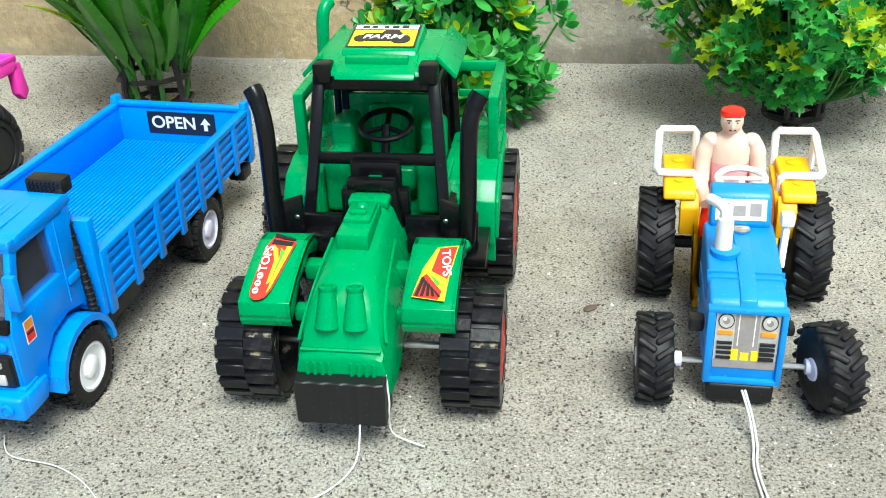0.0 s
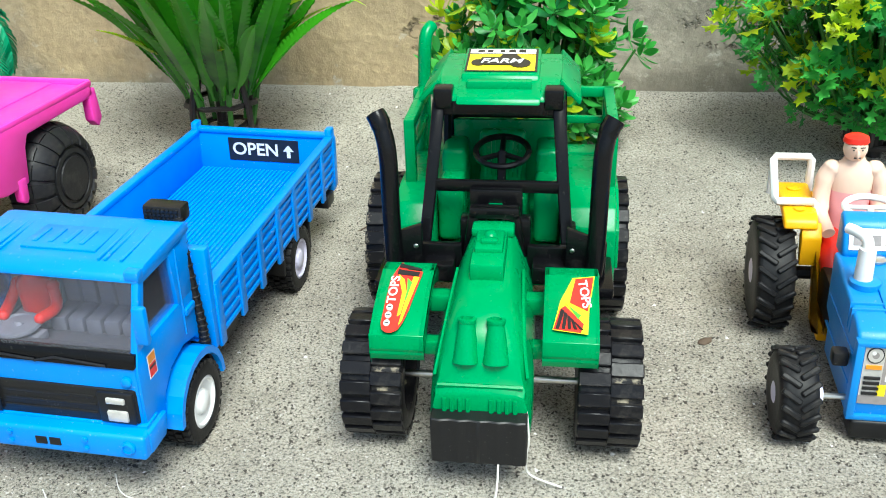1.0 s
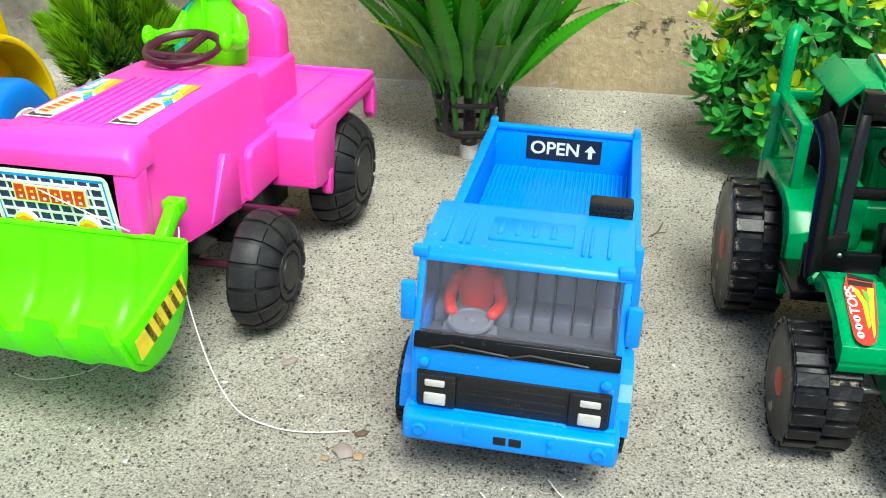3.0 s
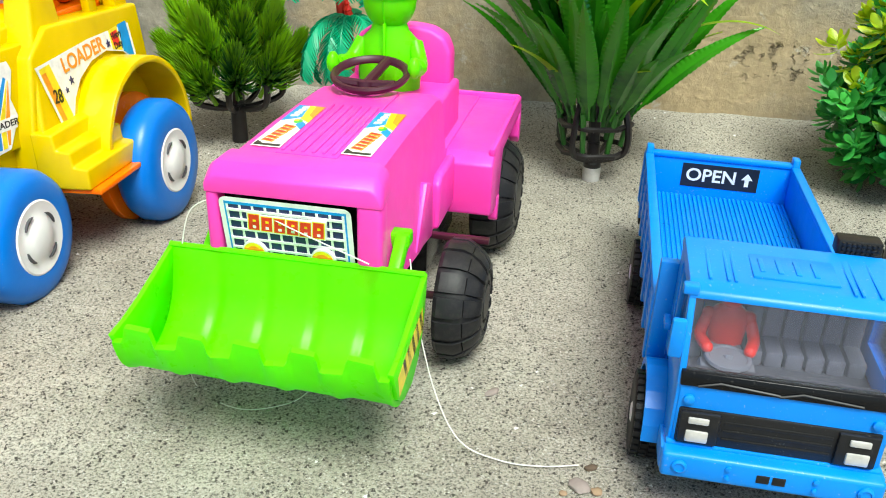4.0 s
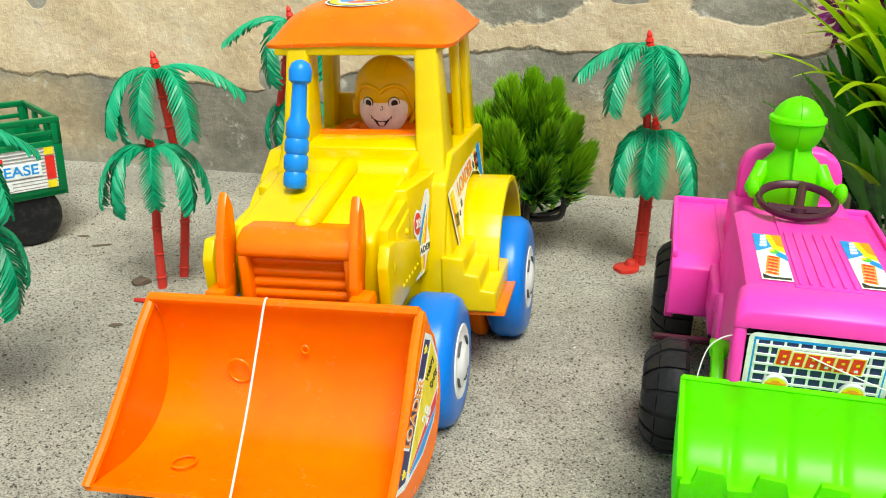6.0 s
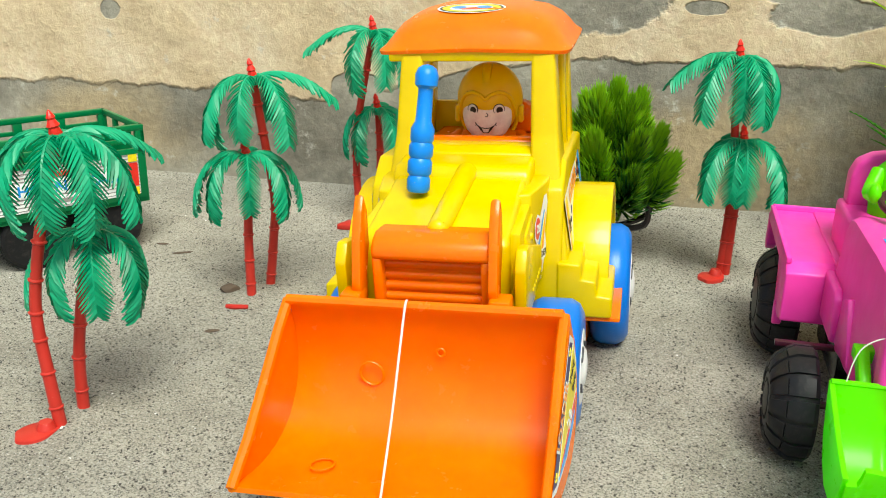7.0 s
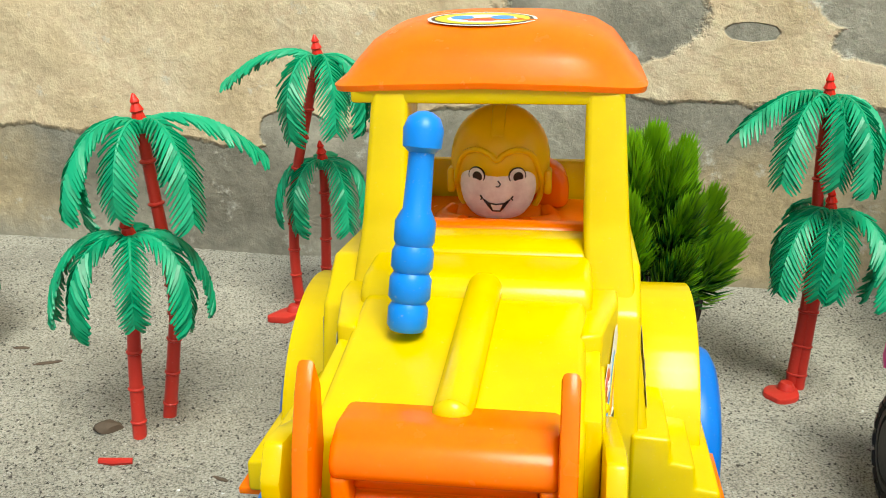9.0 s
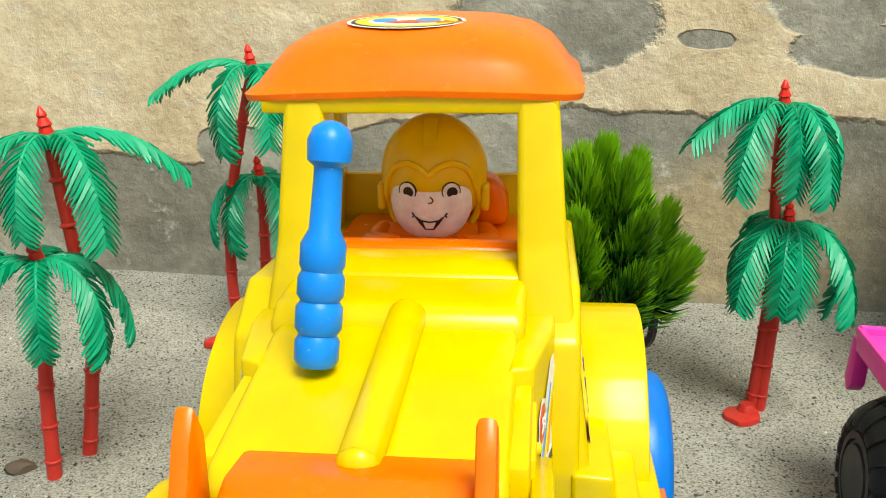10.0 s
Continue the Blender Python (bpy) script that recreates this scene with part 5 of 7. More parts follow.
    for cx in (-14.6, 16):
        lay = [(PAPER, rect(-5, 5, -23, 23)), (SYEL, [(0.6, 8), (5, 4), (5, 23), (-1.6, 23)]), (SORA, [(2.6, 12), (5, 9), (5, 23), (1.4, 23)]), (SBLU, [(-5, 4), (-1.6, 7), (0.8, 9.6), (-1, 23), (-5, 23)]), (SBLU, [(1.4, 1), (5, -4), (5, 1.6), (2.6, 5)]), (SGRN, disc(1.2, 4.6, 1.6, 2.2, 10)), (SYEL, disc(0.4, 5.4, 0.9, 1.2, 8)), (INK, [(-4.4, -22), (4.4, -22), (4.4, -20.4), (-2, -20.4), (-4.4, -18)])]
        lay += [(SORA, [(-3.6 + k * 0.35, -17.4 + k * 3), (0.6 + k * 0.35, -18.6 + k * 3), (1.0 + k * 0.35, -16.4 + k * 3), (-3.2 + k * 0.35, -15.2 + k * 3)]) for k in range(6)]
        lay += [(SRED, [(-3.0 + k * 0.35, -17.0 + k * 3), (0.0 + k * 0.35, -17.9 + k * 3), (0.3 + k * 0.35, -16.8 + k * 3), (-2.7 + k * 0.35, -15.8 + k * 3)]) for k in range(6)]
        lay += [(PAPER, [(-3.4 + k * 0.3, 9 + k * 3.2), (-0.8 + k * 0.1, 10 + k * 3.2), (-0.8 + k * 0.1, 11.6 + k * 3.2), (-3.4 + k * 0.3, 10.8 + k * 3.2)]) for k in range(4)]
        decal("bonnet_sticker", p, facing((cx - 0.7, -57, 88.9), (1, 0, 0), (0, 1, 0)), lay, "white, blue and yellow bonnet sticker", 0.04)
    b = bmesh.new()
    tilt = Matrix.Translation((-2, -4, 94.2)) @ Matrix.Rotation(radians(11), 4, "X")
    tube(b, [tilt @ Vector((14.3 * math.cos(2 * math.pi * i / 28), 14.3 * math.sin(2 * math.pi * i / 28), 0)) for i in range(28)], 1.7, 8, True, 0.8)
    for a in (76, 212, 328):
        tube(b, [tilt @ Vector((0, -7, -1)), tilt @ Vector((13.8 * math.cos(radians(a)), 13.8 * math.sin(radians(a)), 0))], [2.0, 1.9], 8)
    tube(b, [tilt @ Vector((0, -7, 0)), (-2, -12, 89.5), (-2, -12.5, 86)], [3.4, 3.2, 4], 12)
    part("steering_wheel", b, MAROON, p, "dark maroon steering wheel")
    for s in (-1, 1):
        domed_wheel(p, s * 45.5, -45, 22.8, 7.6, s, 15)
        domed_wheel(p, s * 42.5, 53, 26.7, 8.6, s, 17)
    # bucket: curved sheet with toothed lip, ribs, cheeks, arms
    bk = bmesh.new()
    keys = [(-97.5, 58.5), (-99.5, 50), (-102.5, 41.5), (-108, 35), (-116, 31), (-126, 31.5), (-133, 36.5), (-137, 45.5)]
    prof = [(v.x, v.z) for v in curve_pts([(y, 0, z) for y, z in keys], 4)]
    cols = [-42 + 84 * i / 112 for i in range(113)]
    top, bot = [], []
    for i, (y, z) in enumerate(prof):
        u = i / (len(prof) - 1)
        a, c = prof[max(0, i - 1)], prof[min(len(prof) - 1, i + 1)]
        ty, tz = c[0] - a[0], c[1] - a[1]
        ln = math.hypot(ty, tz)
        ny, nz = tz / ln, -ty / ln
        rt, rb = [], []
        for x in cols:
            k = ((x + 42) % 16.8) / 16.8
            flute = 1.0 * math.sin(math.pi * u) ** 0.6 * (0.5 + 0.5 * math.cos(2 * math.pi * k)) ** 7
            tooth = max(0, min(1, (0.30 - abs(k - 0.5)) * 14)) * 5.2 * max(0, min(1, (u - 0.86) / 0.14))
            sag = 1.1 * math.sin(2 * math.pi * (x + 42) / 84 * 5) * max(0, u - 0.5)
            yy, zz = y - ny * flute, z - nz * flute * 1.0 + tooth + sag * 0.5
            rt.append((x, yy - ny * 0.9, zz - nz * 0.9))
            rb.append((x, yy + ny * 0.9, zz + nz * 0.9))
        top.append(rt)
        bot.append(rb)
    t6 = bmesh.new()
    vt = [[t6.verts.new(q) for q in r] for r in top]
    vb = [[t6.verts.new(q) for q in r] for r in bot]
    R, C = len(prof), len(cols)
    for i in range(R - 1):
        for j2 in range(C - 1):
            t6.faces.new((vt[i][j2], vt[i][j2 + 1], vt[i + 1][j2 + 1], vt[i + 1][j2]))
            t6.faces.new((vb[i][j2], vb[i + 1][j2], vb[i + 1][j2 + 1], vb[i][j2 + 1]))
        for j2 in (0, C - 1):
            t6.faces.new((vt[i][j2], vt[i + 1][j2], vb[i + 1][j2], vb[i][j2]))
    for i in (0, R - 1):
        for j2 in range(C - 1):
            t6.faces.new((vt[i][j2], vb[i][j2], vb[i][j2 + 1], vt[i][j2 + 1]))
    merge(bk, t6)
    tube(bk, [(-42.6, -97.6, 58.7), (42.6, -97.6, 58.7)], 1.1, 8)
    for s in (-1, 1):
        prism(bk, [(-96.6, 59)] + [(y + 0.6, z - 0.6) for y, z in keys[1:]] + [(-137.6, 47.5), (-130, 48.5), (-120, 51), (-108, 55)], min(s * 41.4, s * 43.2), max(s * 41.4, s * 43.2), "x", 0.4)
    bucket = part("bucket", bk, LIME, p, "translucent lime green bucket, raised off the ground")
    for s in (-1, 1):
        b = bmesh.new()
        prism(b, [(-95.6, 49.5), (-96.4, 55.5), (-84, 65), (-78, 64.5), (-78, 60), (-84, 58)], min(s * 29.4, s * 33.4), max(s * 29.4, s * 33.4), "x", 0.8)
        bx(b, min(s * 27, s * 34), max(s * 27, s * 34), -84, -78, 60, 65, 0.8)
        part("bucket_arm", b, LIME, p)
    lay = [(SYEL, [(-15, -4), (15, -4), (15, 4), (-15, 4)])] + [(INK, [(-15 + i * 5, -4), (-12.6 + i * 5, -4), (-10.6 + i * 5, 4), (-13 + i * 5, 4)]) for i in range(5)]
    decal("hazard_sticker", bucket, facing((43.25, -117, 43), (0, -0.97, -0.22), (0, -0.22, 0.97)), lay, "black and yellow hazard stripe")
    # the figure: one plain mesh
    d = bmesh.new()
    rings = []
    for z, rx, ry in ((82, 13, 9), (88, 13.5, 9.5), (94, 13, 9), (102, 12, 8), (106, 8, 7), (109, 7, 6.5)):
        rings.append([(-2 + rx * math.cos(2 * math.pi * j / 24), 25 + ry * math.sin(2 * math.pi * j / 24), z) for j in range(24)])
    merge(d, skin(rings))
    ball(d, -2, 25, 118, 11.0, 10.5, 12.2, 24)
    lathe(d, [(10.8, 119.6), (11.7, 120.4), (11.4, 121.8), (10.2, 122.6)], 24, "z", Matrix.Translation((-2, 25, 0)))
    for s in (-1, 1):
        tube(d, curve_pts([(-2 + s * 11, 24, 101), (-2 + s * 14.5, 18, 94), (-2 + s * 16, 8, 95), (-2 + s * 16, 2, 97)], 5), [3.4] * 10 + [2.6] * 6, 10)
        ball(d, -2 + s * 16.6, 0, 97, 2.6, 3.4, 4.4, 12)
    bx(d, -2.5, -1.5, 15.2, 34.6, 84, 110, 0.3)
    ball(d, -2, 25, 118, 0.6, 11.2, 12.7, 24)
    solo("doll", d, LIME, p.matrix_basis.copy(), "lime green plastic toy driver seated on the pink tractor", "doll")
    return p


# ---- yellow loader ----
def arc(cy, cz, r, a0, a1, n=12):
    return [(cy + r * math.cos(radians(a0 + (a1 - a0) * i / n)), cz + r * math.sin(radians(a0 + (a1 - a0) * i / n))) for i in range(n + 1)]


def build_loader():
    L = thing("toy_loader", pose(-0.4186, 0.381, 0.0024, 0, -2.6, -10.5), "yellow plastic toy wheel loader with orange bucket and roof", "toy loader")
    # bonnet block, stepped up towards the cab
    b = bmesh.new()
    prism(b, [(-15, 52), (-15, 85), (-11, 88.6), (32, 97), (40, 97.4), (40, 52)], -27.5, 27.5, "x", 2.2, 3)
    body = part("bonnet", b, YELLOW, L)
    for s in (-1, 1):
        b = bmesh.new()
        prism(b, [(-8, 48), (-8, 88), (48, 94), (48, 40), (20, 46)], min(s * 26, s * 31), max(s * 26, s * 31), "x", 1.2)
        prism(b, [(s * 26, 19), (s * 31.2, 21), (s * 35.6, 43), (s * 35.6, 52), (s * 26, 52)][::s], 54, 95, "z", 1.0, 3)
        part("side_panel", b, YELLOW, body)
        b = bmesh.new()
        prism(b, [(2, 62), (2, 84), (22, 87), (22, 62)], min(s * 30, s * 32), max(s * 30, s * 32), "x", 0.8)
        ball(b, s * 32, 14, 80, 1.2, 1.4, 1.4, 10)
        part("hatch", b, YELLOW, body)
    b = bmesh.new()
    prism(b, [(34, 90), (35, 98), (39, 101.5), (66, 103), (66, 90)], -29, 29, "x", 2.4, 3)
    prism(b, [(54, 94), (55, 103), (62, 105), (72, 105), (72, 94)], -28, 28, "x", 1.8, 3)
    part("cowl", b, YELLOW, body)
    b = bmesh.new()
    tube(b, [(1, -13, 90), (2.5, 37, 99)], [4.2, 4.4], 14)
    ball(b, 1, -13, 90, 4.2, 3, 4.2, 14)
    ball(b, 2.5, 37, 99, 4.4, 3, 4.4, 14)
    part("bonnet_ridge", b, YELLOW, body)
    b = bmesh.new()
    bx(b, -28, 28, 70, 140, 60, 96, 1.5)
    bx(b, -34, 34, 132, 136, 96, 112, 1)
    for s in (-1, 1):
        prism(b, [(37.5, 38), (38, 60), (46, 90), (60, 100), (138, 96), (142, 70), (142, 60), (70, 37)], min(s * 28, s * 41.8), max(s * 28, s * 41.8), "x", 1.6, 3)
    lower = part("body", b, YELLOW, L)
    for s in (-1, 1):
        b = bmesh.new()
        prism(b, [(s * 40, 36.6), (s * 63.4, 36.6), (s * 63.4, 46), (s * 57, 46.6), (s * 56.6, 53), (s * 50.4, 53.6), (s * 50, 60.4), (s * 40, 61)][::s], 37, 80, "y", 1.2, 3)
        part("step", b, YELLOW, lower)
        b = bmesh.new()
        prism(b, arc(101, 36, 42, -2, 168, 22) + arc(101, 36, 38.6, 168, -2, 22), min(s * 40, s * 61), max(s * 40, s * 61), "x", 0.9)
        prism(b, arc(101, 36, 41, -2, 168, 22), min(s * 38, s * 42), max(s * 38, s * 42), "x", 0.4)
        part("mudguard", b, YELLOW, L)
        b = bmesh.new()
        inset = 0 if s > 0 else 5.5
        t3 = skin([[(s * (x0 - inset), y0, z), (s * (x1 - inset), y0, z), (s * (x1 - inset), y1, z), (s * (x0 - inset), y1, z)] for z, x0, x1, y0, y1 in ((38, 28, 47, 37, 76), (56, 28, 45, 39.5, 76), (84, 27.6, 41.4, 47, 76), (110, 26.4, 38.4, 57, 75.6), (145, 26, 35.8, 62, 75))])
        merge(b, softened(t3, 1.8, 3))
        part("front_pillar", b, YELLOW, L)
        b = bmesh.new()
        prism(b, [(s * 32, 94), (s * 38.4, 94), (s * 36, 145), (s * 30, 145)][::s], 124, 136, "y", 1.2)
        part("rear_pillar", b, YELLOW, L)
        b = bmesh.new()
        prism(b, [(s * 34, 94), (s * 38.2, 94), (s * 36.2, 145), (s * 32.4, 145)][::s], 102, 109, "y", 0.9)
        part("middle_pillar", b, YELLOW, L)
    b = bmesh.new()
    bx(b, -36, 36, 62, 140, 141, 146, 1)
    part("roof_frame", b, YELLOW, L)
    # deck plate
    b = bmesh.new()
    bx(b, -67, 67, 38.5, 84, 34.4, 36.8, 0.7)
    bx(b, -24, 24, -16, 130, 26, 36, 1)
    part("deck_plate", b, ORANGE, L, "orange plastic deck plate")
    # roof: domed cap
    b = bmesh.new()
    rings = []
    for z, k, e in ((143.2, 0.99, 0.22), (143.6, 1.05, 0.22), (145.2, 1.06, 0.22), (147.2, 1.0, 0.28), (150.8, 0.94, 0.36), (154.6, 0.86, 0.44), (157.6, 0.73, 0.52), (159.3, 0.54, 0.62), (160, 0.27, 0.7)):
        ring = []
        for j in range(56):
            a = 2 * math.pi * j / 56
            c, s = math.cos(a), math.sin(a)
            xx, yy = 40 * k * math.copysign(abs(c) ** e, c), 39 * k * math.copysign(abs(s) ** e, s)
            ring.append((xx, 102 + yy, z + 1.6 * (1 - (xx / 42) ** 2) + 0.03 * (yy + 39)))
        rings.append(ring)
    merge(b, skin(rings))
    roof = part("roof", b, ORANGE, L, "domed orange roof")
    lay = [(PAPER, disc(0, 0, 22, 13)), (INK, disc(0, 0, 20.5, 11.8)), (SYEL, disc(0, 0, 19, 10.6)), (PAPER, disc(0, -0.5, 14, 7.6)), (SBLU, disc(-8, 1, 4.6, 3.6)), (SBLU, disc(8, 1, 4.6, 3.6)), (SRED, rect(-5, 5, -5, -2.6))]
    decal("roof_sticker", roof, facing((-3, 84, 161.5), (1, 0, 0), (0, 1, 0.12)), [(m_, [(x * 0.7, y * 0.8) for x, y in sh]) for m_, sh in lay], "oval roof sticker in white, yellow and blue", 0.1)
    # radiator: rounded cap over a recessed ribbed face between two cheeks
    b = bmesh.new()
    prism(b, [(-20.6, 54), (-20.6, 86), (-9, 88), (-9, 54)], -20.6, 22.4, "x", 0.8)
    prism(b, [(-27.2, 82.4), (-27.6, 86), (-25.4, 89.4), (-20, 91.6), (-9, 90.6), (-9, 83), (-22, 81.6)], -21, 22.8, "x", 1.6, 3)
    for s in (-1, 1):
        prism(b, [(-24.6, 54), (-27, 83), (-18, 84), (-18, 54)], min(s * 18.2, s * 21.9) + 0.9, max(s * 18.2, s * 21.9) + 0.9, "x", 1.2, 3)
    radiator = part("radiator", b, ORANGE, L, "ribbed orange radiator box")
    for k in range(6):
        b = bmesh.new()
        tube(b, [(-18.6, -19.7, 79 - k * 4.3), (18.6, -19.7, 79 - k * 4.3)], 2.1, 10)
        part("rib", b, ORANGE, radiator)
    for s in (-1, 1):
        b = bmesh.new()
        prism(b, [(-30, 64), (-33, 74), (-30, 90), (-26, 100), (-22.5, 105.6), (-19, 99), (-19, 86), (-23, 76), (-24, 64)], min(s * 23, s * 26.6) - 0.5, max(s * 23, s * 26.6) - 0.5, "x", 1.0)
        bx(b, min(s * 23, s * 31), max(s * 23, s * 31), -36, -26, 62, 72, 1.4)
        part("lift_arm", b, ORANGE, L)
        b = bmesh.new()
        prism(b, [(-24, 58), (-26, 80), (-22, 87), (-14, 86), (22, 74), (24, 60)], min(s * 31, s * 35.4), max(s * 31, s * 35.4), "x", 1)
        ball(b, s * 35, -17, 77, 0.9, 2.0, 3.0, 12)
        for k in range(6):
            ball(b, s * 35.4, -6 + k * 4.4, 65.5, 0.6, 1.2, 0.9, 8)
        part("arm_plate", b, YELLOW, L)
    # bucket: a curved sheet between two cheeks, a little askew
    b = bmesh.new()
    prof = [(v.x, v.z) for v in curve_pts([(-41, 0, 71), (-37, 0, 60), (-35, 0, 47), (-37, 0, 35), (-43, 0, 26), (-53, 0, 20.5), (-67, 0, 19), (-86, 0, 22)], 4)]

    def flank(s, z):
        k = max(0, min(1, (71 - z) / 50))
        return s * ((50 if s > 0 else 48) + 2.6 * k)
    rings = []
    for i, (y, z) in enumerate(prof):
        a, c = prof[max(0, i - 1)], prof[min(len(prof) - 1, i + 1)]
        n = Vector((c[1] - a[1], a[0] - c[0])).normalized() * -1.9
        rings.append([(flank(-1, z), y, z), (flank(1, z), y, z), (flank(1, z), y + n.x, z + n.y), (flank(-1, z), y + n.x, z + n.y)])
    merge(b, skin(rings))
    tube(b, [(-48, -42, 71.6), (50, -42, 71.6)], 1.9, 8)
    for cx, cy, cz, tip, r in ((-20, -37.4, 42, 6, 4.4), (-28, -66, 20.6, 84, 4.0), (6, -37.0, 52, 2, 1.4)):
        turn = Matrix.Translation((cx, cy, cz)) @ Matrix.Rotation(radians(tip), 4, "X")
        tube(b, [turn @ Vector((r * math.cos(a), 0, 1.1 * r * math.sin(a))) for a in [2 * math.pi * i / 20 for i in range(20)]], 0.45, 6, True)
    skew = Matrix(((1, 0.09, 0, 3.6), (0, 1, 0, 0), (0, 0, 1, 0), (0, 0, 0, 1)))
    b.transform(skew)
    bucket = part("bucket", b, ORANGE, L, "wide orange bucket with upright thread across it")
    edge = [(-41, 71), (-49, 63), (-61, 48), (-74, 33), (-86.5, 21.5)]
    rear = [(-86, 20.6), (-67, 17.6), (-53, 19), (-42.2, 25), (-35.6, 35), (-33.6, 47), (-35.6, 60)]
    for s in (-1, 1):
        b = bmesh.new()
        t3 = skin([[(flank(s, z), y, z) for y, z in edge + rear], [(flank(s, z) + s * 2.2, y, z) for y, z in edge + rear]])
        merge(b, softened(t3, 0.5, 1))
        tube(b, [(flank(s, z) + s * 0.2, y, z) for y, z in edge], 1.9, 8)
        tube(b, [(flank(s, z) + s * 0.7, v.x + 0.6, z) for v in curve_pts([(y, 0, z) for y, z in rear], 3) for z in (v.z,)], 1.4, 8)
        b.transform(skew)
        part("cheek", b, ORANGE, bucket)
    lay = [(PAPER, [(2, 31), (8, 29), (15.5, 18), (18, 4), (15, -10), (6, -22), (-9, -31.5), (-16, -32), (-12, -24)]), (NAVY, [(2, 28), (7, 27), (-9, -28.5), (-14.5, -29.5)]), (SYEL, [(8, 26.5), (14.4, 17), (16.6, 6), (-5.5, -25), (-7, -26)]),
           (SRED, [(16.8, 4), (16.2, -3), (-5, -25.4), (-6, -26)]), (SBLU, [(16, -4), (13.6, -10), (5, -21), (-6, -27.6), (-5, -26)])]
    word = letters("LOADER", 6.6, 1.1)
    word.transform(Matrix.Translation((-4.4, -2, 0)) @ Matrix.Rotation(radians(69), 4, "Z"))
    word0 = letters("LOADER", 7.2, 1.1, 0, 0.03)
    word0.transform(Matrix.Translation((-4.3, -2, 0)) @ Matrix.Rotation(radians(69), 4, "Z"))
    hv = letters("Heavy", 4.2, 1.0)
    hv.transform(Matrix.Translation((7.6, 14.5, 0)) @ Matrix.Rotation(radians(62), 4, "Z"))
    du = letters("Duty", 4.2, 1.0)
    du.transform(Matrix.Translation((11.6, 9.5, 0)) @ Matrix.Rotation(radians(62), 4, "Z"))
    n28 = letters("28", 8.2, 0.95)
    n28.transform(Matrix.Translation((7, -5.5, 0)) @ Matrix.Rotation(radians(60), 4, "Z"))
    star = [(2.0 * (1 if i % 2 == 0 else 0.42) * math.sin(i * math.pi / 5), 2.0 * (1 if i % 2 == 0 else 0.42) * math.cos(i * math.pi / 5)) for i in range(10)]
    lay += [(PAPER, word0), (SORA, word), (INK, hv), (INK, du), (PAPER, n28), (SYEL, [(x + 3.2, y + 23.5) for x, y in star]), (SYEL, [(x - 10.6, y - 25) for x, y in star])]
    slant = Matrix(((1.045, 0.337, 0, 0), (-0.366, 0.699, 0, 0), (0, 0, 1, 0), (0, 0, 0, 1)))
    decal("bucket_sticker", bucket, skew @ facing((53.78, -56.78, 44.327), (0, 1, 0), (-0.052, 0, 1)) @ slant, lay, "printed side sticker with yellow, red and blue fields", 0.06)
    # side stickers
    for s in (-1, 1):
        u = (0, s, 0)
        lay = [(PAPER, [(-37, 6.6), (43, 12), (43, -11), (32, -2), (18, 1.5), (4, 0), (-8, -5), (-16, -12), (-23, -23), (-29, -26)]), (SYEL, [(-35, 5.4), (-27, 6), (-21, -18), (-28, -24)]), (SORA, [(-34, 3), (-31, 3.4), (-25.4, -21), (-28, -23)]),
               (SYEL, [(24, 9.6), (32, 10.2), (32, -1.4), (24, 0.6)]), (SRED, [(25.5, 8), (31, 8.6), (31, 1), (25.5, 2)]), (SBLU, [(33, 10.4), (41, 11), (41, -8), (33, -2)])]
        ld = letters("LOADER", 9.0, 1.05)
        ld.transform(Matrix.Translation((-1, 4.0, 0)) @ Matrix.Rotation(radians(4), 4, "Z"))
        n2 = letters("28", 8, 0.8)
        n2.transform(Matrix.Translation((-27.6, -8, 0)) @ Matrix.Rotation(radians(-8), 4, "Z"))
        for k, word in enumerate(("Heavy", "Duty")):
            small = letters(word, 4.4, 0.85)
            small.transform(Matrix.Translation((29.5, 6.4 - k * 4.6, 0)) @ Matrix.Rotation(radians(4), 4, "Z"))
            lay.append((INK, small))
        lay += [(SORA, ld), (INK, n2), (NAVY, [(x - 15, y - 4) for x, y in star]), (NAVY, [(x * 0.7 - 20, y * 0.7 - 7) for x, y in star]), (NAVY, [(x + 21, y + 4) for x, y in star])]
        decal("side_sticker", lower, facing((s * 42.9, 84, 79), u, (s * -0.12, 0, 1)), lay if s > 0 else [(m_, [(-x, y) for x, y in sh]) for m_, sh in lay[:6]], "white side sticker with orange lettering", 0.06)
        lay = [(PAPER, [(-7, -18), (1, -17), (8, -4), (6, 4), (9.5, 16), (8, 20), (5, 20), (0, 12), (-4, 14), (-7, 10), (-7, 4), (-4, 0), (-7.4, -8)]), (SRED, disc(-3.4, 7.4, 3.2, 5, 16)), (SBLU, [(-5.6, -16), (-3.4, -16), (-2, -4), (5.6, 13), (4.6, 14), (-5, -4)]), (SYEL, [(-2.8, -16), (-0.6, -16), (1, -4), (6, 12), (-1.6, -4)]), (SORA, [(0, -15), (1, -15), (3.2, -6), (6.6, 12), (1.4, -4)]), (PAPER, rect(-6.6, 6.4, -8.6, -3.4))]
        l2 = letters("LOADER", 4.0, 1.0)
        l2.transform(Matrix.Translation((-0.2, -6, 0)))
        n3 = letters("28", 5.4, 0.8)
        n3.transform(Matrix.Translation((-3.4, 7.4, 0)))
        lay += [(INK, l2), (PAPER, n3)] if s > 0 else []
        decal("panel_sticker", body, facing((s * 33.75, 31.6, 71.5), (0.196, s * 0.98, 0), (0, 0, 1)) @ Matrix.Diagonal((1.0, 0.94, 1, 1)), lay, "white badge sticker with red and blue stripes")
    # blue stack
    b = bmesh.new()
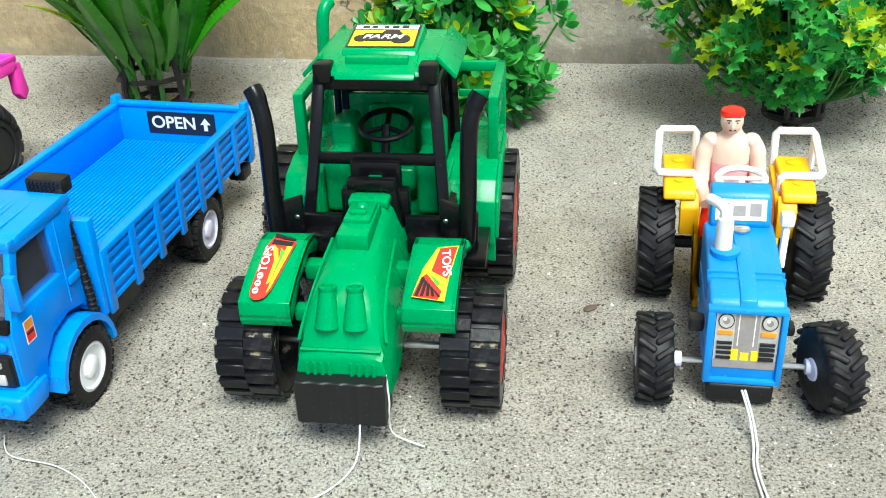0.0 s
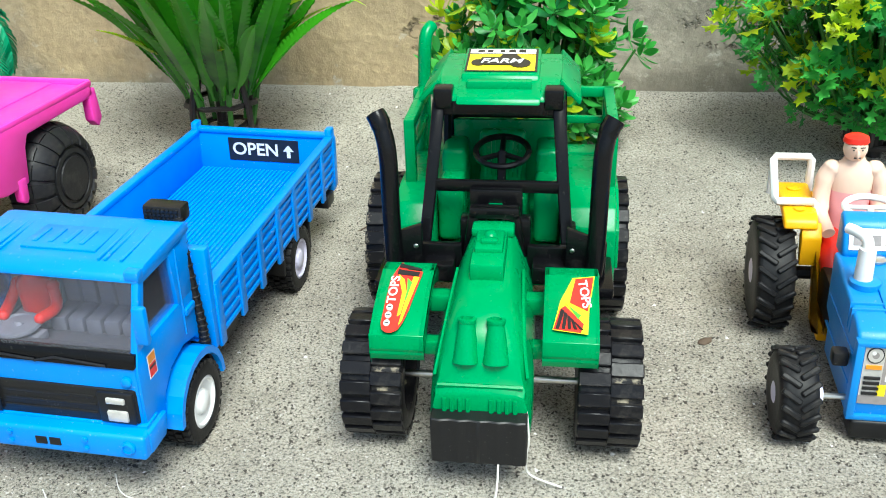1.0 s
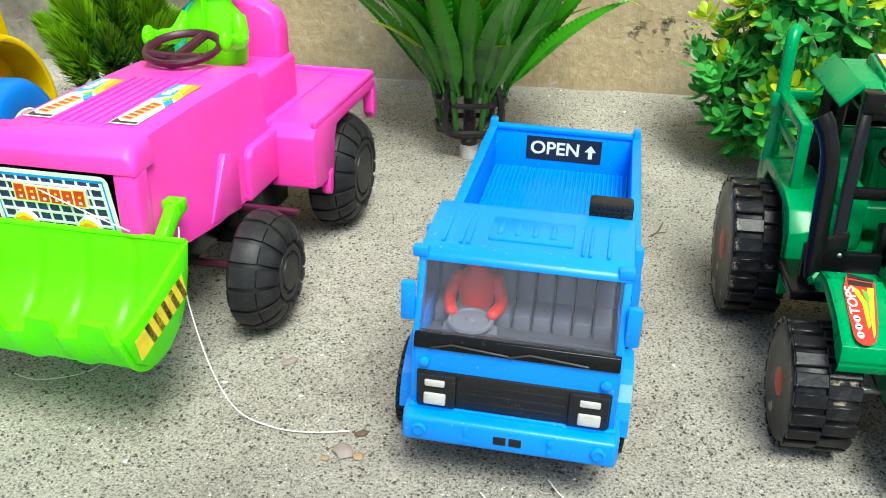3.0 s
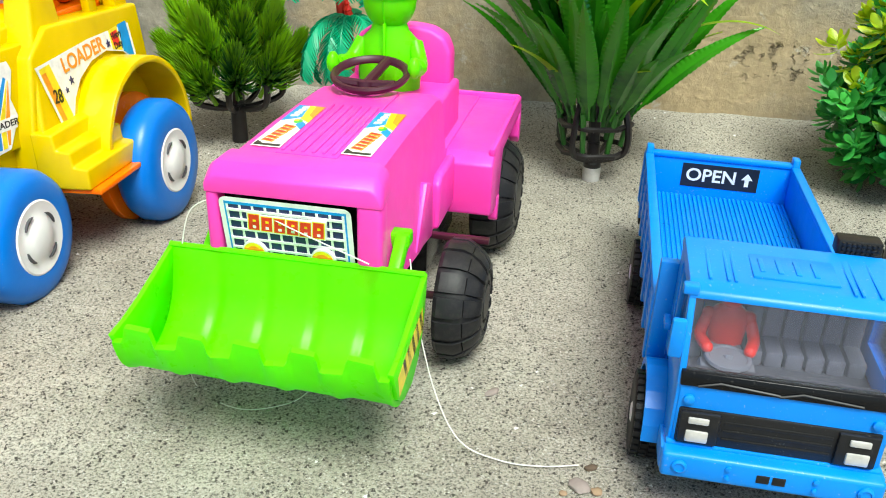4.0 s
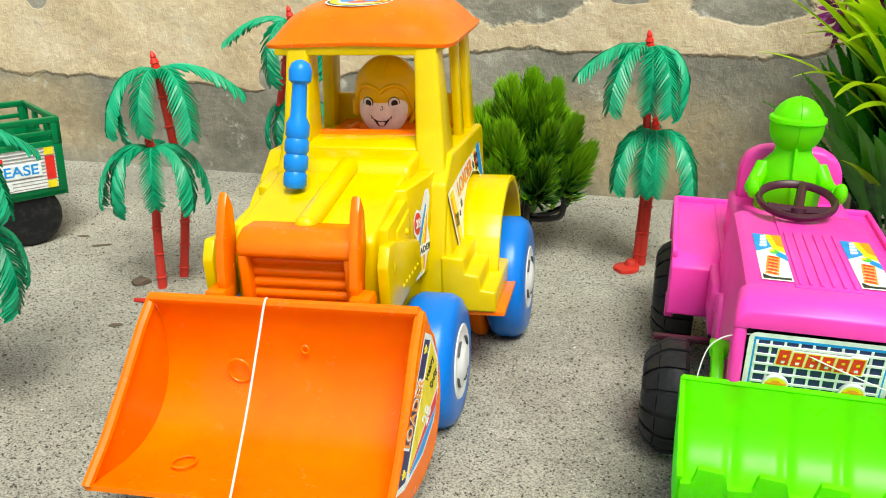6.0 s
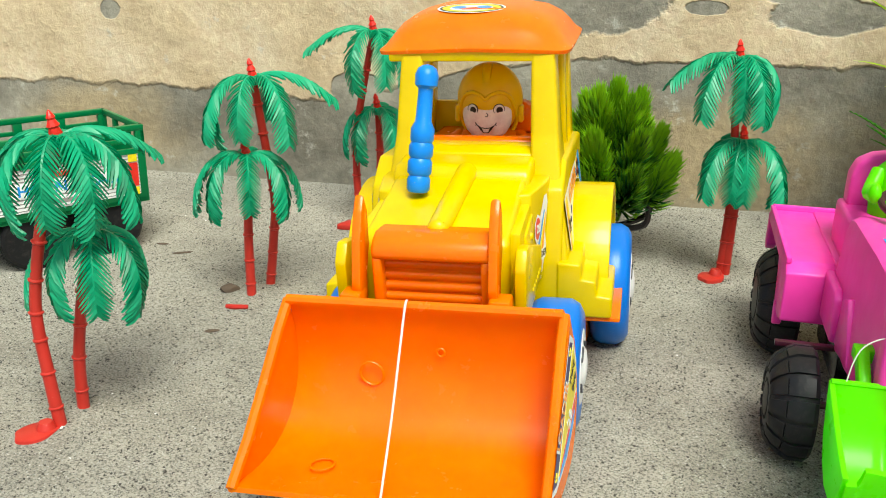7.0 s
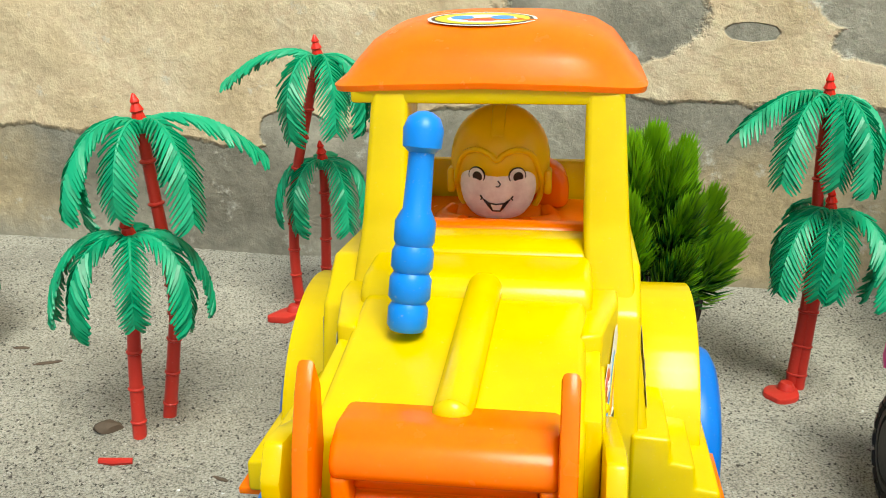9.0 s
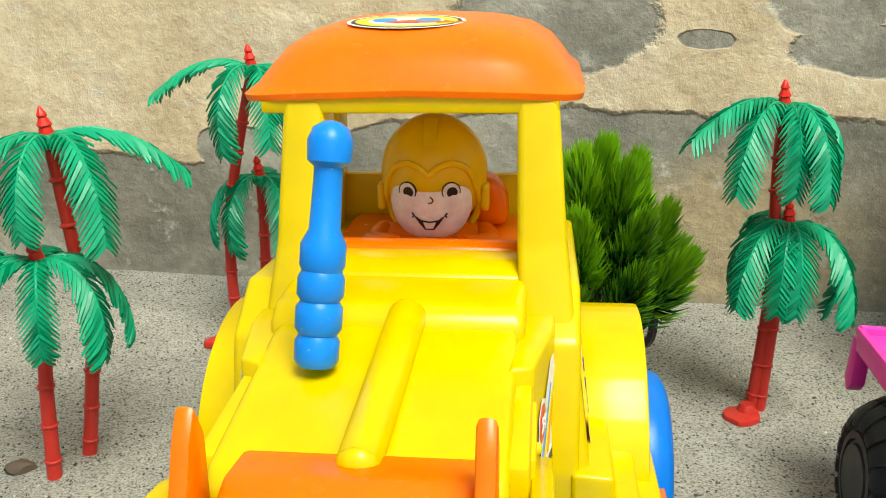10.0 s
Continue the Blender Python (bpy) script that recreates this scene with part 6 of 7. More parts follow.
    prof = [(5.4, 0), (6.6, 1.4), (6.6, 6), (5.6, 7.6), (6.9, 9), (6.9, 14), (5.7, 15.6), (6.9, 17), (6.9, 21), (5.9, 22.8), (6.7, 24), (6.7, 29), (4.6, 32.5), (4.2, 44), (4.2, 47), (6.3, 48.4), (6.6, 53), (5.2, 56), (2.6, 57.4), (0, 57.8)]
    lathe(b, [(r * 0.70, z * 0.865) for r, z in prof], 24, "z")
    part("exhaust_pipe", b, BLUE, L, "ribbed blue plastic exhaust pipe", (-13.4, 16, 96), rot=(-10, 4.5, 0))
    # seat
    b = bmesh.new()
    bx(b, -28, 28, 74, 130, 92, 99.6, 2, 3)
    prism(b, [(70, 100), (72, 105.6), (78, 106.2), (80, 98)], -26, 28, "x", 1.2, 2)
    prism(b, [(4, 100), (22, 100), (22, 109), (19, 114), (13, 116), (4, 112)], 112, 124, "y", 3, 3)
    part("seat", b, ORANGE, L, "orange plastic seat and tub")
    for s in (-1, 1):
        for y, r, w, xx, zc in ((12, 27.4, 22, 42 if s > 0 else 39.8, 26 if s > 0 else 29.4), (101, 29.6, 18, 61 if s > 0 else 58.6, 28 if s > 0 else 31)):
            wob = wheel(L, s * xx, y, r, w, "plain", WBLUE, WHITE, 15.4, s, "smooth blue plastic wheel", 1, 5.2, "white plastic hub cap", zc)
            b = bmesh.new()
            h2 = s * (w / 2)
            for a in (35, 125, 215, 305):
                m = Matrix.Rotation(radians(a), 4, "X")
                prism(b, [(-3.8, 9.6), (-2.2, 10.9), (0, 11.3), (2.2, 10.9), (3.8, 9.6), (2.0, 9.9), (0, 10.1), (-2.0, 9.9)], h2 - 0.9 if s > 0 else h2 - 1.1, h2 + 1.1 if s > 0 else h2 + 0.9, "x", 0.2, 1, m)
            part("hub_slot", b, DGREY, wob, "dark hub slots")
        b = bmesh.new()
        lathe(b, [(4, s * 44), (30, s * 44.5), (31, s * 46), (31, s * 50), (28, s * 51)], 40, "x", Matrix.Translation((0, 101, 29.4)))
        part("wheel_disc", b, ORANGE, L, "orange inner wheel disc")
    b = bmesh.new()
    tube(b, [(-40, 12, 29), (40, 12, 26.4)], 3)
    tube(b, [(-60, 101, 30.5), (60, 101, 28.4)], 3)
    part("axle", b, ORANGE, L)
    # figure in the cab: one plain mesh
    d = bmesh.new()
    counts = []

    def shell(x, z, out):
        return 112.5 - 14 * math.sqrt(max(0.04, 1 - (x / 15.9) ** 2 - ((z - 117) / 17.2) ** 2)) - out
    ball(d, 0, 112.5, 117, 15.9, 14, 17.2, 36)
    rim = [(-12.4, 104), (-13.4, 111), (-11.2, 119), (-6.6, 121.6), (-2.4, 120.4), (0, 118.6), (2.4, 120.4), (6.6, 121.6), (11.2, 119), (13.4, 111), (12.4, 104), (7.6, 98.4), (0, 96.6), (-7.6, 98.4), (-12.4, 104)]
    rim = [(v.x, v.z) for v in curve_pts([(x, 0, z) for x, z in rim], 4)][:-1]
    tube(d, [(x, shell(x, z, 0.2), z) for x, z in rim], 1.0, 8, True)
    prism(d, [(100.2, 125.4), (102.6, 130.4), (107, 133.8), (112, 134.6), (112, 120), (102, 120)], -2.2, 2.2, "x", 0.9)
    for s in (-1, 1):
        bx(d, s * 15.4 - 1.2, s * 15.4 + 1.2, 107, 114, 106, 114, 1, 3)
    counts.append((len(d.faces), 0))
    ball(d, 0, 104, 110, 11.9, 5.4, 12.4, 32)
    counts.append((len(d.faces), 1))

    def disc_on(x, z, r, out):
        y = 104 - 5.4 * math.sqrt(1 - (x / 11.9) ** 2 - ((z - 110) / 12.4) ** 2)
        lathe(d, [(r, 0.6), (r, -out), (0, -out - 0.03)], 20, "y", Matrix.Translation((x, y, z)) @ Matrix.Rotation(radians(x * 3.2), 4, "Z") @ Matrix.Rotation(radians((110 - z) * -2.0), 4, "X"))
    for r, out, mat in ((2.8, 0.06, 2), (2.5, 0.12, 4), (1.6, 0.18, 2)):
        for s in (-1, 1):
            disc_on(s * 6.3 + (0.25 if r < 2 else 0), 113.6 - (0.25 if r < 2 else 0), r, out)
        counts.append((len(d.faces), mat))
    for s in (-1, 1):
        disc_on(s * 6.3 - 0.3, 114.1, 0.75, 0.26)
    counts.append((len(d.faces), 4))
    prism(d, [(-4.6, 106.7), (-2.4, 105.2), (0, 104.8), (2.4, 105.2), (4.6, 106.7), (2.7, 104), (1.3, 102.4), (-1.3, 102.4), (-2.7, 104)], 98.75, 101, "y", 0)
    tube(d, [(-5.1, 99.2, 107.4), (-4.5, 99.0, 106.6), (-5.0, 99.3, 106)], 0.25, 5)
    tube(d, [(5.1, 99.2, 107.4), (4.5, 99.0, 106.6), (5.0, 99.3, 106)], 0.25, 5)
    tube(d, curve_pts([(0.3, 98.55, 112.2), (1.1, 98.6, 111.2), (0.6, 98.5, 110.4), (-0.3, 98.5, 110.4)], 4), 0.2, 5)
    counts.append((len(d.faces), 2))
    prism(d, [(-1.9, 104.7), (0, 104.4), (1.9, 104.7), (1.1, 102.8), (-1.1, 102.8)], 98.6, 100, "y", 0.1, 1)
    counts.append((len(d.faces), 1))
    ball(d, 0, 111, 96, 19, 11, 8, 22)
    for s in (-1, 1):
        tube(d, curve_pts([(s * 15, 110, 99), (s * 17, 102, 98), (s * 10, 94, 99)], 5), 3.4, 10)
    counts.append((len(d.faces), 3))
    d.faces.ensure_lookup_table()
    first = 0
    for last, mat in counts:
        for f in d.faces[first:last]:
            f.material_index = mat
        first = last
    solo("doll", d, [HELMET, FACE, INK, ORANGE, PAPER], L.matrix_basis.copy(), "plastic toy driver in amber helmet with printed face", "doll")
    return L


# ---- green trailer ----
def build_trailer():
    m = pose(-0.6654, 0.5527, gz(-0.66, 0.57), 0, 0, 42) @ Matrix.Scale(0.91, 4)
    t = thing("toy_trailer", m, "dark green plastic toy trailer with slatted sides", "toy trailer")
    b = bmesh.new()
    bx(b, -75, 75, 0, 70, 34, 38, 0.8)
    part("floor_pan", b, TGREEN, t)
    for y0, y1 in ((0, 3), (67, 70)):
        b = bmesh.new()
        bx(b, -75, 75, y0, y1, 34, 72, 0.6)
        bx(b, -76, 76, y0 - 0.8, y1 + 0.8, 84, 88, 0.7)
        for i in range(6):
            x = -74 + i * 29.4
            bx(b, x - 3, x + 3, y0 - 0.5, y1 + 0.5, 70, 86, 0.5)
        bx(b, -75, 75, y0, y1, 76, 79, 0.5)
        part("side", b, TGREEN, t)
    for x0, x1 in ((-76, -73), (73, 76)):
        b = bmesh.new()
        bx(b, x0, x1, 0, 70, 34, 72, 0.6)
        bx(b, x0, x1, 0, 70, 84, 88, 0.6)
        for y in (2, 24, 46, 68):
            bx(b, x0, x1, y - 2.5, y + 2.5, 70, 86, 0.5)
        part("end_gate", b, TGREEN, t)
    b = bmesh.new()
    bx(b, -55, 55, 18, 52, 20, 34, 1)
    tube(b, [(-50, 10, 21), (-50, 60, 21)], 3)
    tube(b, [(50, 10, 21), (50, 60, 21)], 3)
    part("chassis", b, BLACK2, t)
    for x in (-2, 50):
        for y, s in ((8, -1), (62, 1)):
            b = bmesh.new()
            lathe(b, [(8, -6), (19, -6), (21, -4), (21, 4), (19, 6), (8, 6), (8, 3), (8, -3)], 32, "y")
            w = part("wheel", b, RUBBER, t, "black rubber tyre", (x, y, 21))
            b = bmesh.new()
            lathe(b, [(8.4, -3), (8.4, 3), (4, 4.5), (0, 4.6)] if s > 0 else [(0, -4.6), (4, -4.5), (8.4, -3), (8.4, 3)], 20, "y")
            part("rim", b, MAROON, w, "dark red rim")
    lay = [(PAPER, rect(-46, 46, -14, 14))] + [(SGRY, rect(-46, 46, -13 + k * 2.4, -12.4 + k * 2.4)) for k in range(12)]
    lay += [(SYEL, rect(39, 45, 9, 14)), (SYEL, rect(39, 45, -14, -9)), (SRED, rect(39, 45, -8, 8)), (PAPER, rect(-44, 36, -4.5, 4.5)), (SBLU, letters("HORN PLEASE", 9.6, 1.12)), (SRED, rect(-14, 12, 7, 10)), (PAPER, rect(-16, 16, -12.5, -6.5)), (SGRY, rect(-13, 13, -11, -8))]
    decal("side_sticker", t, facing((24, -0.6, 54.5), (1, 0, 0), (0, 0, 1)), lay, "white striped sticker with blue lettering")
    return t


build_truck()
build_green()
build_small()
build_pink()
LOADER = build_loader()
build_trailer()


# ---- plastic palms ----
def frond_mesh(seed, length=40.0, droop=1.0):
    """A moulded palm frond: a bent rib with narrow leaflets that sweep towards its tip, standing like a shallow roof."""
    rnd = random.Random(seed)
    n = 22
    bm = bmesh.new()
    rib = [Vector((0, 0, 0))]
    for i in range(n):
        ang = radians(36 - 122 * droop * (1 - math.exp(-1.7 * (i + 0.5) / n)) / 0.82)
        rib.append(rib[-1] + Vector((math.cos(ang), 0, math.sin(ang))) * (length / n))
    tube(bm, rib, [1.1 - 0.75 * i / n for i in range(n + 1)], 6)
    for i in range(2, n + 1):
        t = i / n
        d = (rib[i] - rib[i - 1]).normalized()
        up = Vector((-d.z, 0, d.x))
        w = 12.2 * (math.sin(math.pi * (0.16 + 0.68 * t)) ** 0.75) * rnd.uniform(0.9, 1.1)
        for s in (-1, 1):
            root = rib[i]
            tip = root + Vector((0, s, 0)) * w * 0.66 + d * w * (0.62 + 0.25 * t) - up * w * rnd.uniform(0.30, 0.46)
            half = d * 1.24 + up * rnd.uniform(-0.2, 0.5)
            mid = root.lerp(tip, 0.55) + up * 0.9
            k = [root - half, root + half, mid + half * 0.72, tip + half * 0.2, tip - half * 0.15, mid - half * 0.62]
            lo = [bm.verts.new(v - up * 0.4) for v in k]
            hi = [bm.verts.new(v + up * 0.45) for v in k]
            bm.faces.new((hi[0], hi[1], hi[2], hi[5]))
            bm.faces.new((hi[5], hi[2], hi[3], hi[4]))
            bm.faces.new((lo[5], lo[2], lo[1], lo[0]))
            bm.faces.new((lo[4], lo[3], lo[2], lo[5]))
            for a in range(6):
                bm.faces.new((lo[a], lo[(a + 1) % 6], hi[(a + 1) % 6], hi[a]))
    return finish("frond", bm, PALM, 30)


FRONDS = [frond_mesh(1, 51, 1.0), frond_mesh(2, 49, 1.1), frond_mesh(3, 47, 0.64), frond_mesh(4, 51, 1.18)]


def build_palm(base, keys, top_z, turns, label, foot=(0, 0), scale=1.0):
    """A palm: a leaning ringed trunk through a few points (mm, from its foot), a crown of fronds and a small bud."""
    x, y = base
    pm = thing("palm_tree", pose(x, y, gz(x, y) - 0.0016), label, "plastic palm", "plastic palms")
    path = curve_pts([(0, 0, -2)] + keys, 8)
    b = bmesh.new()
    tube(b, path, [2.7 - 0.6 * i / len(path) for i in range(len(path))], 10)
    ln = 0
    for a, c in zip(path, path[1:]):
        ln += (c - a).length
        if ln > 12:
            ln = 0
            t = bmesh.new()
            lathe(t, [(2.3, -0.9), (3.1, -0.2), (3.1, 0.3), (2.3, 0.9)], 10, "z")
            merge(b, t, Matrix.Translation(a) @ (c - a).to_track_quat("Z", "Y").to_matrix().to_4x4())
    part("trunk", b, TRUNK, pm, "dark red ringed trunk")
    top = Vector(keys[-1])
    b = bmesh.new()
    lathe(b, [(2.4, 0), (2.8, 2), (2, 4.4), (2.6, 5.2), (1.4, 7.6), (1.8, 8.4), (0.6, 11), (0, 11.4)], 8, "z", Matrix.Translation(top) @ pose(0, 0, 0, 6, -8, 0))
    part("bud", b, RED, pm, "red moulded bud")
    b = bmesh.new()
    lathe(b, [(2.4, -3), (4.2, -1), (4.2, 1), (2.2, 2.4)], 12, "z", Matrix.Translation(top))
    part("collar", b, PALM, pm)
    for i, (a, kind, s) in enumerate(turns):
        f = new("frond", FRONDS[kind])
        f.parent = pm
        f.matrix_basis = Matrix.Translation(top * MM) @ Matrix.Rotation(radians(a), 4, "Z") @ Matrix.Diagonal((s * scale, s * scale, s * scale, 1))
    if foot != (0, 0):
        b = bmesh.new()
        outline = [(-4 + (9.5 + 1.6 * math.sin(3 * a + x * 40)) * math.cos(a), (6.2 + 1.2 * math.sin(2 * a + y * 30)) * math.sin(a)) for a in [2 * math.pi * i / 22 for i in range(22)]]
        prism(b, outline, -1.5, 2.0, "z", 0.8, 2)
        lathe(b, [(4.6, 0), (3.6, 3.4), (2.6, 5)], 12, "z")
        ob = part("foot", b, TRUNK, pm, "red base tab in the sand", (foot[0] * 0.4, foot[1] * 0.4, 0))
        ob.rotation_euler = (0, 0, math.atan2(-foot[1], -foot[0]))
    return pm


TALL = "green plastic palm with tall dark red trunk in the sand"
SHORT = "shorter green plastic palm with red trunk beside a tall one"
build_palm((-0.579, 0.377), [(-3, 1, 25), (-5, 3, 55), (3, 4, 95), (11, 6, 121)], 121, [(-8, 0, 0.95), (40, 2, 0.85), (100, 1, 0.8), (165, 0, 1), (215, 3, 0.95), (275, 1, 0.9), (320, 3, 0.95)], TALL, (-12, -9))
build_palm((-0.5755, 0.391), [(1, 0, 25), (6, 0, 55), (13, -1, 80)], 80, [(-20, 3, 0.92), (40, 1, 0.8), (110, 2, 0.8), (190, 0, 0.9), (235, 3, 0.85), (290, 1, 0.85)], SHORT)
build_palm((-0.5262, 0.5375), [(4, -2, 30), (6, -4, 55), (1, -4, 95), (-2, -5, 120)], 120, [(12, 2, 0.98), (-45, 0, 1), (-100, 1, 0.9), (205, 3, 1.0), (-140, 0, 0.95), (80, 1, 0.8)], TALL)
build_palm((-0.533, 0.521), [(0, 0, 30), (1, 0, 55), (2, -1, 81)], 81, [(-22, 1, 0.95), (15, 0, 0.9), (-75, 3, 0.8), (185, 0, 0.95), (225, 1, 0.95), (100, 2, 0.7)], SHORT)
build_palm((-0.484, 0.640), [(-3, -2, 30), (-2, -4, 66), (5, -8, 105), (10, -10, 128)], 128, [(-25, 1, 0.95), (170, 2, 1.0), (240, 3, 1.0), (290, 0, 0.95), (60, 1, 0.8), (20, 0, 0.9)], TALL, (-9, -7))
build_palm((-0.472, 0.646), [(0, -2, 30), (0, -4, 55), (-1, -5, 76)], 76, [(190, 1, 0.9), (235, 3, 0.9), (300, 0, 0.9), (-10, 1, 0.9), (90, 2, 0.8)], SHORT)
build_palm((-0.2605, 0.5665), [(1, 0, 30), (1, 0, 60), (-2, 1, 100), (-3, 1, 128)], 128, [(-28, 3, 1.0), (-75, 0, 0.98), (200, 2, 0.98), (222, 0, 1.0), (-95, 1, 0.95), (100, 2, 0.7), (30, 1, 0.8)], TALL, (-9, -9))
build_palm((-0.2575, 0.5655), [(0.5, 0, 30), (1, -1, 60), (1, -1, 82)], 82, [(-20, 3, 0.95), (-55, 0, 1.0), (-98, 1, 0.95), (215, 0, 0.95), (188, 3, 0.95), (245, 1, 0.95), (90, 2, 0.8)], SHORT)


# ---- plastic plants ----
def blade_mesh(seed, length, width, bend, ridged, mat):
    """A long pointed leaf: folded along its middle, bent outwards; a ridged one has a herring-bone relief and a notched rim."""
    n = 60 if ridged else 16
    bm = bmesh.new()
    prev = None
    p, ang = Vector((0, 0, 0)), radians(90)
    for i in range(n + 1):
        t = i / n
        if ridged:
            w = width * math.sin(math.pi * max(0.0, (t - 0.10) / 0.9) ** 0.6) ** 0.85 if 0 < i < n else 0.15
        else:
            w = width * (math.sin(math.pi * min(1, 0.03 + 0.97 * t) ** 1.05) ** 0.8) if i < n else 0.15
        if ridged and i % 2:
            w *= 0.975
        w = max(w, 1.3 if t < 0.2 else 0.15)
        lift = (0.6 if ridged and i % 2 else 0)
        d = Vector((math.cos(ang), 0, math.sin(ang)))
        up = Vector((-d.z, 0, d.x))
        row = [bm.verts.new(p + Vector((0, -w, 0)) + up * (w * 0.28 + lift)), bm.verts.new(p + Vector((0, -w * 0.5, 0)) + up * (w * 0.1 + lift * 0.8)), bm.verts.new(p), bm.verts.new(p + Vector((0, w * 0.5, 0)) + up * (w * 0.1 + lift * 0.8)), bm.verts.new(p + Vector((0, w, 0)) + up * (w * 0.28 + lift))]
        if prev:
            for k in range(4):
                bm.faces.new((prev[k], prev[k + 1], row[k + 1], row[k]))
        prev = row
        p = p + d * (length / n)
        ang -= radians(bend) / n * (0.4 + 1.2 * t)
    return finish("leaf", bm, mat, 60 if not ridged else 25)


def leaf_at(parent, mesh, loc, out, lean, scale=1.0, twist=0.0, name="leaf"):
    f = new(name, mesh)
    f.parent = parent
    f.matrix_basis = Matrix.Translation(Vector(loc) * MM) @ Matrix.Rotation(radians(out), 4, "Z") @ Matrix.Rotation(radians(lean), 4, "Y") @ Matrix.Rotation(radians(twist), 4, "Z") @ Matrix.Scale(scale, 4)
    return f


def build_grass_plant():
    rnd = random.Random(5)
    g = thing("artificial_plant", pose(-0.117, 0.5405, gz(-0.117, 0.54)), "artificial plant with long green leaves in a dark lattice holder", "artificial plant")
    b = bmesh.new()
    lathe(b, [(5, -4), (5, 10), (4, 11), (3.2, 22)], 12, "z")
    for k in range(4):
        a = 2 * math.pi * k / 4 + 0.9
        c, s = math.cos(a), math.sin(a)
        tube(b, curve_pts([(3 * c, 3 * s, 12), (20 * c, 18 * s + 6, 17), (22 * c, 20 * s + 6, 30), (17 * c, 15 * s + 6, 48), (8 * c, 8 * s + 6, 70)], 4), 1.9, 6)
    for z, r in ((17, 20), (33, 21), (50, 16)):
        tube(b, [(r * math.cos(2 * math.pi * i / 8 + 0.5), 6 + r * 0.9 * math.sin(2 * math.pi * i / 8 + 0.5), z) for i in range(8)], 1.7, 6, True)
    tube(b, [(0, 0, 8), (0, 5, 40), (0, 6, 80)], [3.4, 3.6, 3], 8)
    for k in range(7):
        a = 2 * math.pi * k / 7
        tube(b, [(4 * math.cos(a), 6 + 4 * math.sin(a), 40), (9 * math.cos(a), 6 + 9 * math.sin(a), 95)], 2.2, 6)
    part("holder", b, BARK, g, "dark brown plastic lattice holder")
    b = bmesh.new()
    lathe(b, [(4.9, -4), (5.3, 7), (4.7, 8.6)], 12, "z")
    part("peg", b, SILVER, g, "pale worn peg")
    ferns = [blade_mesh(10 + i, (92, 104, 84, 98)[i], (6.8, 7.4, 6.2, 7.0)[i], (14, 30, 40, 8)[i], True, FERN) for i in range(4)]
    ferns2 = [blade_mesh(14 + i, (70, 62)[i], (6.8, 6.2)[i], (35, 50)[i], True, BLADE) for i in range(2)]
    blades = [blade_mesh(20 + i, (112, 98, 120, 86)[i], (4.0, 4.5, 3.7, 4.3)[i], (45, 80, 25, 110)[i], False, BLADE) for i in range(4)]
    stem = bmesh.new()
    for k in range(120):
        a = 360 * k / 120 * 7 + rnd.uniform(-8, 8)
        ring = k % 4
        r, z = ((18, 36), (15, 48), (10, 62), (6, 52))[ring]
        c, s = math.cos(radians(a)), math.sin(radians(a))
        if k % 5 == 0:
            tube(stem, [(r * 0.9 * c, 6 + r * 0.8 * s, z - 18), (r * 1.18 * c, 6 + r * 1.06 * s, z + 6)], [1.5, 1.9], 6)
        lean = ((29, 20, 11, 6)[ring]) + rnd.uniform(-8, 10)
        leaf_at(g, ferns[rnd.randrange(4)], (r * 1.15 * c, 6 + r * 1.04 * s, z + 2), a, lean, rnd.uniform(0.78, 1.1), rnd.uniform(-40, 40), "fern_leaf")
    part("stem", stem, STEM, g)
    for k in range(4):
        a = 90 * k + 20 + rnd.uniform(-12, 12)
        leaf_at(g, ferns2[k % 2], (16 * math.cos(radians(a)), 6 + 15 * math.sin(radians(a)), 44), a, 34 + rnd.uniform(-8, 10), rnd.uniform(0.8, 1.05), rnd.uniform(-20, 20), "fern_leaf")
    for k in range(130):
        a = 360 * k / 130 * 3.0 + rnd.uniform(-14, 14)
        r = rnd.uniform(4, 13)
        z = rnd.uniform(66, 100)
        leaf_at(g, blades[rnd.randrange(4)], (r * math.cos(radians(a)), 6 + r * math.sin(radians(a)), z), a, rnd.uniform(0, 27), rnd.uniform(0.9, 1.25), rnd.uniform(-30, 30))
    for a, z, lean, k in ((-8, 62, 44, 1), (188, 84, 44, 0), (205, 96, 40, 0), (172, 104, 44, 2)):
        leaf_at(g, blades[k], (13 * math.cos(radians(a)), 6 + 13 * math.sin(radians(a)), z), a, lean, 0.9, rnd.uniform(-15, 15))
    return g


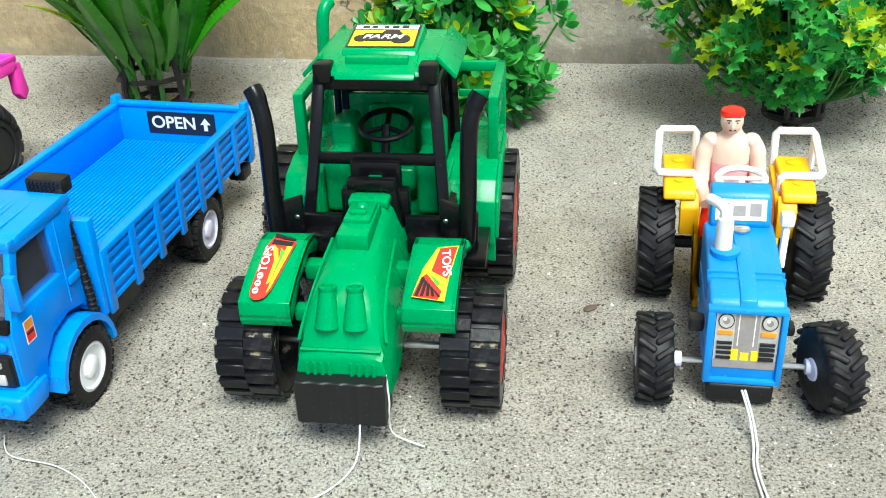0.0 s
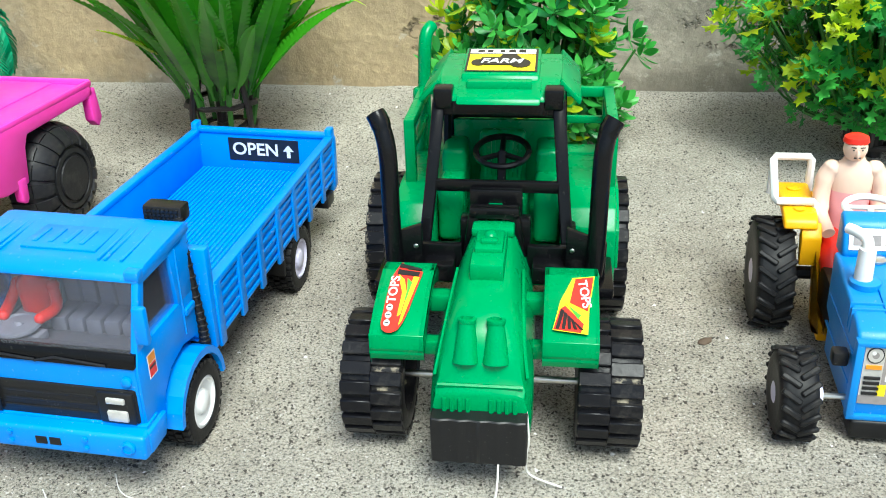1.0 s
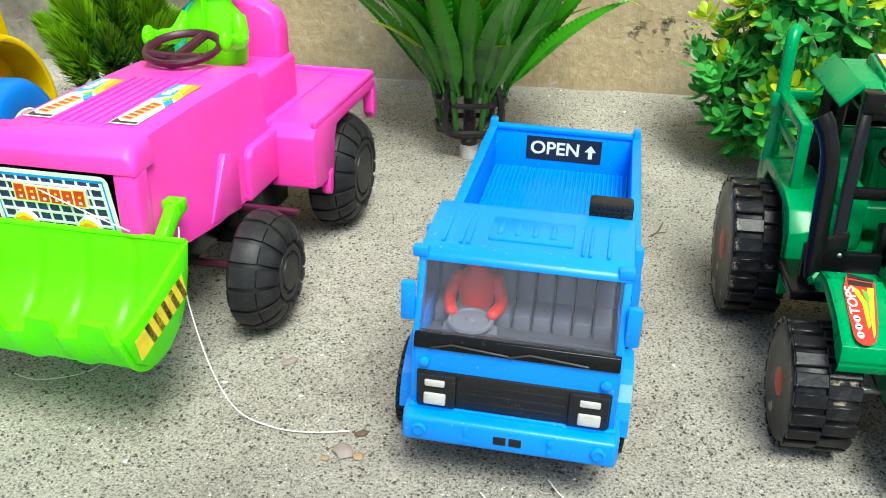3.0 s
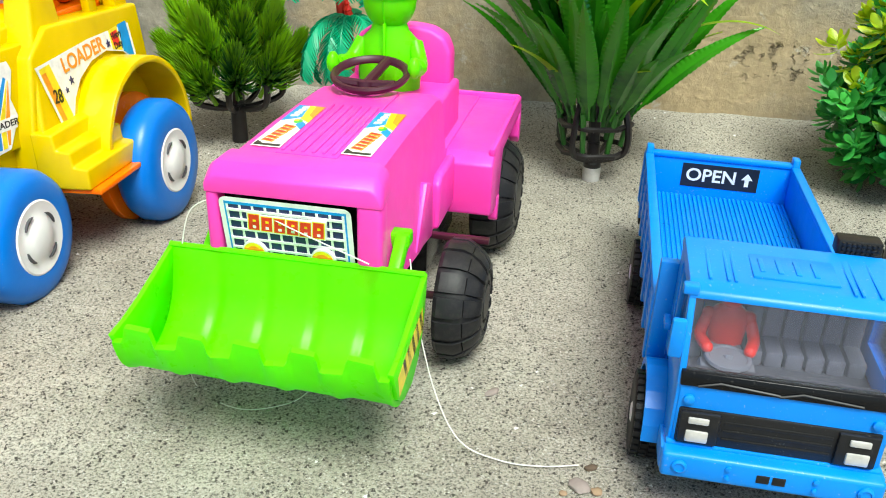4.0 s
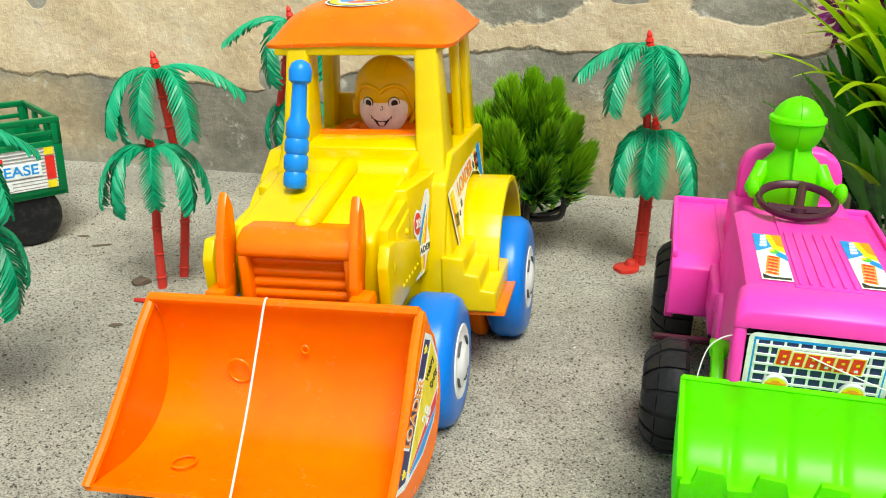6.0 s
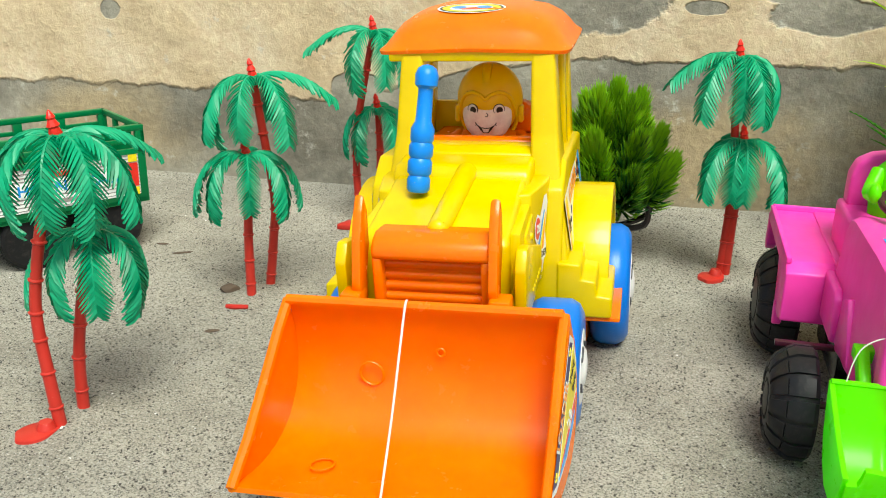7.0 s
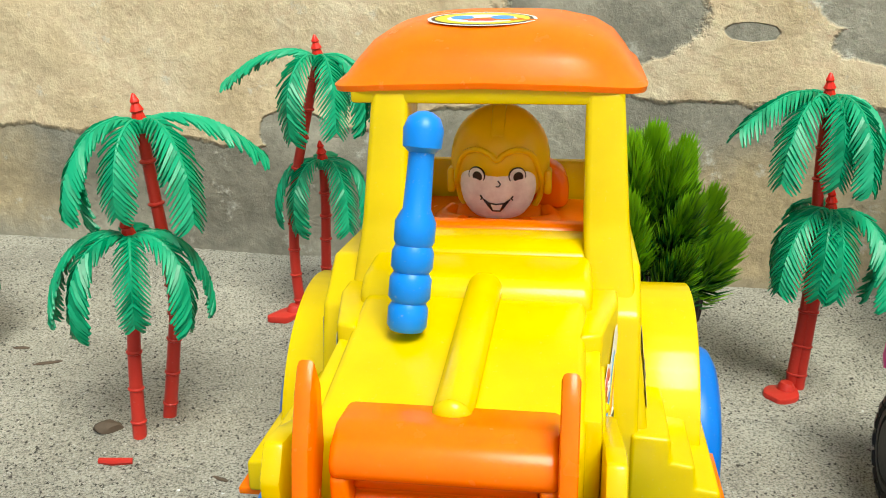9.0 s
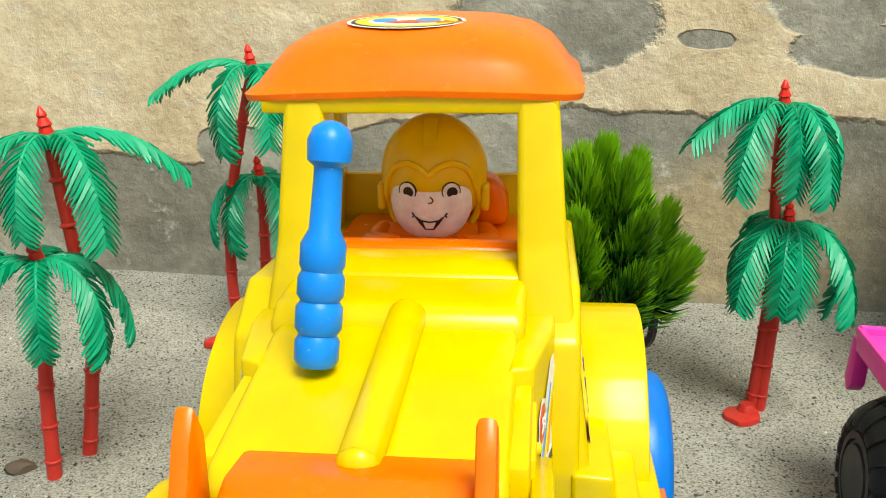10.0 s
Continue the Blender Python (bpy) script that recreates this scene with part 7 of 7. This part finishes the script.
def build_needle_shrub():
    rnd = random.Random(9)
    x, y = -0.327, 0.588
    g = thing("artificial_shrub", pose(x, y, gz(x, y)), "small dark green artificial conifer shrub with fine needles", "artificial shrub")
    b = bmesh.new()
    tube(b, [(0, 0, -4), (0, 0, 24)], [5, 4.4], 12)
    tube(b, [(0, 0, 20), (2, 3, 60)], [4, 3], 8)
    for k in range(7):
        a = 2 * math.pi * k / 7 + 0.2
        c, s = math.cos(a), math.sin(a)
        r = 20 if k % 2 else 26
        tube(b, curve_pts([(0, 0, 22), (10 * c, 10 * s, 22), (r * c, r * s, 28), (r * 1.08 * c, r * 1.08 * s, 40)], 4), 2, 6)
    part("stem", b, BARK, g, "dark plastic stem and branches")
    tips = []
    for count, r, z, turn, out in ((8, 25, 40, 0.2, 34), (7, 20, 58, 0.6, 22), (5, 11, 74, 0.1, 12), (1, 0, 82, 0, 3), (3, 4, 50, 0.4, 8)):
        for k in range(count):
            a = 2 * math.pi * k / count + turn
            tips.append((r * math.cos(a), 2 + r * math.sin(a), z + rnd.uniform(-3, 3), a, out + rnd.uniform(-5, 5)))

    def tuft(seed):
        """A full brush of needles on one short twig: the low ones bow outwards and up again, the top ones stand."""
        r2 = random.Random(seed)
        bm = bmesh.new()
        high = 24
        for k in range(420):
            u = r2.random() ** 0.8
            ph = r2.uniform(0, 2 * math.pi)
            th = radians(74 - 62 * u + r2.gauss(0, 7))
            d = Vector((math.sin(th) * math.cos(ph), math.sin(th) * math.sin(ph), math.cos(th)))
            root = Vector((0, 0, u * high - 4))
            long = r2.uniform(11, 15) * (1.08 - 0.2 * u)
            mid = root + d * long * 0.62
            tip = mid + (d + Vector((0, 0, 1.0))).normalized() * long * 0.5
            side = d.orthogonal().normalized()
            s2 = d.cross(side)
            w = 0.62
            q = [bm.verts.new(root + side * w), bm.verts.new(root - side * w * 0.5 + s2 * w), bm.verts.new(root - side * w * 0.5 - s2 * w)]
            q2 = [bm.verts.new(mid + side * w), bm.verts.new(mid - side * w * 0.5 + s2 * w), bm.verts.new(mid - side * w * 0.5 - s2 * w)]
            e = bm.verts.new(tip)
            for i in range(3):
                bm.faces.new((q[i], q[(i + 1) % 3], q2[(i + 1) % 3], q2[i]))
                bm.faces.new((q2[i], q2[(i + 1) % 3], e))
        tube(bm, [(0, 0, -12), (0, 0, high * 0.9)], [1.3, 0.6], 5)
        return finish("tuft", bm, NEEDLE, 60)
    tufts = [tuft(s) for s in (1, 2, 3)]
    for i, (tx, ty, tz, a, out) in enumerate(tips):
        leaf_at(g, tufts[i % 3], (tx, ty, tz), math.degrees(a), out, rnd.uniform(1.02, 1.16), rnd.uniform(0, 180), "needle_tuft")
    return g


def rosette(seed, n, length, width, lobed, mat):
    """A sprig tip: leaves round a short stem, plain ovals or cut like parsley."""
    r2 = random.Random(seed)
    bm = bmesh.new()
    for k in range(n):
        a = 2 * math.pi * k * 0.381966
        tilt = radians(18 + 62 * k / n)
        L = length * (0.6 + 0.5 * k / n) * r2.uniform(0.85, 1.1)
        m = Matrix.Rotation(a, 4, "Z") @ Matrix.Rotation(tilt, 4, "Y")
        base = Vector((0, 0, (1 - k / n) * length * 0.5))
        if lobed:
            pts = [(0, 0), (0.35, 0.1), (0.42, 0.5), (0.55, 0.2), (0.72, 0.42), (0.8, 0.12), (1.0, 0)]
        else:
            pts = [(0, 0), (0.25, 0.28), (0.5, 0.46), (0.75, 0.4), (0.92, 0.2), (1.0, 0)]
        spine = []
        for t, w in pts:
            spine.append((Vector((0.10 * L * math.sin(t * 2.2), 0, t * L)), w * width))
        last = None
        for (p, w) in spine:
            row = [bm.verts.new(base + m @ (p + Vector((w * 0.25, -w, 0)))), bm.verts.new(base + m @ p), bm.verts.new(base + m @ (p + Vector((w * 0.25, w, 0))))]
            if last:
                bm.faces.new((last[0], last[1], row[1], row[0]))
                bm.faces.new((last[1], last[2], row[2], row[1]))
            last = row
    bmesh.ops.remove_doubles(bm, verts=bm.verts[:], dist=0.02)
    return finish("sprig", bm, mat, 60)


def build_bush(x, y, label, seed, rx, ry, height, lobed, low, count, size):
    rnd = random.Random(seed)
    g = thing("artificial_bush", pose(x, y, gz(x, y)), label, "artificial bush")
    dark = [rosette(seed + i, 11, 15, 5.4 if not lobed else 8, lobed, DEEP) for i in range(3)]
    fresh = [rosette(seed + 10 + i, 10, 15, 5.8 if not lobed else 9, lobed, TIPS) for i in range(2)]
    stem = bmesh.new()
    tube(stem, [(0, 0, -4), (0, 0, 26)], [5, 4], 10)
    for z, r in ((8, 16), (24, 18)):
        tube(stem, [(r * math.cos(2 * math.pi * i / 14), r * 0.9 * math.sin(2 * math.pi * i / 14), z) for i in range(14)], 1.8, 6, True)
    for k in range(6):
        a = 2 * math.pi * k / 6
        tube(stem, [(2 * math.cos(a), 2 * math.sin(a), 4), (16 * math.cos(a), 14 * math.sin(a), 9), (18 * math.cos(a), 16 * math.sin(a), 30), (8 * math.cos(a), 8 * math.sin(a), 70)], 1.8, 6)
    part("holder", stem, BARK, g, "dark plastic holder")
    twigs = bmesh.new()
    for k in range(count):
        a = rnd.uniform(0, 2 * math.pi)
        u = rnd.random()
        z = low + (height - low) * u
        fat = math.sin(math.pi * min(1, 0.22 + 0.74 * u)) ** 0.7
        rr = rnd.uniform(0.45, 1.05) * fat
        tip = Vector((rx * rr * math.cos(a), ry * rr * math.sin(a), z))
        root = Vector((12 * math.cos(a), 11 * math.sin(a), min(z * 0.35, 40)))
        mid = root.lerp(tip, 0.55) + Vector((4 * math.cos(a), 4 * math.sin(a), -6))
        if k % 2 == 0 or lobed:
            tube(twigs, curve_pts([root, mid, tip], 4), [1.1] * 5 + [0.7] * 4, 5)
        young = rnd.random() < (0.3 if lobed else 0.12) + 0.36 * u
        me = fresh[rnd.randrange(2)] if young else dark[rnd.randrange(3)]
        leaf_at(g, me, tip - Vector((0, 0, 4)), math.degrees(a), rnd.uniform(15, 62), rnd.uniform(0.85, 1.25) * size, rnd.uniform(0, 360), "sprig")
        if k % 3 == 0:
            leaf_at(g, dark[rnd.randrange(3)], mid, math.degrees(a), rnd.uniform(50, 85), rnd.uniform(0.7, 1.0) * size, rnd.uniform(0, 360), "sprig")
    part("twig", twigs, STEM, g, "thin green plastic twigs")
    return g


build_grass_plant()
build_needle_shrub()
build_bush(0.060, 0.534, "artificial bush with small rounded green and lime leaves", 40, 54, 44, 112, False, 16, 230, 0.9)
build_bush(0.247, 0.508, "artificial bush with bright green parsley-like leaves on long stems", 70, 84, 56, 130, True, 46, 330, 0.9)


def build_purple():
    rnd = random.Random(3)
    g = thing("artificial_flower", pose(-0.128, 0.585, gz(-0.128, 0.585)), "dark purple artificial flower sprays standing behind the grass plant", "artificial flower")
    b = bmesh.new()
    for k in range(5):
        tube(b, curve_pts([(0, 0, -3), (k * 2 - 4, 2, 80), (k * 7 - 22, -2, 150)], 5), 1.3, 6)
    part("stem", b, BARK, g)
    sp = rosette(5, 14, 20, 3.6, False, PURPLE)
    for k in range(16):
        leaf_at(g, sp, (k % 5 * 7 - 22 + rnd.uniform(-6, 6), rnd.uniform(-6, 6), 148 + rnd.uniform(-12, 12)), rnd.uniform(0, 360), rnd.uniform(20, 120), rnd.uniform(0.8, 1.2), 0, "spray")
    return g


build_purple()


# ---- threads and litter ----
def thread(keys, label, r=0.45, n=8):
    b = bmesh.new()
    tube(b, curve_pts([(x * 1000, y * 1000, z * 1000) for x, y, z in keys], n), r, 6)
    return solo("thread", b, THREAD, Matrix(), label, "thread")


G = 0.0012
thread([(-0.2155, 0.312, 0.060), (-0.213, 0.302, 0.045), (-0.2065, 0.296, 0.020), (-0.198, 0.292, 0.004), (-0.185, 0.286, G), (-0.172, 0.2835, G), (-0.160, 0.2845, G)], "white cotton thread hanging from the lime bucket to the ground", 0.24)
thread([(-0.2900, 0.318, 0.058), (-0.2855, 0.319, 0.073), (-0.272, 0.316, 0.0775), (-0.252, 0.309, 0.071), (-0.228, 0.303, 0.0625)], "white cotton thread looped over the pink tractor grille", 0.24)
thread([(-0.2955, 0.3304, 0.004), (-0.2899, 0.3224, G), (-0.279, 0.3135, G), (-0.2688, 0.3112, G), (-0.2558, 0.3163, G), (-0.2489, 0.3248, 0.003)], "thin white thread curled on the sand under the lime bucket", 0.2)
thread([LOADER.matrix_basis @ Vector((x * MM, y * MM, z * MM)) for x, y, z in ((-4, -40, 71), (-4, -43.6, 73.4), (-4, -52, 63), (-3.6, -68, 44), (-3.4, -86.5, 24), (-3.8, -88, 21), (-6.5, -90, 10), (-9, -94, 2), (-14, -100, -1.2), (-20, -99, -1.6), (-17, -93, -1.4), (-10, -98, -1.6), (-6, -110, -1.8))], "white cotton thread tied across the orange bucket", 0.42)
thread([(0.1415, 0.2585, 0.0125), (0.143, 0.2525, 0.006), (0.1425, 0.245, G), (0.139, 0.232, G), (0.1365, 0.20, G)], "white cotton thread trailing from the small blue tractor", 0.4)
thread([(0.1425, 0.2585, 0.0125), (0.144, 0.2525, 0.006), (0.1437, 0.245, G), (0.1402, 0.232, G), (0.1385, 0.20, G)], "white cotton thread trailing beside its twin from the blue tractor", 0.4)
thread([(0.0205, 0.2462, 0.0135), (0.0195, 0.2425, 0.005), (0.0165, 0.2385, G), (0.0105, 0.231, G), (0.000, 0.223, G), (-0.012, 0.21, G)], "white thread lying on the sand before the green tractor", 0.32)
thread([(0.0285, 0.2535, 0.031), (0.0292, 0.2505, 0.027), (0.0297, 0.2495, 0.019), (0.0292, 0.2505, 0.012), (0.0306, 0.2525, 0.004), (0.040, 0.2495, G)], "white thread hanging at the black front weight", 0.32)
thread([(-0.098, 0.262, G), (-0.092, 0.252, G), (-0.075, 0.246, G), (-0.062, 0.236, G), (-0.052, 0.222, G)], "thin grey thread lying on the sand beside the lorry", 0.22)
thread([(-0.1185, 0.256, G), (-0.113, 0.246, G), (-0.111, 0.232, G)], "thin brown thread under the lorry bumper", 0.22)



def crumb(name, x, y, rx, ry, rz, mat, label, cat, turn=0):
    b = bmesh.new()
    t = bmesh.new()
    bmesh.ops.create_icosphere(t, subdivisions=2, radius=1)
    for v in t.verts:
        v.co *= 1 + 0.35 * noise.noise(v.co * 1.7 + Vector((x * 90, y * 90, 0)))
    t.transform(Matrix.Diagonal((rx, ry, rz, 1)))
    merge(b, t)
    return solo(name, b, mat, pose(x, y, gz(x, y) + rz * MM * 0.5, 0, 0, turn), label, cat)


PEB = plain("brown_pebble", (0.30, 0.20, 0.12), 0.8)
PEB2 = plain("mauve_pebble", (0.27, 0.22, 0.20), 0.8)
crumb("pebble", -0.1610, 0.2755, 3.2, 4.0, 1.2, PEB2, "flat brownish pebble lying on the sand", "pebble", 20)
crumb("pebble", -0.1560, 0.2725, 2.0, 1.8, 1.2, PEB, "small brown pebble beside a flat one", "pebble")
crumb("pebble", -0.1665, 0.272, 1.3, 1.2, 0.9, PEB, "tiny tan pebble on the sand", "pebble")
crumb("pebble", -0.1560, 0.284, 2.4, 1.4, 0.9, DRYLEAF, "dark dried scrap at the thread's end", "litter", 15)
crumb("pebble", -0.1855, 0.325, 3.4, 1.6, 1.1, PEB2, "grey chip of cement by the black wheel", "pebble", 40)
crumb("pebble", -0.5470, 0.5267, 5.5, 3.4, 3.0, DRYLEAF, "dark brown clod at the foot of the palms", "litter", 10)
crumb("dry_leaf", -0.592, 0.587, 6.5, 1.2, 0.7, DRYLEAF, "dry brown leaf lying on the sand", "dry leaf", 20)
crumb("dry_leaf", -0.5425, 0.4735, 4, 1.2, 0.9, DRYLEAF, "small dry scrap of leaf on the sand", "dry leaf", 15)
crumb("dry_leaf", -0.497, 0.493, 3.6, 0.9, 0.6, DRYLEAF, "narrow dry leaf scrap on the sand", "dry leaf", -30)
crumb("dry_leaf", -0.610, 0.603, 4, 1.2, 0.7, DRYLEAF, "dry leaf near the green trailer", "dry leaf", 0)
crumb("dry_leaf", 0.105, 0.328, 3, 1.8, 1.2, DRYLEAF, "dark dry scrap between the two tractors", "dry leaf", 30)
b = bmesh.new()
tube(b, curve_pts([(0, 0, 0), (5, 4, 1), (9, 12, 2)], 5), 0.35, 5)
tube(b, [(4, 3, 0.8), (9, 4, 1)], 0.25, 5)
solo("twig", b, DRYLEAF, pose(-0.034, 0.436, gz(-0.03, 0.44)), "thin dry twig lying on the sand", "twig")
b = bmesh.new()
tube(b, [(0, 0, 0.8), (5, -1, 1), (12, 0, 0.8)], [1.2, 1.5, 1.2], 8)
solo("plastic_scrap", b, DRED, pose(-0.5430, 0.5038, gz(-0.5430, 0.5038)), "dark red plastic scrap half sunk in the sand", "litter")


# ---- loose grit ----
def grit(name, count, lo, hi, mat, label, seed, area):
    rnd = random.Random(seed)
    base = [Vector(v) for v in ((1, 0, -0.3), (-0.5, 0.87, -0.3), (-0.5, -0.87, -0.3), (0, 0, 0.9))]
    verts, faces = [], []
    for _ in range(count):
        x, y = rnd.uniform(area[0], area[1]), area[2] + (area[3] - area[2]) * rnd.random() ** 1.6
        if y > wall_y(x) - 0.005:
            continue
        s = rnd.uniform(lo, hi)
        q = Euler((rnd.uniform(-0.6, 0.6), rnd.uniform(-0.6, 0.6), rnd.uniform(0, 6.3))).to_matrix()
        k = len(verts)
        o = Vector((x, y, gz(x, y) + s * 0.1))
        st = Vector((rnd.uniform(0.7, 1.5), 1, rnd.uniform(0.5, 0.9)))
        verts += [o + q @ Vector((v.x * st.x, v.y, v.z * st.z)) * s for v in base]
        faces += [(k, k + 1, k + 3), (k + 1, k + 2, k + 3), (k + 2, k, k + 3), (k, k + 2, k + 1)]
    me = bpy.data.meshes.new(name)
    me.from_pydata(verts, [], faces)
    me.materials.append(mat)
    return tagged(new(name, me), label, "sand grains", kind="stuff")


AREA = (-0.80, 0.36, 0.16, 0.74)
grit("pale_grit", 22000, 0.00025, 0.0007, plain("pale_grain", (0.58, 0.55, 0.50), 0.7), "pale sand grains scattered on the cement", 1, AREA)
grit("dark_grit", 56000, 0.00025, 0.0009, plain("dark_grain", (0.07, 0.06, 0.05), 0.8), "dark sand grains scattered on the cement", 2, AREA)
grit("white_flecks", 240, 0.0005, 0.0013, plain("white_fleck", (0.85, 0.84, 0.82), 0.4), "small white flecks on the sand", 3, AREA)
